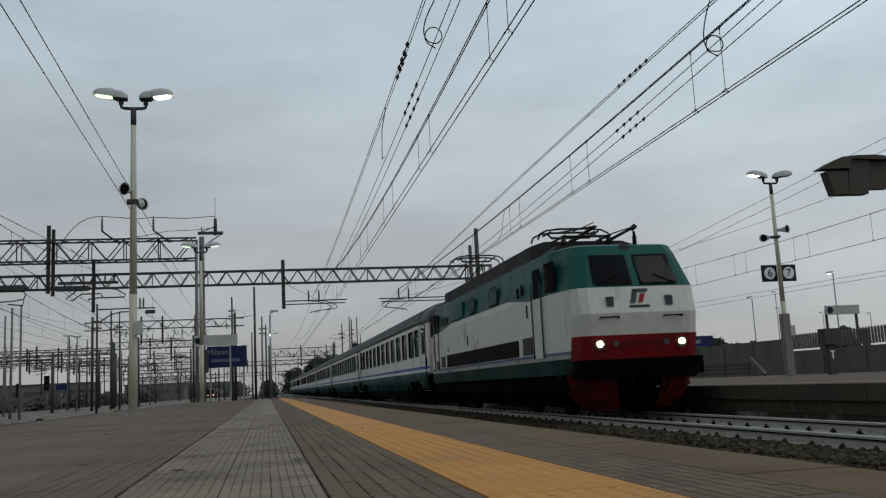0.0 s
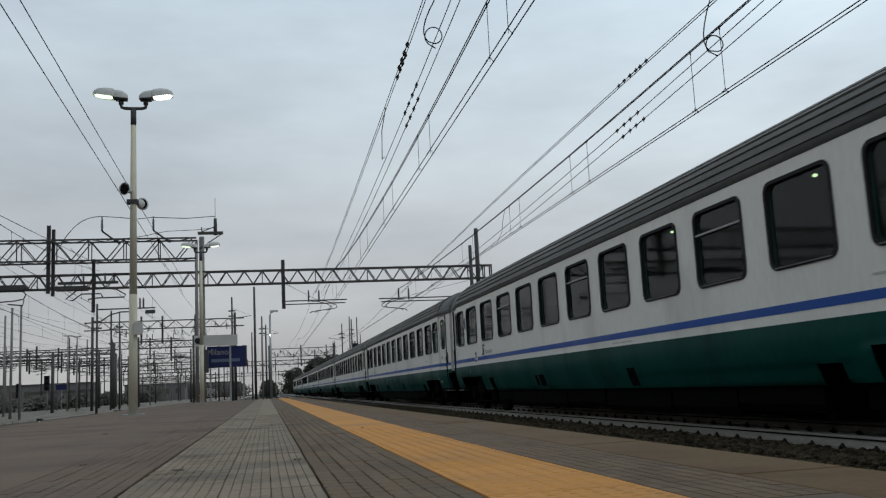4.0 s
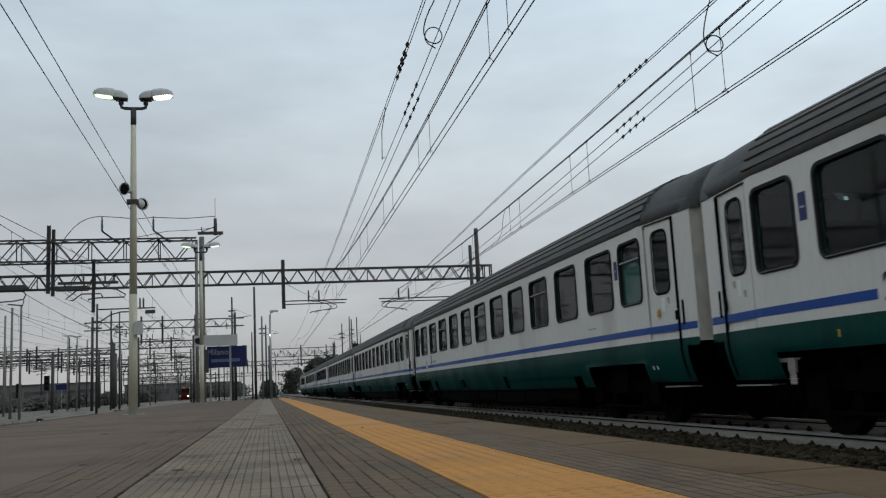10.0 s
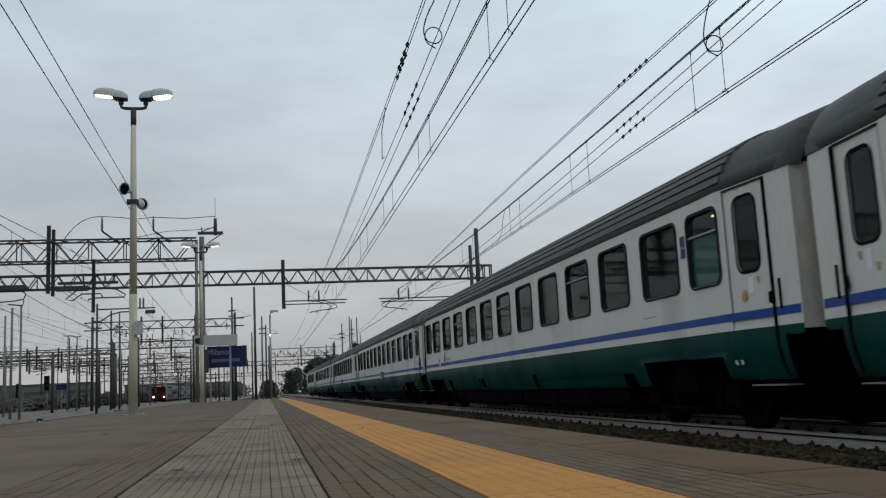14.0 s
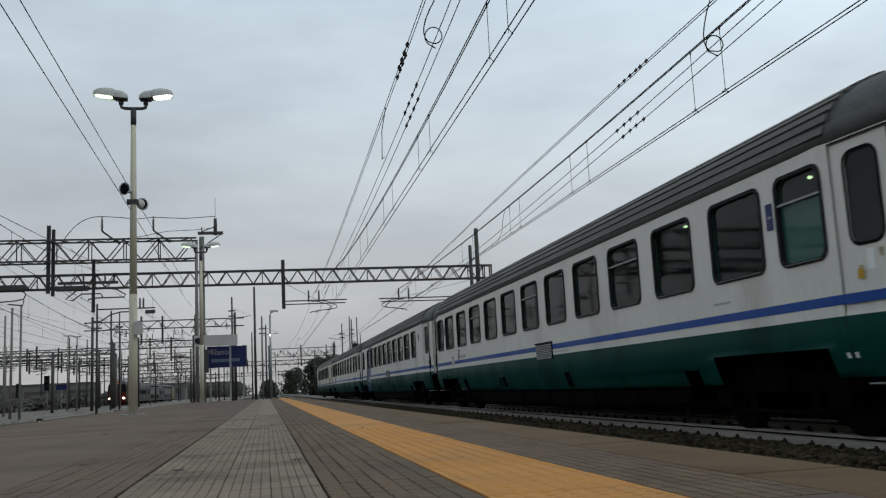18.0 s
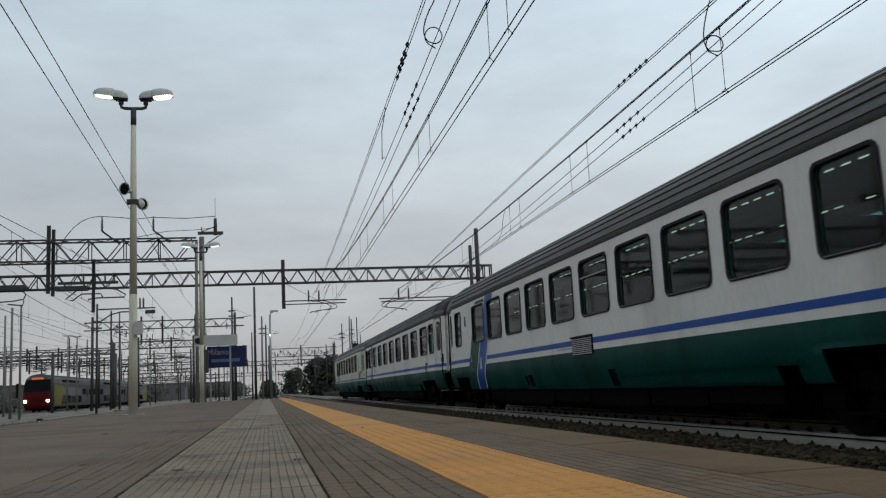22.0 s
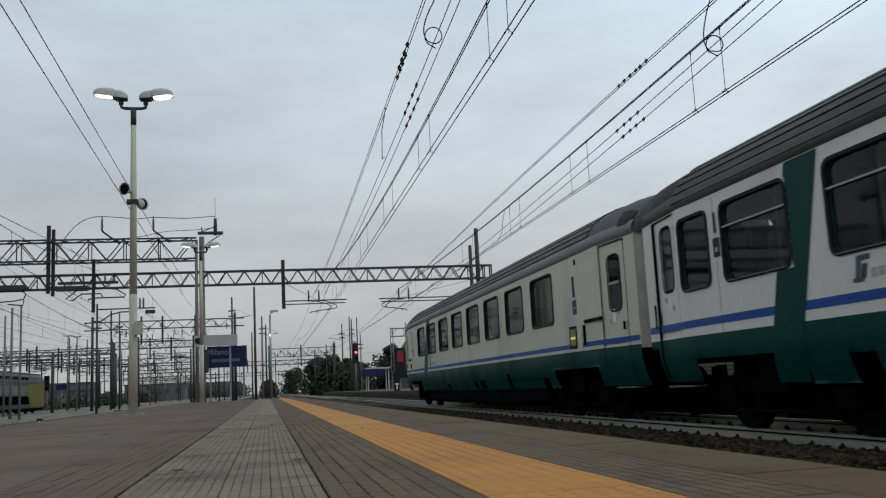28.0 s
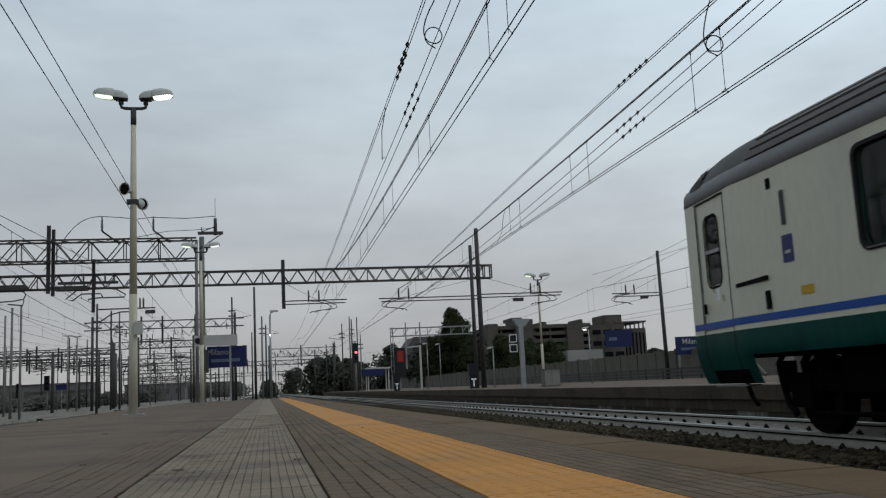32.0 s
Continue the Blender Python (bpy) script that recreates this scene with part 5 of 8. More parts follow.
for x, y, h in ((14.7, 40, 2.5), (11.6, 46, 2.0), (10.6, 60, 3.0), (12.6, 66, 3.2), (27.18, 47, 4.3), (25.29, 36.6, 4.4), (36.6, 60, 5.75), (38.0, 62, 4.7), (44.3, 66, 4.5), (48.6, 66, 4.3)):
    ll = thing("small_lamp_post", "slim pale lamp post with one small lantern", "street lamp", (x, y, 0 if x < 20 else -0.86), "small lamp posts")
    hh = h if x < 20 else h + 0.86
    bm = bmesh.new()
    bar(bm, (0, 0, 0), (0, 0, hh), 0.036, 8, 0.028)
    part("post", bm, M["zinc"], ll)
    bm = bmesh.new()
    rows = [[(-0.33 + 0.33 * u, 0.7 * w * math.cos(a), hh + 0.03 + 0.06 * u + w * 0.45 * math.sin(a)) for a in np.linspace(0, 2 * math.pi, 9)] for u, w in ((0.0, 0.03), (0.15, 0.10), (0.5, 0.12), (0.9, 0.06), (1.1, 0.03))]
    sweep(bm, rows)
    part("lantern", bm, M["lampshell"], ll)
    if x in (14.7, 25.29):
        bm = bmesh.new()
        box(bm, -0.26, -0.12, -0.04, 0.04, hh - 0.030, hh - 0.014)
        part("lamp_glass", bm, M["lamp_on"], ll)
sp = thing("stair_railing", "dark horizontal handrails round the underpass stairs", "railing", (19.0, 40, 0))
for z in (0.16, 0.32, 0.48):
    bm = bmesh.new()
    beam(bm, (0, -6.5, z), (0, 38, z), 0.05, 0.10)
    part("rail_bar", bm, M["steel"], sp)
for k in range(22):
    bm = bmesh.new()
    beam(bm, (0, -6.4 + 2.03 * k, 0), (0, -6.4 + 2.03 * k, 0.55), 0.05, 0.05)
    part("upright", bm, M["steel"], sp)
bm = bmesh.new()
beam(bm, (0, -7.6, 0.05), (0, -6.6, 0.72), 0.10, 0.12)
part("slanted_end", bm, M["concrete"], sp)
gb = thing("platform_board", "grey information board on two legs by the fence", "sign", (25.1, 36, -0.86))
bx("board", M["signgrey"], gb, -0.8, 0.85, -0.05, 0.05, 3.36, 3.76)
for x in (-0.72, 0.75):
    bx("leg", M["darkgrey"], gb, x - 0.05, x + 0.05, 0.05, 0.12, 0, 3.6)
bm = bmesh.new()
bar(bm, (-0.6, -0.06, 3.56), (-0.6, -0.052, 3.56), 0.15, 14)
part("round_mark", bm, M["sign_black"], gb)
tb = thing("ticket_machine", "dark upright box with a white letter mark on a stand", "machine", (17.44, 26, 0))
bx("case", M["darkgrey"], tb, -0.12, 0.42, -0.2, 0.2, 0.95, 1.45)
bx("stand", M["darkgrey"], tb, 0.02, 0.26, -0.1, 0.1, 0, 0.95)
bm = bmesh.new()
box(bm, 0.06, 0.22, -0.108, -0.1, 0.72, 0.76)
box(bm, 0.12, 0.16, -0.108, -0.1, 0.5, 0.74)
part("letter_mark", bm, M["signwhite"], tb)
for X, y, lab in ((24.6, 50, "blue station name board beyond the far track"),):
    fs = thing("station_name_sign", lab, "sign", (X, y, -0.86))
    bx("board", M["blue"], fs, -0.9, 1.5, -0.05, 0, 2.2, 3.25)
    writing("name_letters", "Milano", 0.44, M["signgrey"], fs, (0.1, -0.056, 2.95), 90, 0, 0, 0.004)
    bx("lettering_bar", M["dullblue"], fs, -0.6, 1.1, -0.058, -0.052, 2.45, 2.6)
    for x in (-0.7, 1.3):
        bx("post", M["zinc"], fs, x - 0.05, x + 0.05, 0, 0.08, 0, 3.2)
# red signal
sg = thing("railway_signal", "track signal showing a red light on a slim post", "signal", (9.35, 97, -0.86))
bm = bmesh.new()
bar(bm, (0, 0, 0), (0, 0, 6.2), 0.12, 8)
part("post", bm, M["mastgrey"], sg)
bx("signal_head", M["sign_black"], sg, -0.30, 0.30, -0.25, -0.02, 3.9, 5.95)
bm = bmesh.new()
bar(bm, (0.06, -0.25, 4.98), (0.06, -0.29, 4.98), 0.13, 16)
part("red_lens", bm, M["red_light"], sg, "glowing red lens")
bm = bmesh.new()
bar(bm, (0.06, -0.25, 4.40), (0.06, -0.28, 4.40), 0.17, 16)
part("dark_lens", bm, M["void"], sg)
bm = bmesh.new()
for z in np.arange(0.4, 4.2, 0.36):
    bar(bm, (-0.22, 0.1, z), (0.22, 0.1, z), 0.02, 4)
bar(bm, (-0.22, 0.1, 0), (-0.22, 0.1, 6.3), 0.02, 4)
bar(bm, (0.22, 0.1, 0), (0.22, 0.1, 6.3), 0.02, 4)
part("ladder", bm, M["steel"], sg)
pg = thing("small_gantry", "pale steel portal with dark rail signal box", "gantry", (12.2, 75, -0.2))
bm = bmesh.new()
for z in (4.65, 5.3):
    for yy in (-0.3, 0.3):
        beam(bm, (-2.0, yy, z), (5.3, yy, z), 0.07, 0.07)
for k in range(8):
    beam(bm, (-1.9 + 1.0 * k, -0.3, 4.65), (-1.9 + 1.0 * k, -0.3, 5.3), 0.05, 0.05)
    beam(bm, (-1.9 + 1.0 * k, 0.3, 4.65), (-1.4 + 1.0 * k, 0.3, 5.3), 0.05, 0.05)
for x in (-0.75, 0.45):
    beam(bm, (x, -0.3, 1.9 if x < 0 else 4.0), (x, -0.3, 5.75), 0.09, 0.09)
part("beam", bm, M["zinc"], pg)
for x in (-1.9, 5.2):
    bm = bmesh.new()
    for o in (-0.10, 0.10):
        beam(bm, (x + o, 0, -0.3), (x + o, 0, 5.4), 0.06, 0.06)
    for k in range(13):
        beam(bm, (x - 0.10, 0, 0.2 + 0.4 * k), (x + 0.10, 0, 0.2 + 0.4 * k), 0.03, 0.03)
    part("leg", bm, M["zinc"], pg)
rp = thing("red_light_panel", "dark panel with a dull red light field", "signal", (10.8, 74.4, -0.2))
bx("case", M["sign_black"], rp, -0.45, 0.45, -0.15, 0.0, 1.2, 3.65)
bx("red_field", M["red_soft"], rp, -0.20, 0.30, -0.165, -0.15, 2.5, 3.4)
bx("post", M["mastgrey"], rp, -0.08, 0.08, 0, 0.1, 0, 1.3)
wp = thing("white_portal", "white painted tubular frame on the platform edge", "frame", (11.9, 70.5, -0.2))
bm = bmesh.new()
beam(bm, (0, 0, 0), (0, 0, 3.62), 0.15, 0.15)
part("upright", bm, M["signgrey"], wp)
bm = bmesh.new()
beam(bm, (0.07, 0, 3.58), (-1.05, 0, 3.50), 0.10, 0.10)
part("crossbar", bm, M["signgrey"], wp)
sh = thing("platform_shelter", "low shelter with white roof edge and blue panel", "shelter", (11.0, 94, -0.5))
bx("roof", M["signgrey"], sh, -0.9, 1.5, -1.2, 1.2, 2.70, 2.86)
bx("blue_panel", M["blue"], sh, -1.5, 0.8, -1.26, -1.2, 2.0, 2.70)
for x in (-0.8, 1.3):
    for y in (-1.0, 1.0):
        bx("leg", M["signgrey"], sh, x - 0.06, x + 0.06, y - 0.06, y + 0.06, 0, 2.70)
for x, y in ((7.62, 48.4), (5.9, 66)):
    dwf = thing("dwarf_signal", "small black dwarf signal box on a grey stand", "signal", (x + 3.4, y, 0), "dwarf signals")
    bx("case", M["sign_black"], dwf, -0.25, 0.25, -0.15, 0.15, 0.7, 1.35)
    bx("stand", M["sign_black"], dwf, -0.2, 0.2, -0.12, 0.12, 0, 0.7)
    bm = bmesh.new()
    box(bm, -0.04, 0.04, -0.128, -0.12, 0.12, 0.46)
    box(bm, -0.14, 0.14, -0.128, -0.12, 0.46, 0.54)
    part("letter_mark", bm, M["signwhite"], dwf, "white letter mark")

# ---------------------------------------------------------------- boundary wall, buildings, trees
wall = tagged(new("wall_east"), "long grey precast concrete boundary wall", "wall", kind="structure")
me_w = None
for k in range(64):
    if me_w is None:
        bm = bmesh.new()
        box(bm, 24.62, 24.78, 0.03, 2.97, -0.86, 1.66)
        me_w = mesh_of("panel", bm, M["concrete"])
        bm = bmesh.new()
        box(bm, 24.56, 24.84, -0.09, 0.09, -0.86, 1.74)
        me_p = mesh_of("pillar", bm, M["concrete"])
    piece("panel", me_w, wall, pose(0, 22 + 3 * k, 0 if k >= 6 else -0.62))
    piece("pillar", me_p, wall, pose(0, 22 + 3 * k, 0))
pk = tagged(new("picket_fence"), "dark paled concrete fence on top of the wall", "fence", kind="structure")
bm = bmesh.new()
for k in range(90):
    prism(bm, [(22.1 + 0.2 * k, 1.12), (22.2 + 0.2 * k, 1.12), (22.2 + 0.2 * k, 1.76), (22.15 + 0.2 * k, 1.83), (22.1 + 0.2 * k, 1.76)], 24.68, 24.74, axis="x")
part("pale", bm, M["concrete"], pk)
tagged(pk, kind="structure")

cp = thing("car_park_building", "long grey concrete multi-storey car park with open decks", "building", (50, 150, -0.86))
for k in range(8):
    bm = bmesh.new()
    box(bm, -12.7, 5.6, 0, 20, 1.22 * k + 1.35, 1.22 * k + 1.98)
    part("parapet", bm, M["conc_dark"], cp)
# solid near-black block in place of the shade between the decks
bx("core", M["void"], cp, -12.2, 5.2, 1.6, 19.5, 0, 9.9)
for x0, x1, z1 in ((-8.1, -5.0, 11.5), (1.1, 3.9, 10.4), (-13.0, -11.2, 10.9)):
    bx("stair_tower", M["conc_dark"], cp, x0, x1, -0.5, 6, 0, z1)
for k in range(6):
    x = -10.4 + 2.9 * k
    if not (-8.3 < x < -4.8 or 0.9 < x < 4.1):
        bx("column", M["conc_dark"], cp, x - 0.13, x + 0.13, 0.2, 0.6, 0, 10.2)
for x0, x1, z0, z1 in ((-8.0, -6.2, 11.5, 12.0), (-2.6, -1.8, 10.2, 11.1), (4.2, 4.9, 10.2, 11.3), (8.9, 12.2, 10.2, 11.9)):
    bx("rooftop_hut", M["conc_dark"], cp, x0, x1, 2, 8, z0, z1)
bx("middle_front", M["conc_dark"], cp, 5.6, 12.0, 0.6, 16, 0, 10.2)
bx("east_front", M["conc_dark"], cp, 12.0, 16.4, 1.6, 15, 0, 9.35)
# slits and openings are flat black plates, their inner shade painted
for k in range(6):
    x = 12.4 + 0.68 * k
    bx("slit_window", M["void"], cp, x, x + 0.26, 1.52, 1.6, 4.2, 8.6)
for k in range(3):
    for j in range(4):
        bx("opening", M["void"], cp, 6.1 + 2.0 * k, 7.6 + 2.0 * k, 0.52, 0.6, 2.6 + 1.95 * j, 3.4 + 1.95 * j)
for k in range(7):
    x = 11.3 + 0.82 * k
    bx("roof_post", M["conc_dark"], cp, x - 0.09, x + 0.09, 2, 2.2, 9.35, 10.35)
bx("roof_slab", M["conc_dark"], cp, 10.8, 16.6, 1.6, 15, 10.35, 10.65)
bx("white_annex", M["annex"], cp, -1.0, 5.2, -6, -1.0, 0, 5.7)
bx("blue_billboard", M["blue"], cp, 5.6, 10.3, -6.6, -6.4, 5.9, 8.7, label="dark blue billboard")
bx("billboard_mark", M["dullblue"], cp, 6.2, 7.6, -6.65, -6.6, 7.0, 7.5)

ho = thing("house", "low house with a grey tiled roof behind the trees", "house", (31.0, 172, -0.86))
bx("wall", M["dull"], ho, -5, 5, 0, 9, 0, 7.2)
bm = bmesh.new()
prism(bm, [(-5.6, 7.0), (5.6, 7.0), (3.2, 10.4), (-3.2, 10.4)], -0.6, 9.6)
part("roof", bm, M["roof_tile"], ho)
for x in (-3.4, -0.6, 2.2):
    w = bx("window", M["void"], ho, x, x + 1.1, -0.04, 0.02, 4.4, 6.0)
    bx("sill", M["concrete"], w, x - 0.1, x + 1.2, -0.12, 0.0, 4.3, 4.4)
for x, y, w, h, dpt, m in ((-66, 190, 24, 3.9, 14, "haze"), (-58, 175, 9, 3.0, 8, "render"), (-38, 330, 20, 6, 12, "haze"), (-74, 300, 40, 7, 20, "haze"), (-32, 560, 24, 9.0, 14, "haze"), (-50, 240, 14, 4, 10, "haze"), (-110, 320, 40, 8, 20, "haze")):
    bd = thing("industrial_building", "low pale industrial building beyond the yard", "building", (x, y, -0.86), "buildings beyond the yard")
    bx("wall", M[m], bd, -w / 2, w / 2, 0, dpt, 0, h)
    bx("roof", M["roof_tile"], bd, -w / 2 - 0.3, w / 2 + 0.3, -0.3, dpt + 0.3, h, h + 0.35)
    for k in range(int(w / 4)):
        # window grey kept close to the wall's, a hazy low contrast
        bx("window", M["conc_dark"], bd, -w / 2 + 1 + 4 * k, -w / 2 + 2.8 + 4 * k, -0.05, 0.02, h * 0.45, h * 0.75)


def tree(x, y, h, wide, seed, leaf="leaf", label="bushy dark green tree", trunk=0.3, n=2600, sz=0.24, z0=-0.86, low=0.22):
    rnd = random.Random(seed)
    tr = thing("tree", label, "tree", (x, y, z0), "trees")
    bm = bmesh.new()
    th = h * 0.55
    bar(bm, (0, 0, 0), (0.05 * h * rnd.uniform(-1, 1) * 0.3, 0, th), trunk, 8, trunk * 0.45)
    tips = []
    for k in range(9):
        a = k * 2.4 + rnd.uniform(-0.4, 0.4)
        s = th * rnd.uniform(0.35, 0.95)
        r = wide * rnd.uniform(0.45, 0.8)
        e = Vector((r * math.cos(a), r * math.sin(a), s + h * rnd.uniform(0.12, 0.38)))
        bar(bm, (0, 0, s), e, trunk * 0.33, 5, trunk * 0.1)
        tips.append(e)
    part("trunk", bm, M["bark"], tr)
    lumps = []
    for k in range(56):
        q = (k + rnd.random()) / 56
        wq = wide * (1.0 - 0.62 * max(0.0, q - 0.35) / 0.65) * (0.75 + 0.25 * min(1.0, q / 0.3))
        a, d = rnd.uniform(0, 6.283), math.sqrt(rnd.random())
        rr = wq * rnd.uniform(0.30, 0.55)
        lumps.append((Vector((math.cos(a) * d * (wq - rr * 0.6), math.sin(a) * d * (wq - rr * 0.6), h * (low + (0.93 - low) * q))), rr))
    lumps += [(t, wide * 0.3) for t in tips]
    top = [(c, r) for c, r in lumps if c.z + r * 0.6 < h * 1.03]
    verts, faces = [], []
    for i in range(n):
        c, r = rnd.choice(top)
        d = Vector((rnd.gauss(0, 1), rnd.gauss(0, 1), rnd.gauss(0, 1))).normalized()
        p = c + d * r * rnd.uniform(0.55, 1.08)
        u = Vector((rnd.gauss(0, 1), rnd.gauss(0, 1), rnd.gauss(0, 0.6))).normalized()
        w = u.orthogonal().normalized()
        s = sz * rnd.uniform(0.6, 1.3)
        k = len(verts)
        verts += [tuple(p + u * s), tuple(p + w * s * 0.45), tuple(p - u * s * 0.9), tuple(p - w * s * 0.45 + d * s * 0.2)]
        faces.append((k, k + 1, k + 2, k + 3))
    me = bpy.data.meshes.new("crown")
    me.from_pydata(verts, [], faces)
    me.materials.append(M[leaf])
    cr_ = new("crown", me)
    cr_.parent = tr
    return tr


tree(29.0, 140, 13.6, 3.3, 11, "leaf", "tall bushy tree behind the boundary wall", 0.35, 12000, 0.26, low=0.30)
for i, (x, y, h, w) in enumerate(((26.4, 143, 9.2, 3.0), (31.6, 142, 8.9, 3.2), (36.4, 138, 8.6, 3.1), (40.4, 139, 7.8, 3.2), (44.2, 138, 7.4, 2.8), (38.6, 136, 6.4, 2.6))):
    tree(x, y, h, w, 12 + i, "leaf", "low bushy tree behind the boundary wall", 0.25, 7000, 0.26, low=0.05)
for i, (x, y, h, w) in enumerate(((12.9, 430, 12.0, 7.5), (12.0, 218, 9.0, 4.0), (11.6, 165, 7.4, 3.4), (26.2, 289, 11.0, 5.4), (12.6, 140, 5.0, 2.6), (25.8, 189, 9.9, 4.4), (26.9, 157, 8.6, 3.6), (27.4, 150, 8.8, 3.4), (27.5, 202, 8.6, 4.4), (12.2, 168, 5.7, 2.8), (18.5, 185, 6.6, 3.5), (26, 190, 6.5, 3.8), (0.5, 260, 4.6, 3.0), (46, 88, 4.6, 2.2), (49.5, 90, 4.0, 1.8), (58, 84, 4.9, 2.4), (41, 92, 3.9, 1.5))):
    tree(x, y, h, w, 30 + i, "leaf_hazed", "tree in the distance along the line, paled for haze", 0.3, 3400, 0.36 * max(1.0, h / 6.5), low=0.06)
# yard trees take the palest leaves, with the haze in their colour
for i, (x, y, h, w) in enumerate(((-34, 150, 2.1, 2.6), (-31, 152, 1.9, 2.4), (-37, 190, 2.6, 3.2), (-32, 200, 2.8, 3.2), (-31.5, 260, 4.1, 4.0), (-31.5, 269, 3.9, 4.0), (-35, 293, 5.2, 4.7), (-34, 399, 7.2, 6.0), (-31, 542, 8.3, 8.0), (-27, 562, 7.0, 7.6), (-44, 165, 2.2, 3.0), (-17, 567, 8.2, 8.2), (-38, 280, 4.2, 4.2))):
    tree(x, y, h, w, 60 + i, "leaf_far", "low tree beyond the yard, paled for haze", 0.28, 2400, 0.40 * max(1.0, h / 4.6), low=0.04)
for x, z in ((-20.15, 7.25), (-19.26, 7.15)):
    yl = thing("yard_lamp", "slim grey yard lamp post with a flat double head", "street lamp", (x, 100, -0.86), "yard lamps")
    bm = bmesh.new()
    bar(bm, (0, 0, 0), (0, 0, z + 0.8), 0.10, 8, 0.06)
    part("post", bm, M["mastgrey"], yl)
    for s in (-1, 1):
        bm = bmesh.new()
        sweep(bm, [[(s * u, w * math.cos(a), z + 0.80 + 0.10 * u + 0.5 * w * math.sin(a)) for a in np.linspace(0, 2 * math.pi, 9)] for u, w in ((0.02, 0.06), (0.15, 0.16), (0.38, 0.16), (0.48, 0.05))], caps=True)
        part("lamp_housing", bm, M["lampshell"], yl)
# plain wall out of view, added to block low light from the west
west = bx("wall_west", M["concrete"], None, -46.4, -46.0, -150, 150, -0.86, 3.4)
tagged(west, "unseen plain wall added to cut low light from the west", "wall", kind="structure")
# left signals
for x, y, hgt in ((-26.9, 121.5, 3.25), (-31.3, 126, 2.52)):
    ls = thing("railway_signal", "black three-lens yard signal, unlit, on a post", "signal", (x, y, -0.86), "yard signals")
    bx("head", M["sign_black"], ls, -0.32, 0.32, -0.2, 0.0, hgt - 0.45, hgt + 1.40)
    bm = bmesh.new()
    bar(bm, (0, 0.06, 0), (0, 0.06, hgt + 1.3), 0.11, 8)
    part("post", bm, M["mastgrey"], ls)
    for k in range(3):
        bm = bmesh.new()
        bar(bm, (0, -0.2, hgt - 0.12 + 0.6 * k), (0, -0.26, hgt - 0.12 + 0.6 * k), 0.21, 10)
        part("lens", bm, M["void"], ls)
ys_ = thing("yard_sign", "small dark blue sign plate on a yard post", "sign", (-25.6, 123.5, -0.86))
bx("plate", M["blue"], ys_, -0.65, 0.65, -0.05, 0, 2.85, 3.5)
bx("post", M["zinc"], ys_, -0.06, 0.06, 0, 0.1, 0, 3.5)
for x, y in ((-8.2, 36), (-8.0, 52), (-12.5, 44)):
    ms = thing("marker_lamp", "small ground marker lamp with a pale lens", "lamp", (x, y, -0.72), "marker lamps")
    bx("case", M["sign_black"], ms, -0.1, 0.1, -0.08, 0.08, 0, 0.5)
    bm = bmesh.new()
    bar(bm, (0, -0.08, 0.4), (0, -0.1, 0.4), 0.028, 8)
    part("lens", bm, M["lamp_on"], ms, "small white lit lens")
# rough grass by the platform's back edge
rnd = random.Random(8)
verts, faces = [], []
for i in range(5000):
    x, y = rnd.uniform(-16, -4.5), rnd.uniform(14, 62)
    if noise.noise(Vector((x * 0.25, y * 0.12, 3))) < -0.02:
        continue
    h, a = rnd.uniform(0.06, 0.30), rnd.uniform(0, 6.28)
    k = len(verts)
    verts += [(x, y, -0.74), (x + 0.05 * math.cos(a), y + 0.05 * math.sin(a), -0.74), (x + 0.16 * h * math.cos(a), y + 0.2 * h * math.sin(a), -0.74 + h)]
    faces.append((k, k + 1, k + 2))
me = bpy.data.meshes.new("grass")
me.from_pydata(verts, [], faces)
me.materials.append(M["grass"])
tagged(new("grass", me), "rough yellow-green grass beside the platform", "grass", kind="stuff")
# ---------------------------------------------------------------- the express train
TX, RZ = 7.35, -0.5          # its track's centre, top of rail
LC = 26.05                   # from coupling to coupling
WZ0, WZ1 = 1.96, 2.97        # windows, above the rail


def hw(y):
    """Half the width of a coach at y: drawn in at both ends."""
    e = min(y, LC - y)
    return 1.41 if e > 1.75 else 1.27 + 0.14 * max(0, (e - 0.2)) / 1.55


def tuck(z):
    """How far the lower side is drawn in at height z."""
    return 0.40 * max(0.0, 1.14 - z) ** 1.6


def pierced(bm, sx, y0, y1, z0, z1, w0, w1, v0, v1, r=0.13, deep=0.07):
    """A cell of a side wall with one rounded opening, and the opening's reveal."""
    inner = rounded(w0, w1, v0, v1, r)
    outer = []
    for k in range(4):
        cy = y1 if k in (0, 3) else y0
        cz = z1 if k in (0, 1) else z0
        for i in range(5):
            p = inner[k * 5 + i]
            if i == 2:
                outer.append((cy, cz))
            elif (i < 2) == (k in (0, 2)):
                outer.append((cy, p[1] if i in (0, 4) else (p[1] + cz) / 2))
            else:
                outer.append((p[0] if i in (0, 4) else (p[0] + cy) / 2, cz))
    a = [bm.verts.new((sx * hw(p[0]), p[0], p[1])) for p in outer]
    b = [bm.verts.new((sx * hw(p[0]), p[0], p[1])) for p in inner]
    c = [bm.verts.new((sx * (hw(p[0]) - deep), p[0], p[1])) for p in inner]
    k = len(a)
    for i in range(k):
        j = (i + 1) % k
        bm.faces.new((a[i], a[j], b[j], b[i]))
        bm.faces.new((b[i], b[j], c[j], c[i]))


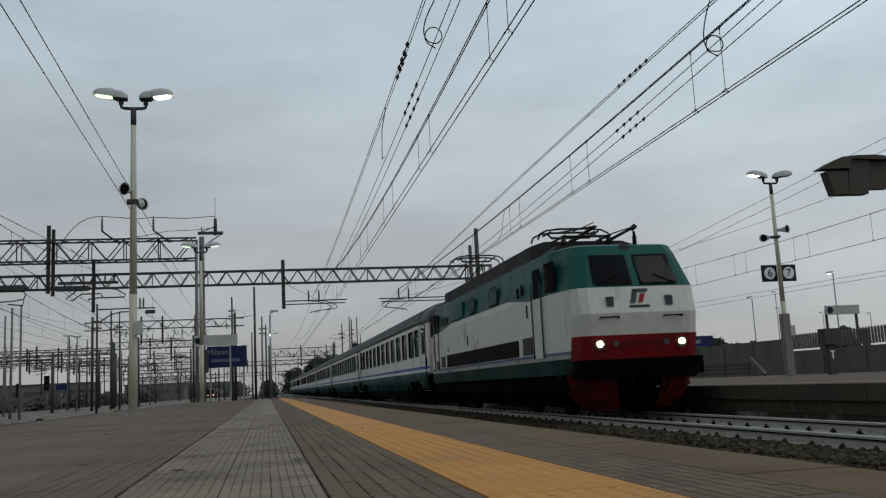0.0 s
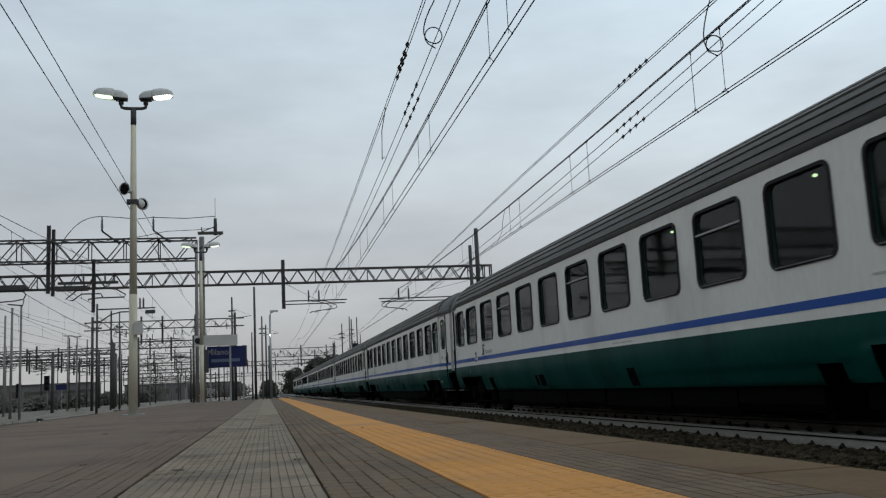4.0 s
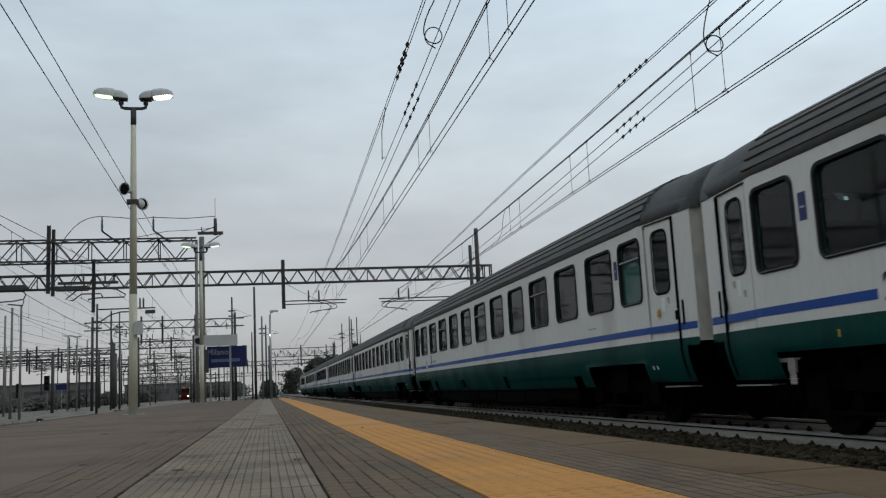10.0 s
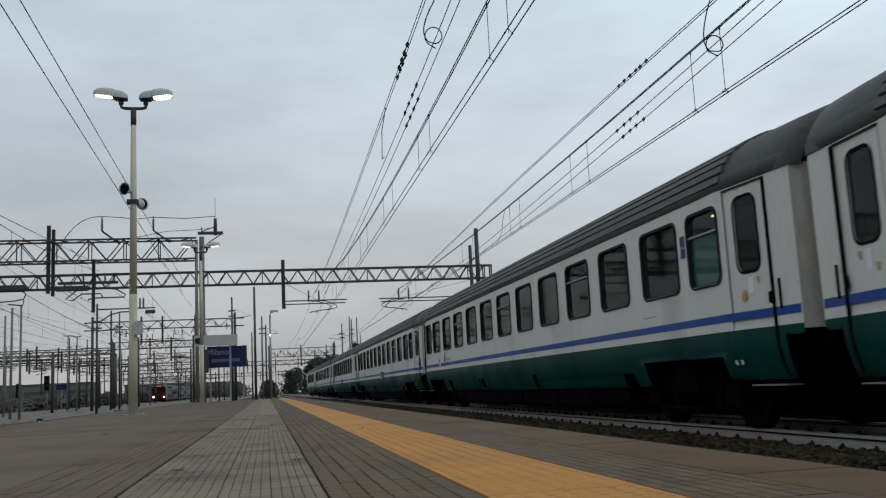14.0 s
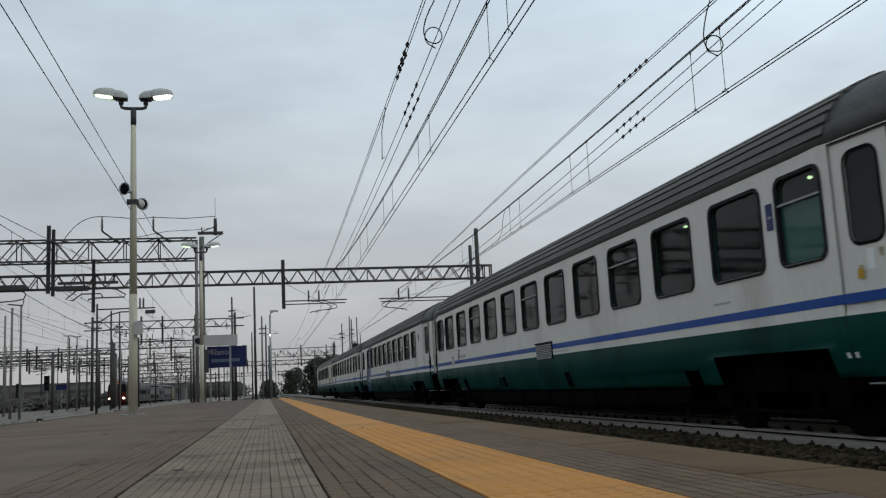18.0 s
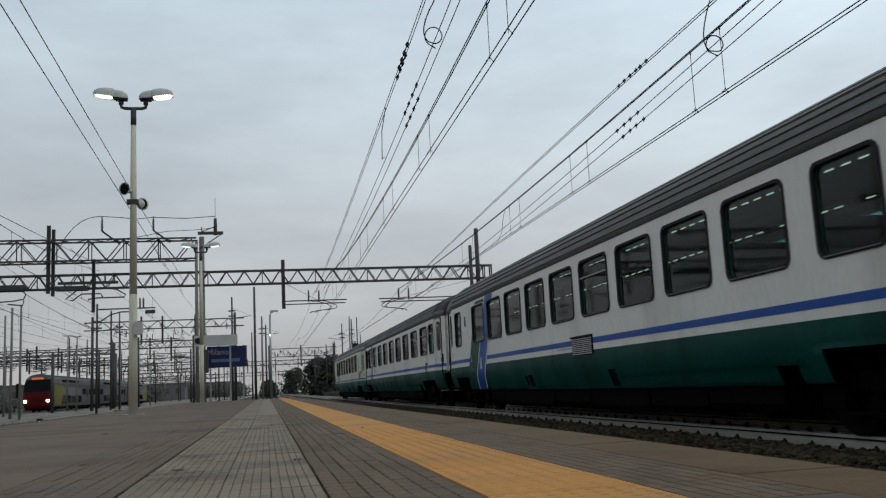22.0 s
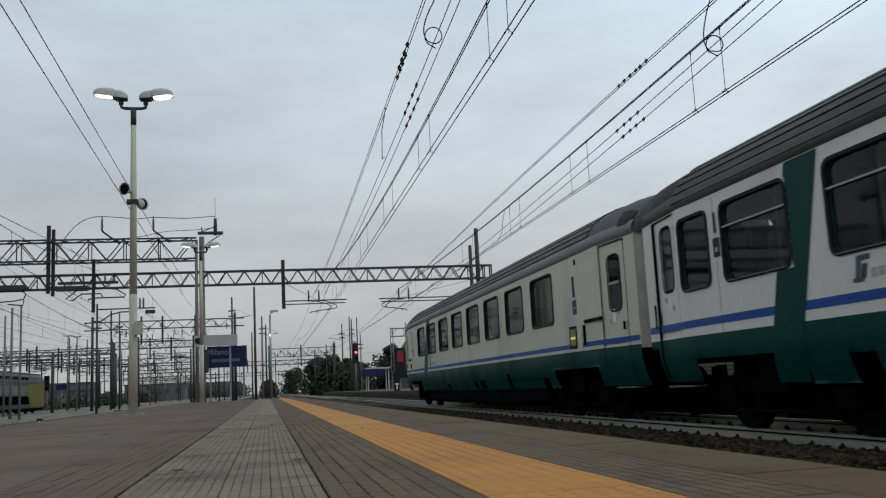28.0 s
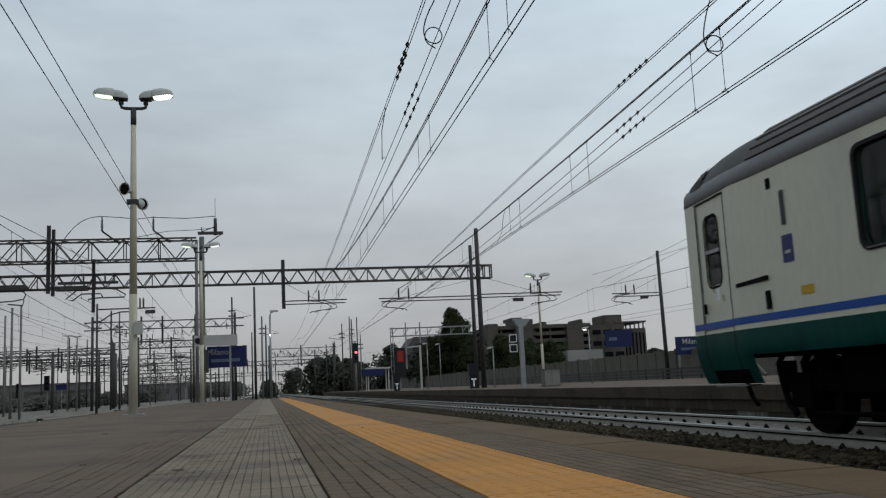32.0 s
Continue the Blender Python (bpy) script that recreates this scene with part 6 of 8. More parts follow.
def sheet(bm, sx, y0, y1, z0, z1, off=0.0, steps=1, low=0.0):
    """A stretch of side wall, off metres proud; low draws in its lower edge."""
    ys = sorted(set([y0 + (y1 - y0) * i / steps for i in range(steps + 1)] + [k for k in (1.75, LC - 1.75) if y0 < k < y1]))
    rows = [[(sx * (hw(y) + off - low), y, z0), (sx * (hw(y) + off), y, z1)] for y in ys]
    sweep(bm, rows, smooth=False)


def ring_mesh(w, h, name="window_frame", width=0.034, r=0.14):
    bm = bmesh.new()
    o, i = rounded(-w / 2 - width, w / 2 + width, -h / 2 - width, h / 2 + width, r), rounded(-w / 2 + 0.01, w / 2 - 0.01, -h / 2 + 0.01, h / 2 - 0.01, r - width * 0.6)
    rows = [[(-0.002, *p) for p in o + o[:1]], [(-0.016, *p) for p in o + o[:1]], [(-0.016, *p) for p in i + i[:1]], [(0.04, *p) for p in i + i[:1]]]
    sweep(bm, rows, smooth=False)
    return mesh_of(name, bm, M["winframe"])


def pane_mesh(w, h, r=0.12):
    bm = bmesh.new()
    p = rounded(-w / 2 - 0.01, w / 2 + 0.01, -h / 2 - 0.01, h / 2 + 0.01, r)
    bm.faces.new([bm.verts.new((0.035, *q)) for q in p])
    return mesh_of("pane", bm, M["glass"])


def open_bar(w):
    bm = bmesh.new()
    box(bm, -0.008, 0.03, -w / 2, w / 2, -0.013, 0.013)
    return mesh_of("sash_bar", bm, M["alu"])


def sill_mesh(w, h):
    bm = bmesh.new()
    beam(bm, (-0.020, -w / 2 + 0.08, -h / 2 - 0.008), (-0.020, w / 2 - 0.08, -h / 2 - 0.008), 0.02, 0.011)
    return mesh_of("sill", bm, M["cantrail"])


WIN_MESH = {}


def add_window(co, yc, w, z0=WZ0, z1=WZ1, bar_at=0.0, frosted=False):
    h = z1 - z0
    key = (round(w, 2), round(h, 2))
    if key not in WIN_MESH:
        WIN_MESH[key] = (ring_mesh(w, h), pane_mesh(w, h), open_bar(w), sill_mesh(w, h))
    fr, pa, ba, si = WIN_MESH[key]
    win = piece("window", fr, co, pose(-hw(yc), yc, (z0 + z1) / 2, 0, 0, 0))
    pn = piece("pane", pa, win)
    pn.visible_shadow = False
    piece("sill", si, win)
    if frosted:
        if "frosted" not in WIN_MESH:
            bm = bmesh.new()
            bm.faces.new([bm.verts.new((0.05, *q)) for q in rounded(-w / 2, w / 2, -h / 2, h / 2 - 0.30, 0.10)])
            WIN_MESH["frosted"] = mesh_of("frosted_pane", bm, M["frosted"])
        piece("frosted_pane", WIN_MESH["frosted"], win)
    if bar_at:
        piece("sash_bar", ba, win, pose(0, 0, h / 2 - bar_at))
    return win


def bogie(co, yc, ends=True):
    bm = bmesh.new()
    for s in (-1, 1):
        beam(bm, (s * 1.0, yc - 1.75, 0.62), (s * 1.0, yc + 1.75, 0.62), 0.14, 0.22)
        box(bm, s * 0.93 - 0.07, s * 0.93 + 0.25 * s, yc - 0.35, yc + 0.35, 0.5, 0.95)
        for e in (-1.28, 1.28):
            box(bm, s * 1.0 - 0.12, s * 1.0 + 0.12, yc + e - 0.2, yc + e + 0.2, 0.32, 0.66)
            bar(bm, (s * 1.0, yc + e - 0.38, 0.5), (s * 1.0, yc + e - 0.38, 0.88), 0.09, 8)
            bar(bm, (s * 1.0, yc + e + 0.38, 0.5), (s * 1.0, yc + e + 0.38, 0.88), 0.09, 8)
    beam(bm, (-1.0, yc, 0.62), (1.0, yc, 0.62), 0.5, 0.25)
    # centre blocks added to stop light coming through from the far side
    box(bm, -0.62, 0.62, yc - 0.72, yc + 0.72, 0.14, 0.92)
    if ends:
        for q in (-1.92, 1.92):
            box(bm, -0.62, 0.62, yc + q - 0.07, yc + q + 0.07, 0.14, 0.92)
    for s in (-1, 1):
        for e in (-0.72, 0.72):
            beam(bm, (s * 0.98, yc + e, 0.2), (s * 0.98, yc + e * 0.9, 0.6), 0.10, 0.16)
        bar(bm, (s * 1.08, yc - 1.1, 0.26), (s * 1.08, yc + 1.1, 0.26), 0.03, 6)
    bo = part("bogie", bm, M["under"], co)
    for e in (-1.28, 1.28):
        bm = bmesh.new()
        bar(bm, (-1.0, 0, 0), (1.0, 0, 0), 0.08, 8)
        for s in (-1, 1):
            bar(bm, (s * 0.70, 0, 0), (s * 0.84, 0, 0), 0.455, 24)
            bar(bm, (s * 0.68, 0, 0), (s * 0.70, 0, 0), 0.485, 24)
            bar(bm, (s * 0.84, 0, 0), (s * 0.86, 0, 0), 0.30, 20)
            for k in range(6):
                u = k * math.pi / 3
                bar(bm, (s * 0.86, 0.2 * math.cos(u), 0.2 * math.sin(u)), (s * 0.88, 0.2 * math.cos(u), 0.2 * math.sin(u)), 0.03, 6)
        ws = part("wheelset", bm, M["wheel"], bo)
        ws.matrix_basis = pose(0, yc + e, 0.455)
    return bo


def coach(name, label, wide, narrow, doors=(1.1, LC - 1.1), body="white", blind_bars=(), lit=False, dark_roof=False, dome=False, wz=(WZ0, WZ1), band=(1.42, 1.525), rib_from=1.6, dwin=(0.06, 2.02, 2.99), outer=0.42, posts=True):
    """wide, narrow: (start, width) of the windows."""
    co = thing(name, label, "railway coach", group="coaches of the express train")
    wins = sorted([(a, w) for a, w in wide] + [(a, w) for a, w in narrow])
    bm = bmesh.new()
    z0, z1 = 1.30, 3.17
    dl = [(d - outer - 0.04, d + 0.52) if d < LC / 2 else (d - 0.52, d + outer + 0.04) for d in doors]
    for sx in (-1, 1):
        cur = 0.2
        marks = [(a, a + w, "w") for a, w in wins] + [(a, b, "d") for a, b in dl]
        marks.sort()
        for i, (a, b, k) in enumerate(marks):
            if k == "d":
                sheet(bm, sx, cur, a, z0, z1, steps=2)
                pierced(bm, sx, a, b, z0, z1, a + 0.03, b - 0.03, z0 + 0.01, z1 - 0.03, 0.06)
                cur = b
            else:
                nxt = marks[i + 1][0] if i + 1 < len(marks) else LC - 0.2
                end = b + min(0.2, (nxt - b) / 2)
                beg = max(cur, a - 0.2)
                if beg > cur + 0.01:
                    sheet(bm, sx, cur, beg, z0, z1, steps=3)
                pierced(bm, sx, beg, end, z0, z1, a, b, wz[0], wz[1])
                cur = end
        sheet(bm, sx, cur, LC - 0.2, z0, z1, steps=3)
    bmesh.ops.remove_doubles(bm, verts=bm.verts, dist=0.0015)
    part("body", bm, M[body], co)
    for y, o in ((0.2, -1), (LC - 0.2, 1)):
        w = hw(y)
        rows = [[(x, y + o * (0.11 * (1 - (x / w) ** 4)), z) for x in (-w, -w * 0.97, -w * 0.9, -w * 0.8, -w * 0.6, 0, w * 0.6, w * 0.8, w * 0.9, w * 0.97, w)] for z in (1.24, 1.6, 2.4, 3.19)]
        bm = bmesh.new()
        sweep(bm, rows)
        part("end_wall", bm, M["grimy"], co, "grimy stained white coach end")
    # lower panels, cut away over the bogies
    bm = bmesh.new()
    for sx in (-1, 1):
        cutz, lowd = (0.62, 0.62) if dome else (1.18, 0.66)
        for a, b, low in ((0.2, 0.55, cutz), (0.55, 1.95, lowd), (1.95, 4.55, 0.98), (4.55, 5.1, 0.6), (5.1, 5.55, 0.82), (5.55, LC - 5.80, 0.58), (LC - 5.80, LC - 5.36, 0.92), (LC - 5.36, LC - 4.55, 0.6), (LC - 4.55, LC - 1.95, 0.98), (LC - 1.95, LC - 0.55, lowd), (LC - 0.55, LC - 0.2, 0.62 if dome else 1.18)):
            zs = [z for z in (1.30, 1.22, 1.14, 1.06, 0.98, 0.90, 0.82, 0.74, 0.66) if z > low + 0.02] + [low]
            ys = sorted(set([a, (a + b) / 2, b] + [k for k in (1.75, LC - 1.75) if a < k < b]))
            sweep(bm, [[(sx * (hw(y) - tuck(z)), y, z) for z in zs] for y in ys])
            sheet(bm, sx, a, b, low, low + 0.001, off=-tuck(low), low=0.25)
    bmesh.ops.remove_doubles(bm, verts=bm.verts, dist=0.0015)
    part("lower_panel", bm, M["green"], co, "dark green lower side panel")
    bm = bmesh.new()
    for sx in (-1, 1):
        sheet(bm, sx, 0.22, LC - 0.22, band[0], band[1], off=0.004, steps=60)
    part("blue_stripe", bm, M["tblue"], co)
    # roof
    prof = [(1.40, 3.165), (1.385, 3.30), (1.32, 3.46), (1.18, 3.65), (0.96, 3.81), (0.66, 3.94), (0.34, 4.02), (0, 4.05)]
    prof = [(-x, z) for x, z in prof] + [(x, z) for x, z in prof[-2::-1]]
    st = []
    ends = ((0.13, 0.86, 0.0), (0.14, 0.885, 0.42), (0.19, 0.90, 0.63), (0.31, 0.915, 0.78), (0.5, 0.93, 0.89), (0.8, 0.947, 0.96), (1.3, 0.974, 1.0), (1.75, 1.0, 1.0))
    if not dome:
        ends = ((0.10, 0.82, 0.45), (0.13, 0.89, 0.88), (0.24, 0.92, 0.975), (0.8, 0.948, 1.0), (1.3, 0.977, 1.005), (1.9, 1.0, 1.0))
    for y, kx, kz in ends + ((6, 1, 1), (13, 1, 1), (20, 1, 1)) + tuple((LC - a, b, c) for a, b, c in ends[::-1]):
        st.append([(x * kx * 1.004, y, 3.165 + (z - 3.165) * kz) for x, z in prof])
    bm = bmesh.new()
    sweep(bm, st)
    rf = part("roof", bm, M["roofdark" if dark_roof else "roofgrey"], co)
    bm = bmesh.new()
    for sx in (-1, 1):
        rows = []
        for y in np.linspace(0.22, LC - 0.22, 40):
            w = hw(y)
            rows.append([(sx * (w - 0.015), y, 3.15), (sx * (w + 0.014), y, 3.17), (sx * (w + 0.002), y, 3.32), (sx * (w - 0.05), y, 3.40)])
        sweep(bm, rows)
    part("cantrail", bm, M["cantrail" if dome else "roofgrey"], co)
    half = [p for p in prof if p[0] <= 0]
    leng = [math.dist(p, q) for p, q in zip(half, half[1:])]
    d, high = 0.14 if not dome else 0.30, 0.026 if dark_roof else 0.034
    while d < sum(leng):
        k, rest = 0, d
        while rest > leng[k]:
            rest -= leng[k]
            k += 1
        f = rest / leng[k]
        px, pz = half[k][0] + f * (half[k + 1][0] - half[k][0]), half[k][1] + f * (half[k + 1][1] - half[k][1])
        tx, tz = (half[k + 1][0] - half[k][0]) / leng[k], (half[k + 1][1] - half[k][1]) / leng[k]
        for sx in (1, -1):
            bm = bmesh.new()
            prism(bm, [(sx * (px + u * tx - v * tz), pz + u * tz + v * tx) for u, v in ((-0.055, -0.015), (-0.048, high), (0.048, high), (0.055, -0.015))], rib_from, LC - rib_from)
            part("roof_rib", bm, M["roofgrey" if dark_roof else "ribgrey"], rf)
        d += 0.155
    # windows
    for a, w in wins:
        add_window(co, a + w / 2, w, wz[0], wz[1], bar_at=0.30 if any(abs(a - q) < 0.3 for q in blind_bars) else 0.0, frosted=a < 2.0)
    bm = bmesh.new()
    for a, w in wins:
        bm.faces.new([bm.verts.new((hw(a) - 0.03, *p)) for p in rounded(a, a + w, wz[0], wz[1], 0.12)])
    fp = part("pane", bm, M["glass"], co)
    fp.visible_shadow = False
    # doors
    for d in doors:
        e = 1 if d < LC / 2 else -1
        for sx in (-1, 1):
            bm = bmesh.new()
            da, db = sorted((d - outer * e, d + 0.48 * e))
            dw, w0, w1 = d + dwin[0] * e, dwin[1], dwin[2]
            pierced(bm, sx, da, db, 1.28, 3.13, dw - 0.235, dw + 0.235, w0, w1, 0.13, 0.02)
            for v in bm.verts:
                v.co.x -= sx * 0.02
            dr = part("door", bm, M[body], co)
            bm = bmesh.new()
            bm.faces.new([bm.verts.new((sx * (hw(p[0]) - 0.034), *p)) for p in rounded(dw - 0.245, dw + 0.245, w0 - 0.01, w1 + 0.01, 0.13)])
            pn = part("pane", bm, M["glass"], dr)
            pn.visible_shadow = False
            bm = bmesh.new()
            o, i = rounded(dw - 0.26, dw + 0.26, w0 - 0.025, w1 + 0.025, 0.15), rounded(dw - 0.225, dw + 0.225, w0 + 0.01, w1 - 0.01, 0.12)
            sweep(bm, [[(sx * (hw(p[0]) - 0.014), *p) for p in q + q[:1]] for q in (o, i)], smooth=False)
            part("window_seal", bm, M["black"], dr)
            if sx < 0:
                bm = bmesh.new()
                zs = (0.68, 0.80, 0.92, 1.04, 1.14, 3.14)
                for q in (da, db):
                    sweep(bm, [[(-(hw(u) + 0.004 - tuck(z)), u, z) for z in zs] for u in ((q - 0.013, q + 0.013) if abs(q - d) < outer + 0.01 else (q - 0.005, q + 0.005))], smooth=False)
                sweep(bm, [[(-(hw(u) + 0.004), u, z) for u in (da, db)] for z in (3.125, 3.145)], smooth=False)
                part("door_seal", bm, M["winframe"], dr)
                if posts:
                    bm = bmesh.new()
                    yh = d - e * (outer - 0.02)
                    pipe(bm, [(-hw(yh) - 0.006 + tuck(z), yh, z) for z in (0.72, 0.85, 0.98, 1.14, 2.0, 3.12)], 0.021, 6)
                    part("handrail", bm, M["black"], dr, "dark grab rail in the door's edge")
                    bm = bmesh.new()
                    yh = d - e * (outer + 0.12)
                    bar(bm, (-hw(yh) - 0.012, yh, 1.50), (-hw(yh) - 0.012, yh, 1.86), 0.016, 6)
                    part("handrail", bm, M["black"], dr)
                bm = bmesh.new()
                for q, zq in ((-0.10, 1.90), (0.20, 1.755)):
                    yq = d + e * q
                    bm.faces.new([bm.verts.new((-hw(yq) + 0.016, yq + 0.05 * k * math.cos(u), zq + 0.062 * k * math.sin(u))) for u, k in ((0, 0.8), (0.8, 1.1), (1.6, 0.7), (2.5, 1.0), (3.3, 0.7), (4.1, 1.1), (5.2, 0.8))])
                part("stain", bm, M["rustmark"], dr, "yellowish stains on the door")
                bm = bmesh.new()
                yq = d + e * 0.05
                bm.faces.new([bm.verts.new((-hw(u) + 0.015, u, z)) for u, z in ((yq - 0.055, 1.74), (yq + 0.055, 1.74), (yq + 0.055, 1.95), (yq - 0.055, 1.95))])
                part("sticker", bm, M["signwhite"], dr, "pale worn sticker")
                bm = bmesh.new()
                box(bm, -hw(d) + 0.10, -hw(d) + 0.3, d - 0.42, d + 0.42, 0.585, 0.603)
                part("step", bm, M["zinc"], dr)
                bm = bmesh.new()
                box(bm, -hw(d) + 0.0, -hw(d) + 0.03, d - 0.36 * e - 0.02, d - 0.36 * e + 0.02, 1.58, 1.72)
                part("door_handle", bm, M["black"], dr)
    # ends: gangway bellows and buffers
    for y, e in ((0.2, -1), (LC - 0.2, 1)):
        bm = bmesh.new()
        for k in range(4):
            yy = y + e * (0.02 + 0.045 * k)
            pts = rounded(-0.62, 0.62, 1.1, 3.25, 0.25)
            o = [(p[0] * (1.05 if k % 2 else 1.0), yy, p[1]) for p in pts]
            sweep(bm, [[(q[0], yy - 0.02, q[2]) for q in o + o[:1]], [(q[0], yy + 0.02, q[2]) for q in o + o[:1]]], smooth=False)
            bm.faces.new([bm.verts.new(q) for q in o])
        part("gangway", bm, M["black"], co)
        for sx in (-0.87, 0.87):
            bm = bmesh.new()
            bar(bm, (sx, y - e * 0.1, 1.06), (sx, y + e * 0.14, 1.06), 0.1, 10)
            bar(bm, (sx, y + e * 0.14, 1.06), (sx, y + e * 0.18, 1.06), 0.22, 14)
            part("buffer", bm, M["under"], co)
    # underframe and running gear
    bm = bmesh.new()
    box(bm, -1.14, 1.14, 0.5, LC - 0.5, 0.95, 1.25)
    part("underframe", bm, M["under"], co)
    # boxes made deep and nearly continuous to keep light out beneath the floor
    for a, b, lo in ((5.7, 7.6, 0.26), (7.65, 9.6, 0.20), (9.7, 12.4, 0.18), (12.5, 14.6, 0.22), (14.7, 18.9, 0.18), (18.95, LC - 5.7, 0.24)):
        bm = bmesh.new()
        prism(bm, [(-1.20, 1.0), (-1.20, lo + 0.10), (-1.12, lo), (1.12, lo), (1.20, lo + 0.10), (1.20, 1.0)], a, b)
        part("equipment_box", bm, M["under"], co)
    for y in (3.75, LC - 3.75) if dome else (3.55, LC - 3.55):
        bogie(co, y, not dome)
    # inside
    bm = bmesh.new()
    box(bm, -1.22, 1.22, 0.5, LC - 0.5, 1.26, 1.31)
    part("cabin_floor", bm, M["seat"], co)
    bm = bmesh.new()
    box(bm, -1.22, 1.22, 0.5, LC - 0.5, 3.22, 3.26)
    part("cabin_ceiling", bm, M["lining"], co)
    bm = bmesh.new()
    for y in np.arange(2.88, LC - 2.6, 1.9 if not lit else 20.3):
        box(bm, -1.3, 0.35, y - 0.03, y + 0.03, 1.31, 3.2)
    if not lit:
        box(bm, 0.32, 0.36, 2.8, LC - 2.8, 1.31, 3.2)
    part("partition", bm, M["lining"], co)
    bm = bmesh.new()
    for y in np.arange(2.88, LC - 4.0, 1.9):
        for o in (0.12, 1.62):
            box(bm, -1.28, 0.3, y + o, y + o + 0.16, 1.5, 2.45)
    part("seat_row", bm, M["seat"], co)
    me_t = None
    if not lit:
        bm = bmesh.new()
        ball(bm, (0, 0, 0), 0.032, 8, 5, 0.6)
        me_l = mesh_of("reading_lamp", bm, M["tube"])
        for a, w in wins:
            if int(a * 7.3) % 5 in (0, 2):
                piece("reading_lamp", me_l, co, pose(-1.16, a + w * 0.20 + 0.35, 2.95))
    if lit:
        for xx, zz in ((-0.42, 0.0), (0.38, -0.27)):
            for q, y in enumerate(np.arange(4.0, LC - 3.0, 0.34)):
                if (q * 7 + int(3 * zz)) % 6 == 0:
                    continue
                if me_t is None:
                    bm = bmesh.new()
                    box(bm, -0.010, 0.010, 0, 0.17, 3.19, 3.205)
                    me_t = mesh_of("ceiling_tube", bm, M["tube_dim"])
                piece("ceiling_tube", me_t, co, pose(xx, y, zz))
    return co


def plate(co, name, m, y0, y1, z0, z1, off=0.006, slant=0.0, label=""):
    """A flat mark on the near side; slant shifts its top along the coach."""
    bm = bmesh.new()
    zs = [z0] + ([0.98] if z0 < 0.98 < z1 else []) + [z1]
    rows = []
    for z in zs:
        s = slant * (z - z0) / (z1 - z0)
        rows.append([(-(hw(y + s) + off - tuck(z)), y + s, z) for y in np.linspace(y0, y1, 5)])
    sweep(bm, rows, smooth=False)
    return part(name, bm, m, co, label)


def skirt_hole(co, y0, y1, z0, z1, name="skirt_opening"):
    """A near-black sheet on the drawn-in lower side, for the shade in an opening."""
    bm = bmesh.new()
    zs = [z0 + (z1 - z0) * k / 4 for k in range(5)]
    sweep(bm, [[(-(hw(y) - tuck(z) + 0.004), y, z) for z in zs] for y in (y0, y1)], smooth=False)
    return part(name, bm, M["under"], co)


def band(co, name, m, y0, y1, z0, z1, slant, wins, off=0.006, wz=(WZ0, WZ1)):
    """A slanted painted band that leaves the windows free."""
    bm = bmesh.new()
    nz, ny = 64, 24
    for i in range(nz):
        za, zb = z0 + (z1 - z0) * i / nz, z0 + (z1 - z0) * (i + 1) / nz
        for j in range(ny):
            zm = (za + zb) / 2
            ym = y0 + (y1 - y0) * (j + 0.5) / ny + slant * (zm - z0) / (z1 - z0)
            if wz[0] - 0.035 < zm < wz[1] + 0.035 and any(a - 0.035 < ym < a + w + 0.035 for a, w in wins):
                continue
            q = []
            for z, k in ((za, j), (za, j + 1), (zb, j + 1), (zb, j)):
                y = y0 + (y1 - y0) * k / ny + slant * (z - z0) / (z1 - z0)
                q.append(bm.verts.new((-(hw(y) + off - tuck(z)), y, z)))
            bm.faces.new(q)
    bmesh.ops.remove_doubles(bm, verts=bm.verts, dist=0.0005)
    return part(name, bm, m, co)


def grille(co, y0, y1, z0, z1):
    """A dark hooded frame with four columns of pale slats."""
    bm = bmesh.new()
    box(bm, -1.430, -1.405, y0, y1, z0, z1)
    g = part("vent_grille", bm, M["black"], co, "dark ventilation grille with pale slats")
    bm = bmesh.new()
    beam(bm, (-1.435, y0 - 0.01, z1), (-1.435, y1 + 0.01, z1), 0.05, 0.03)
    part("hood", bm, M["winframe"], g)
    w, h = (y1 - y0 - 0.04) / 4, (z1 - z0 - 0.03) / 9
    bm = bmesh.new()
    beam(bm, (-1.434, w * 0.05, h * 0.5), (-1.434, w * 0.95, h * 0.5), 0.012, h * 0.52)
    me = mesh_of("slat", bm, M["signgrey"])
    for i in range(9):
        for j in range(4):
            piece("slat", me, g, pose(0, y0 + 0.02 + w * j, z0 + 0.005 + h * i))
    return g


def emblem(co, y, z, h=0.27, red=True):
    """The operator's mark as plain slanted shapes, with a bar for the lettering."""
    g = h / 0.27
    plate(co, "emblem", M["emblemblue"], y - 0.03 * g, y + 0.05 * g, z, z + h, slant=-0.06 * g)
    plate(co, "emblem", M["darkgrey" if red else "emblemblue"], y - 0.13 * g, y - 0.05 * g, z + 0.03 * g, z + h * 0.66, slant=-0.04 * g)
    plate(co, "emblem", M["emblemblue"], y - 0.22 * g, y - 0.02 * g, z + h - 0.055 * g, z + h)
    plate(co, "emblem", M["emblemblue"], y - 0.10 * g, y + 0.08 * g, z, z + 0.045 * g)
    for k in range(7):
        plate(co, "lettering_bar", M["signgrey"], y - 0.26 * g - 0.04 - 0.12 * k, y - 0.26 * g + 0.045 - 0.12 * k, z + 0.03, z + 0.12)


def number(co, text, y, z, size, m, bold=0.006):
    return writing("class_number", text, size, m, co, (-hw(y) - 0.011, y, z), 90, 0, -90, bold)


std_wide = [(3.0 + 1.872 * k, 1.26) for k in range(11)]
std_narrow = [(1.76, 0.86), (LC - 2.62, 0.86)]
STD = "white and dark green express coach with a blue stripe"
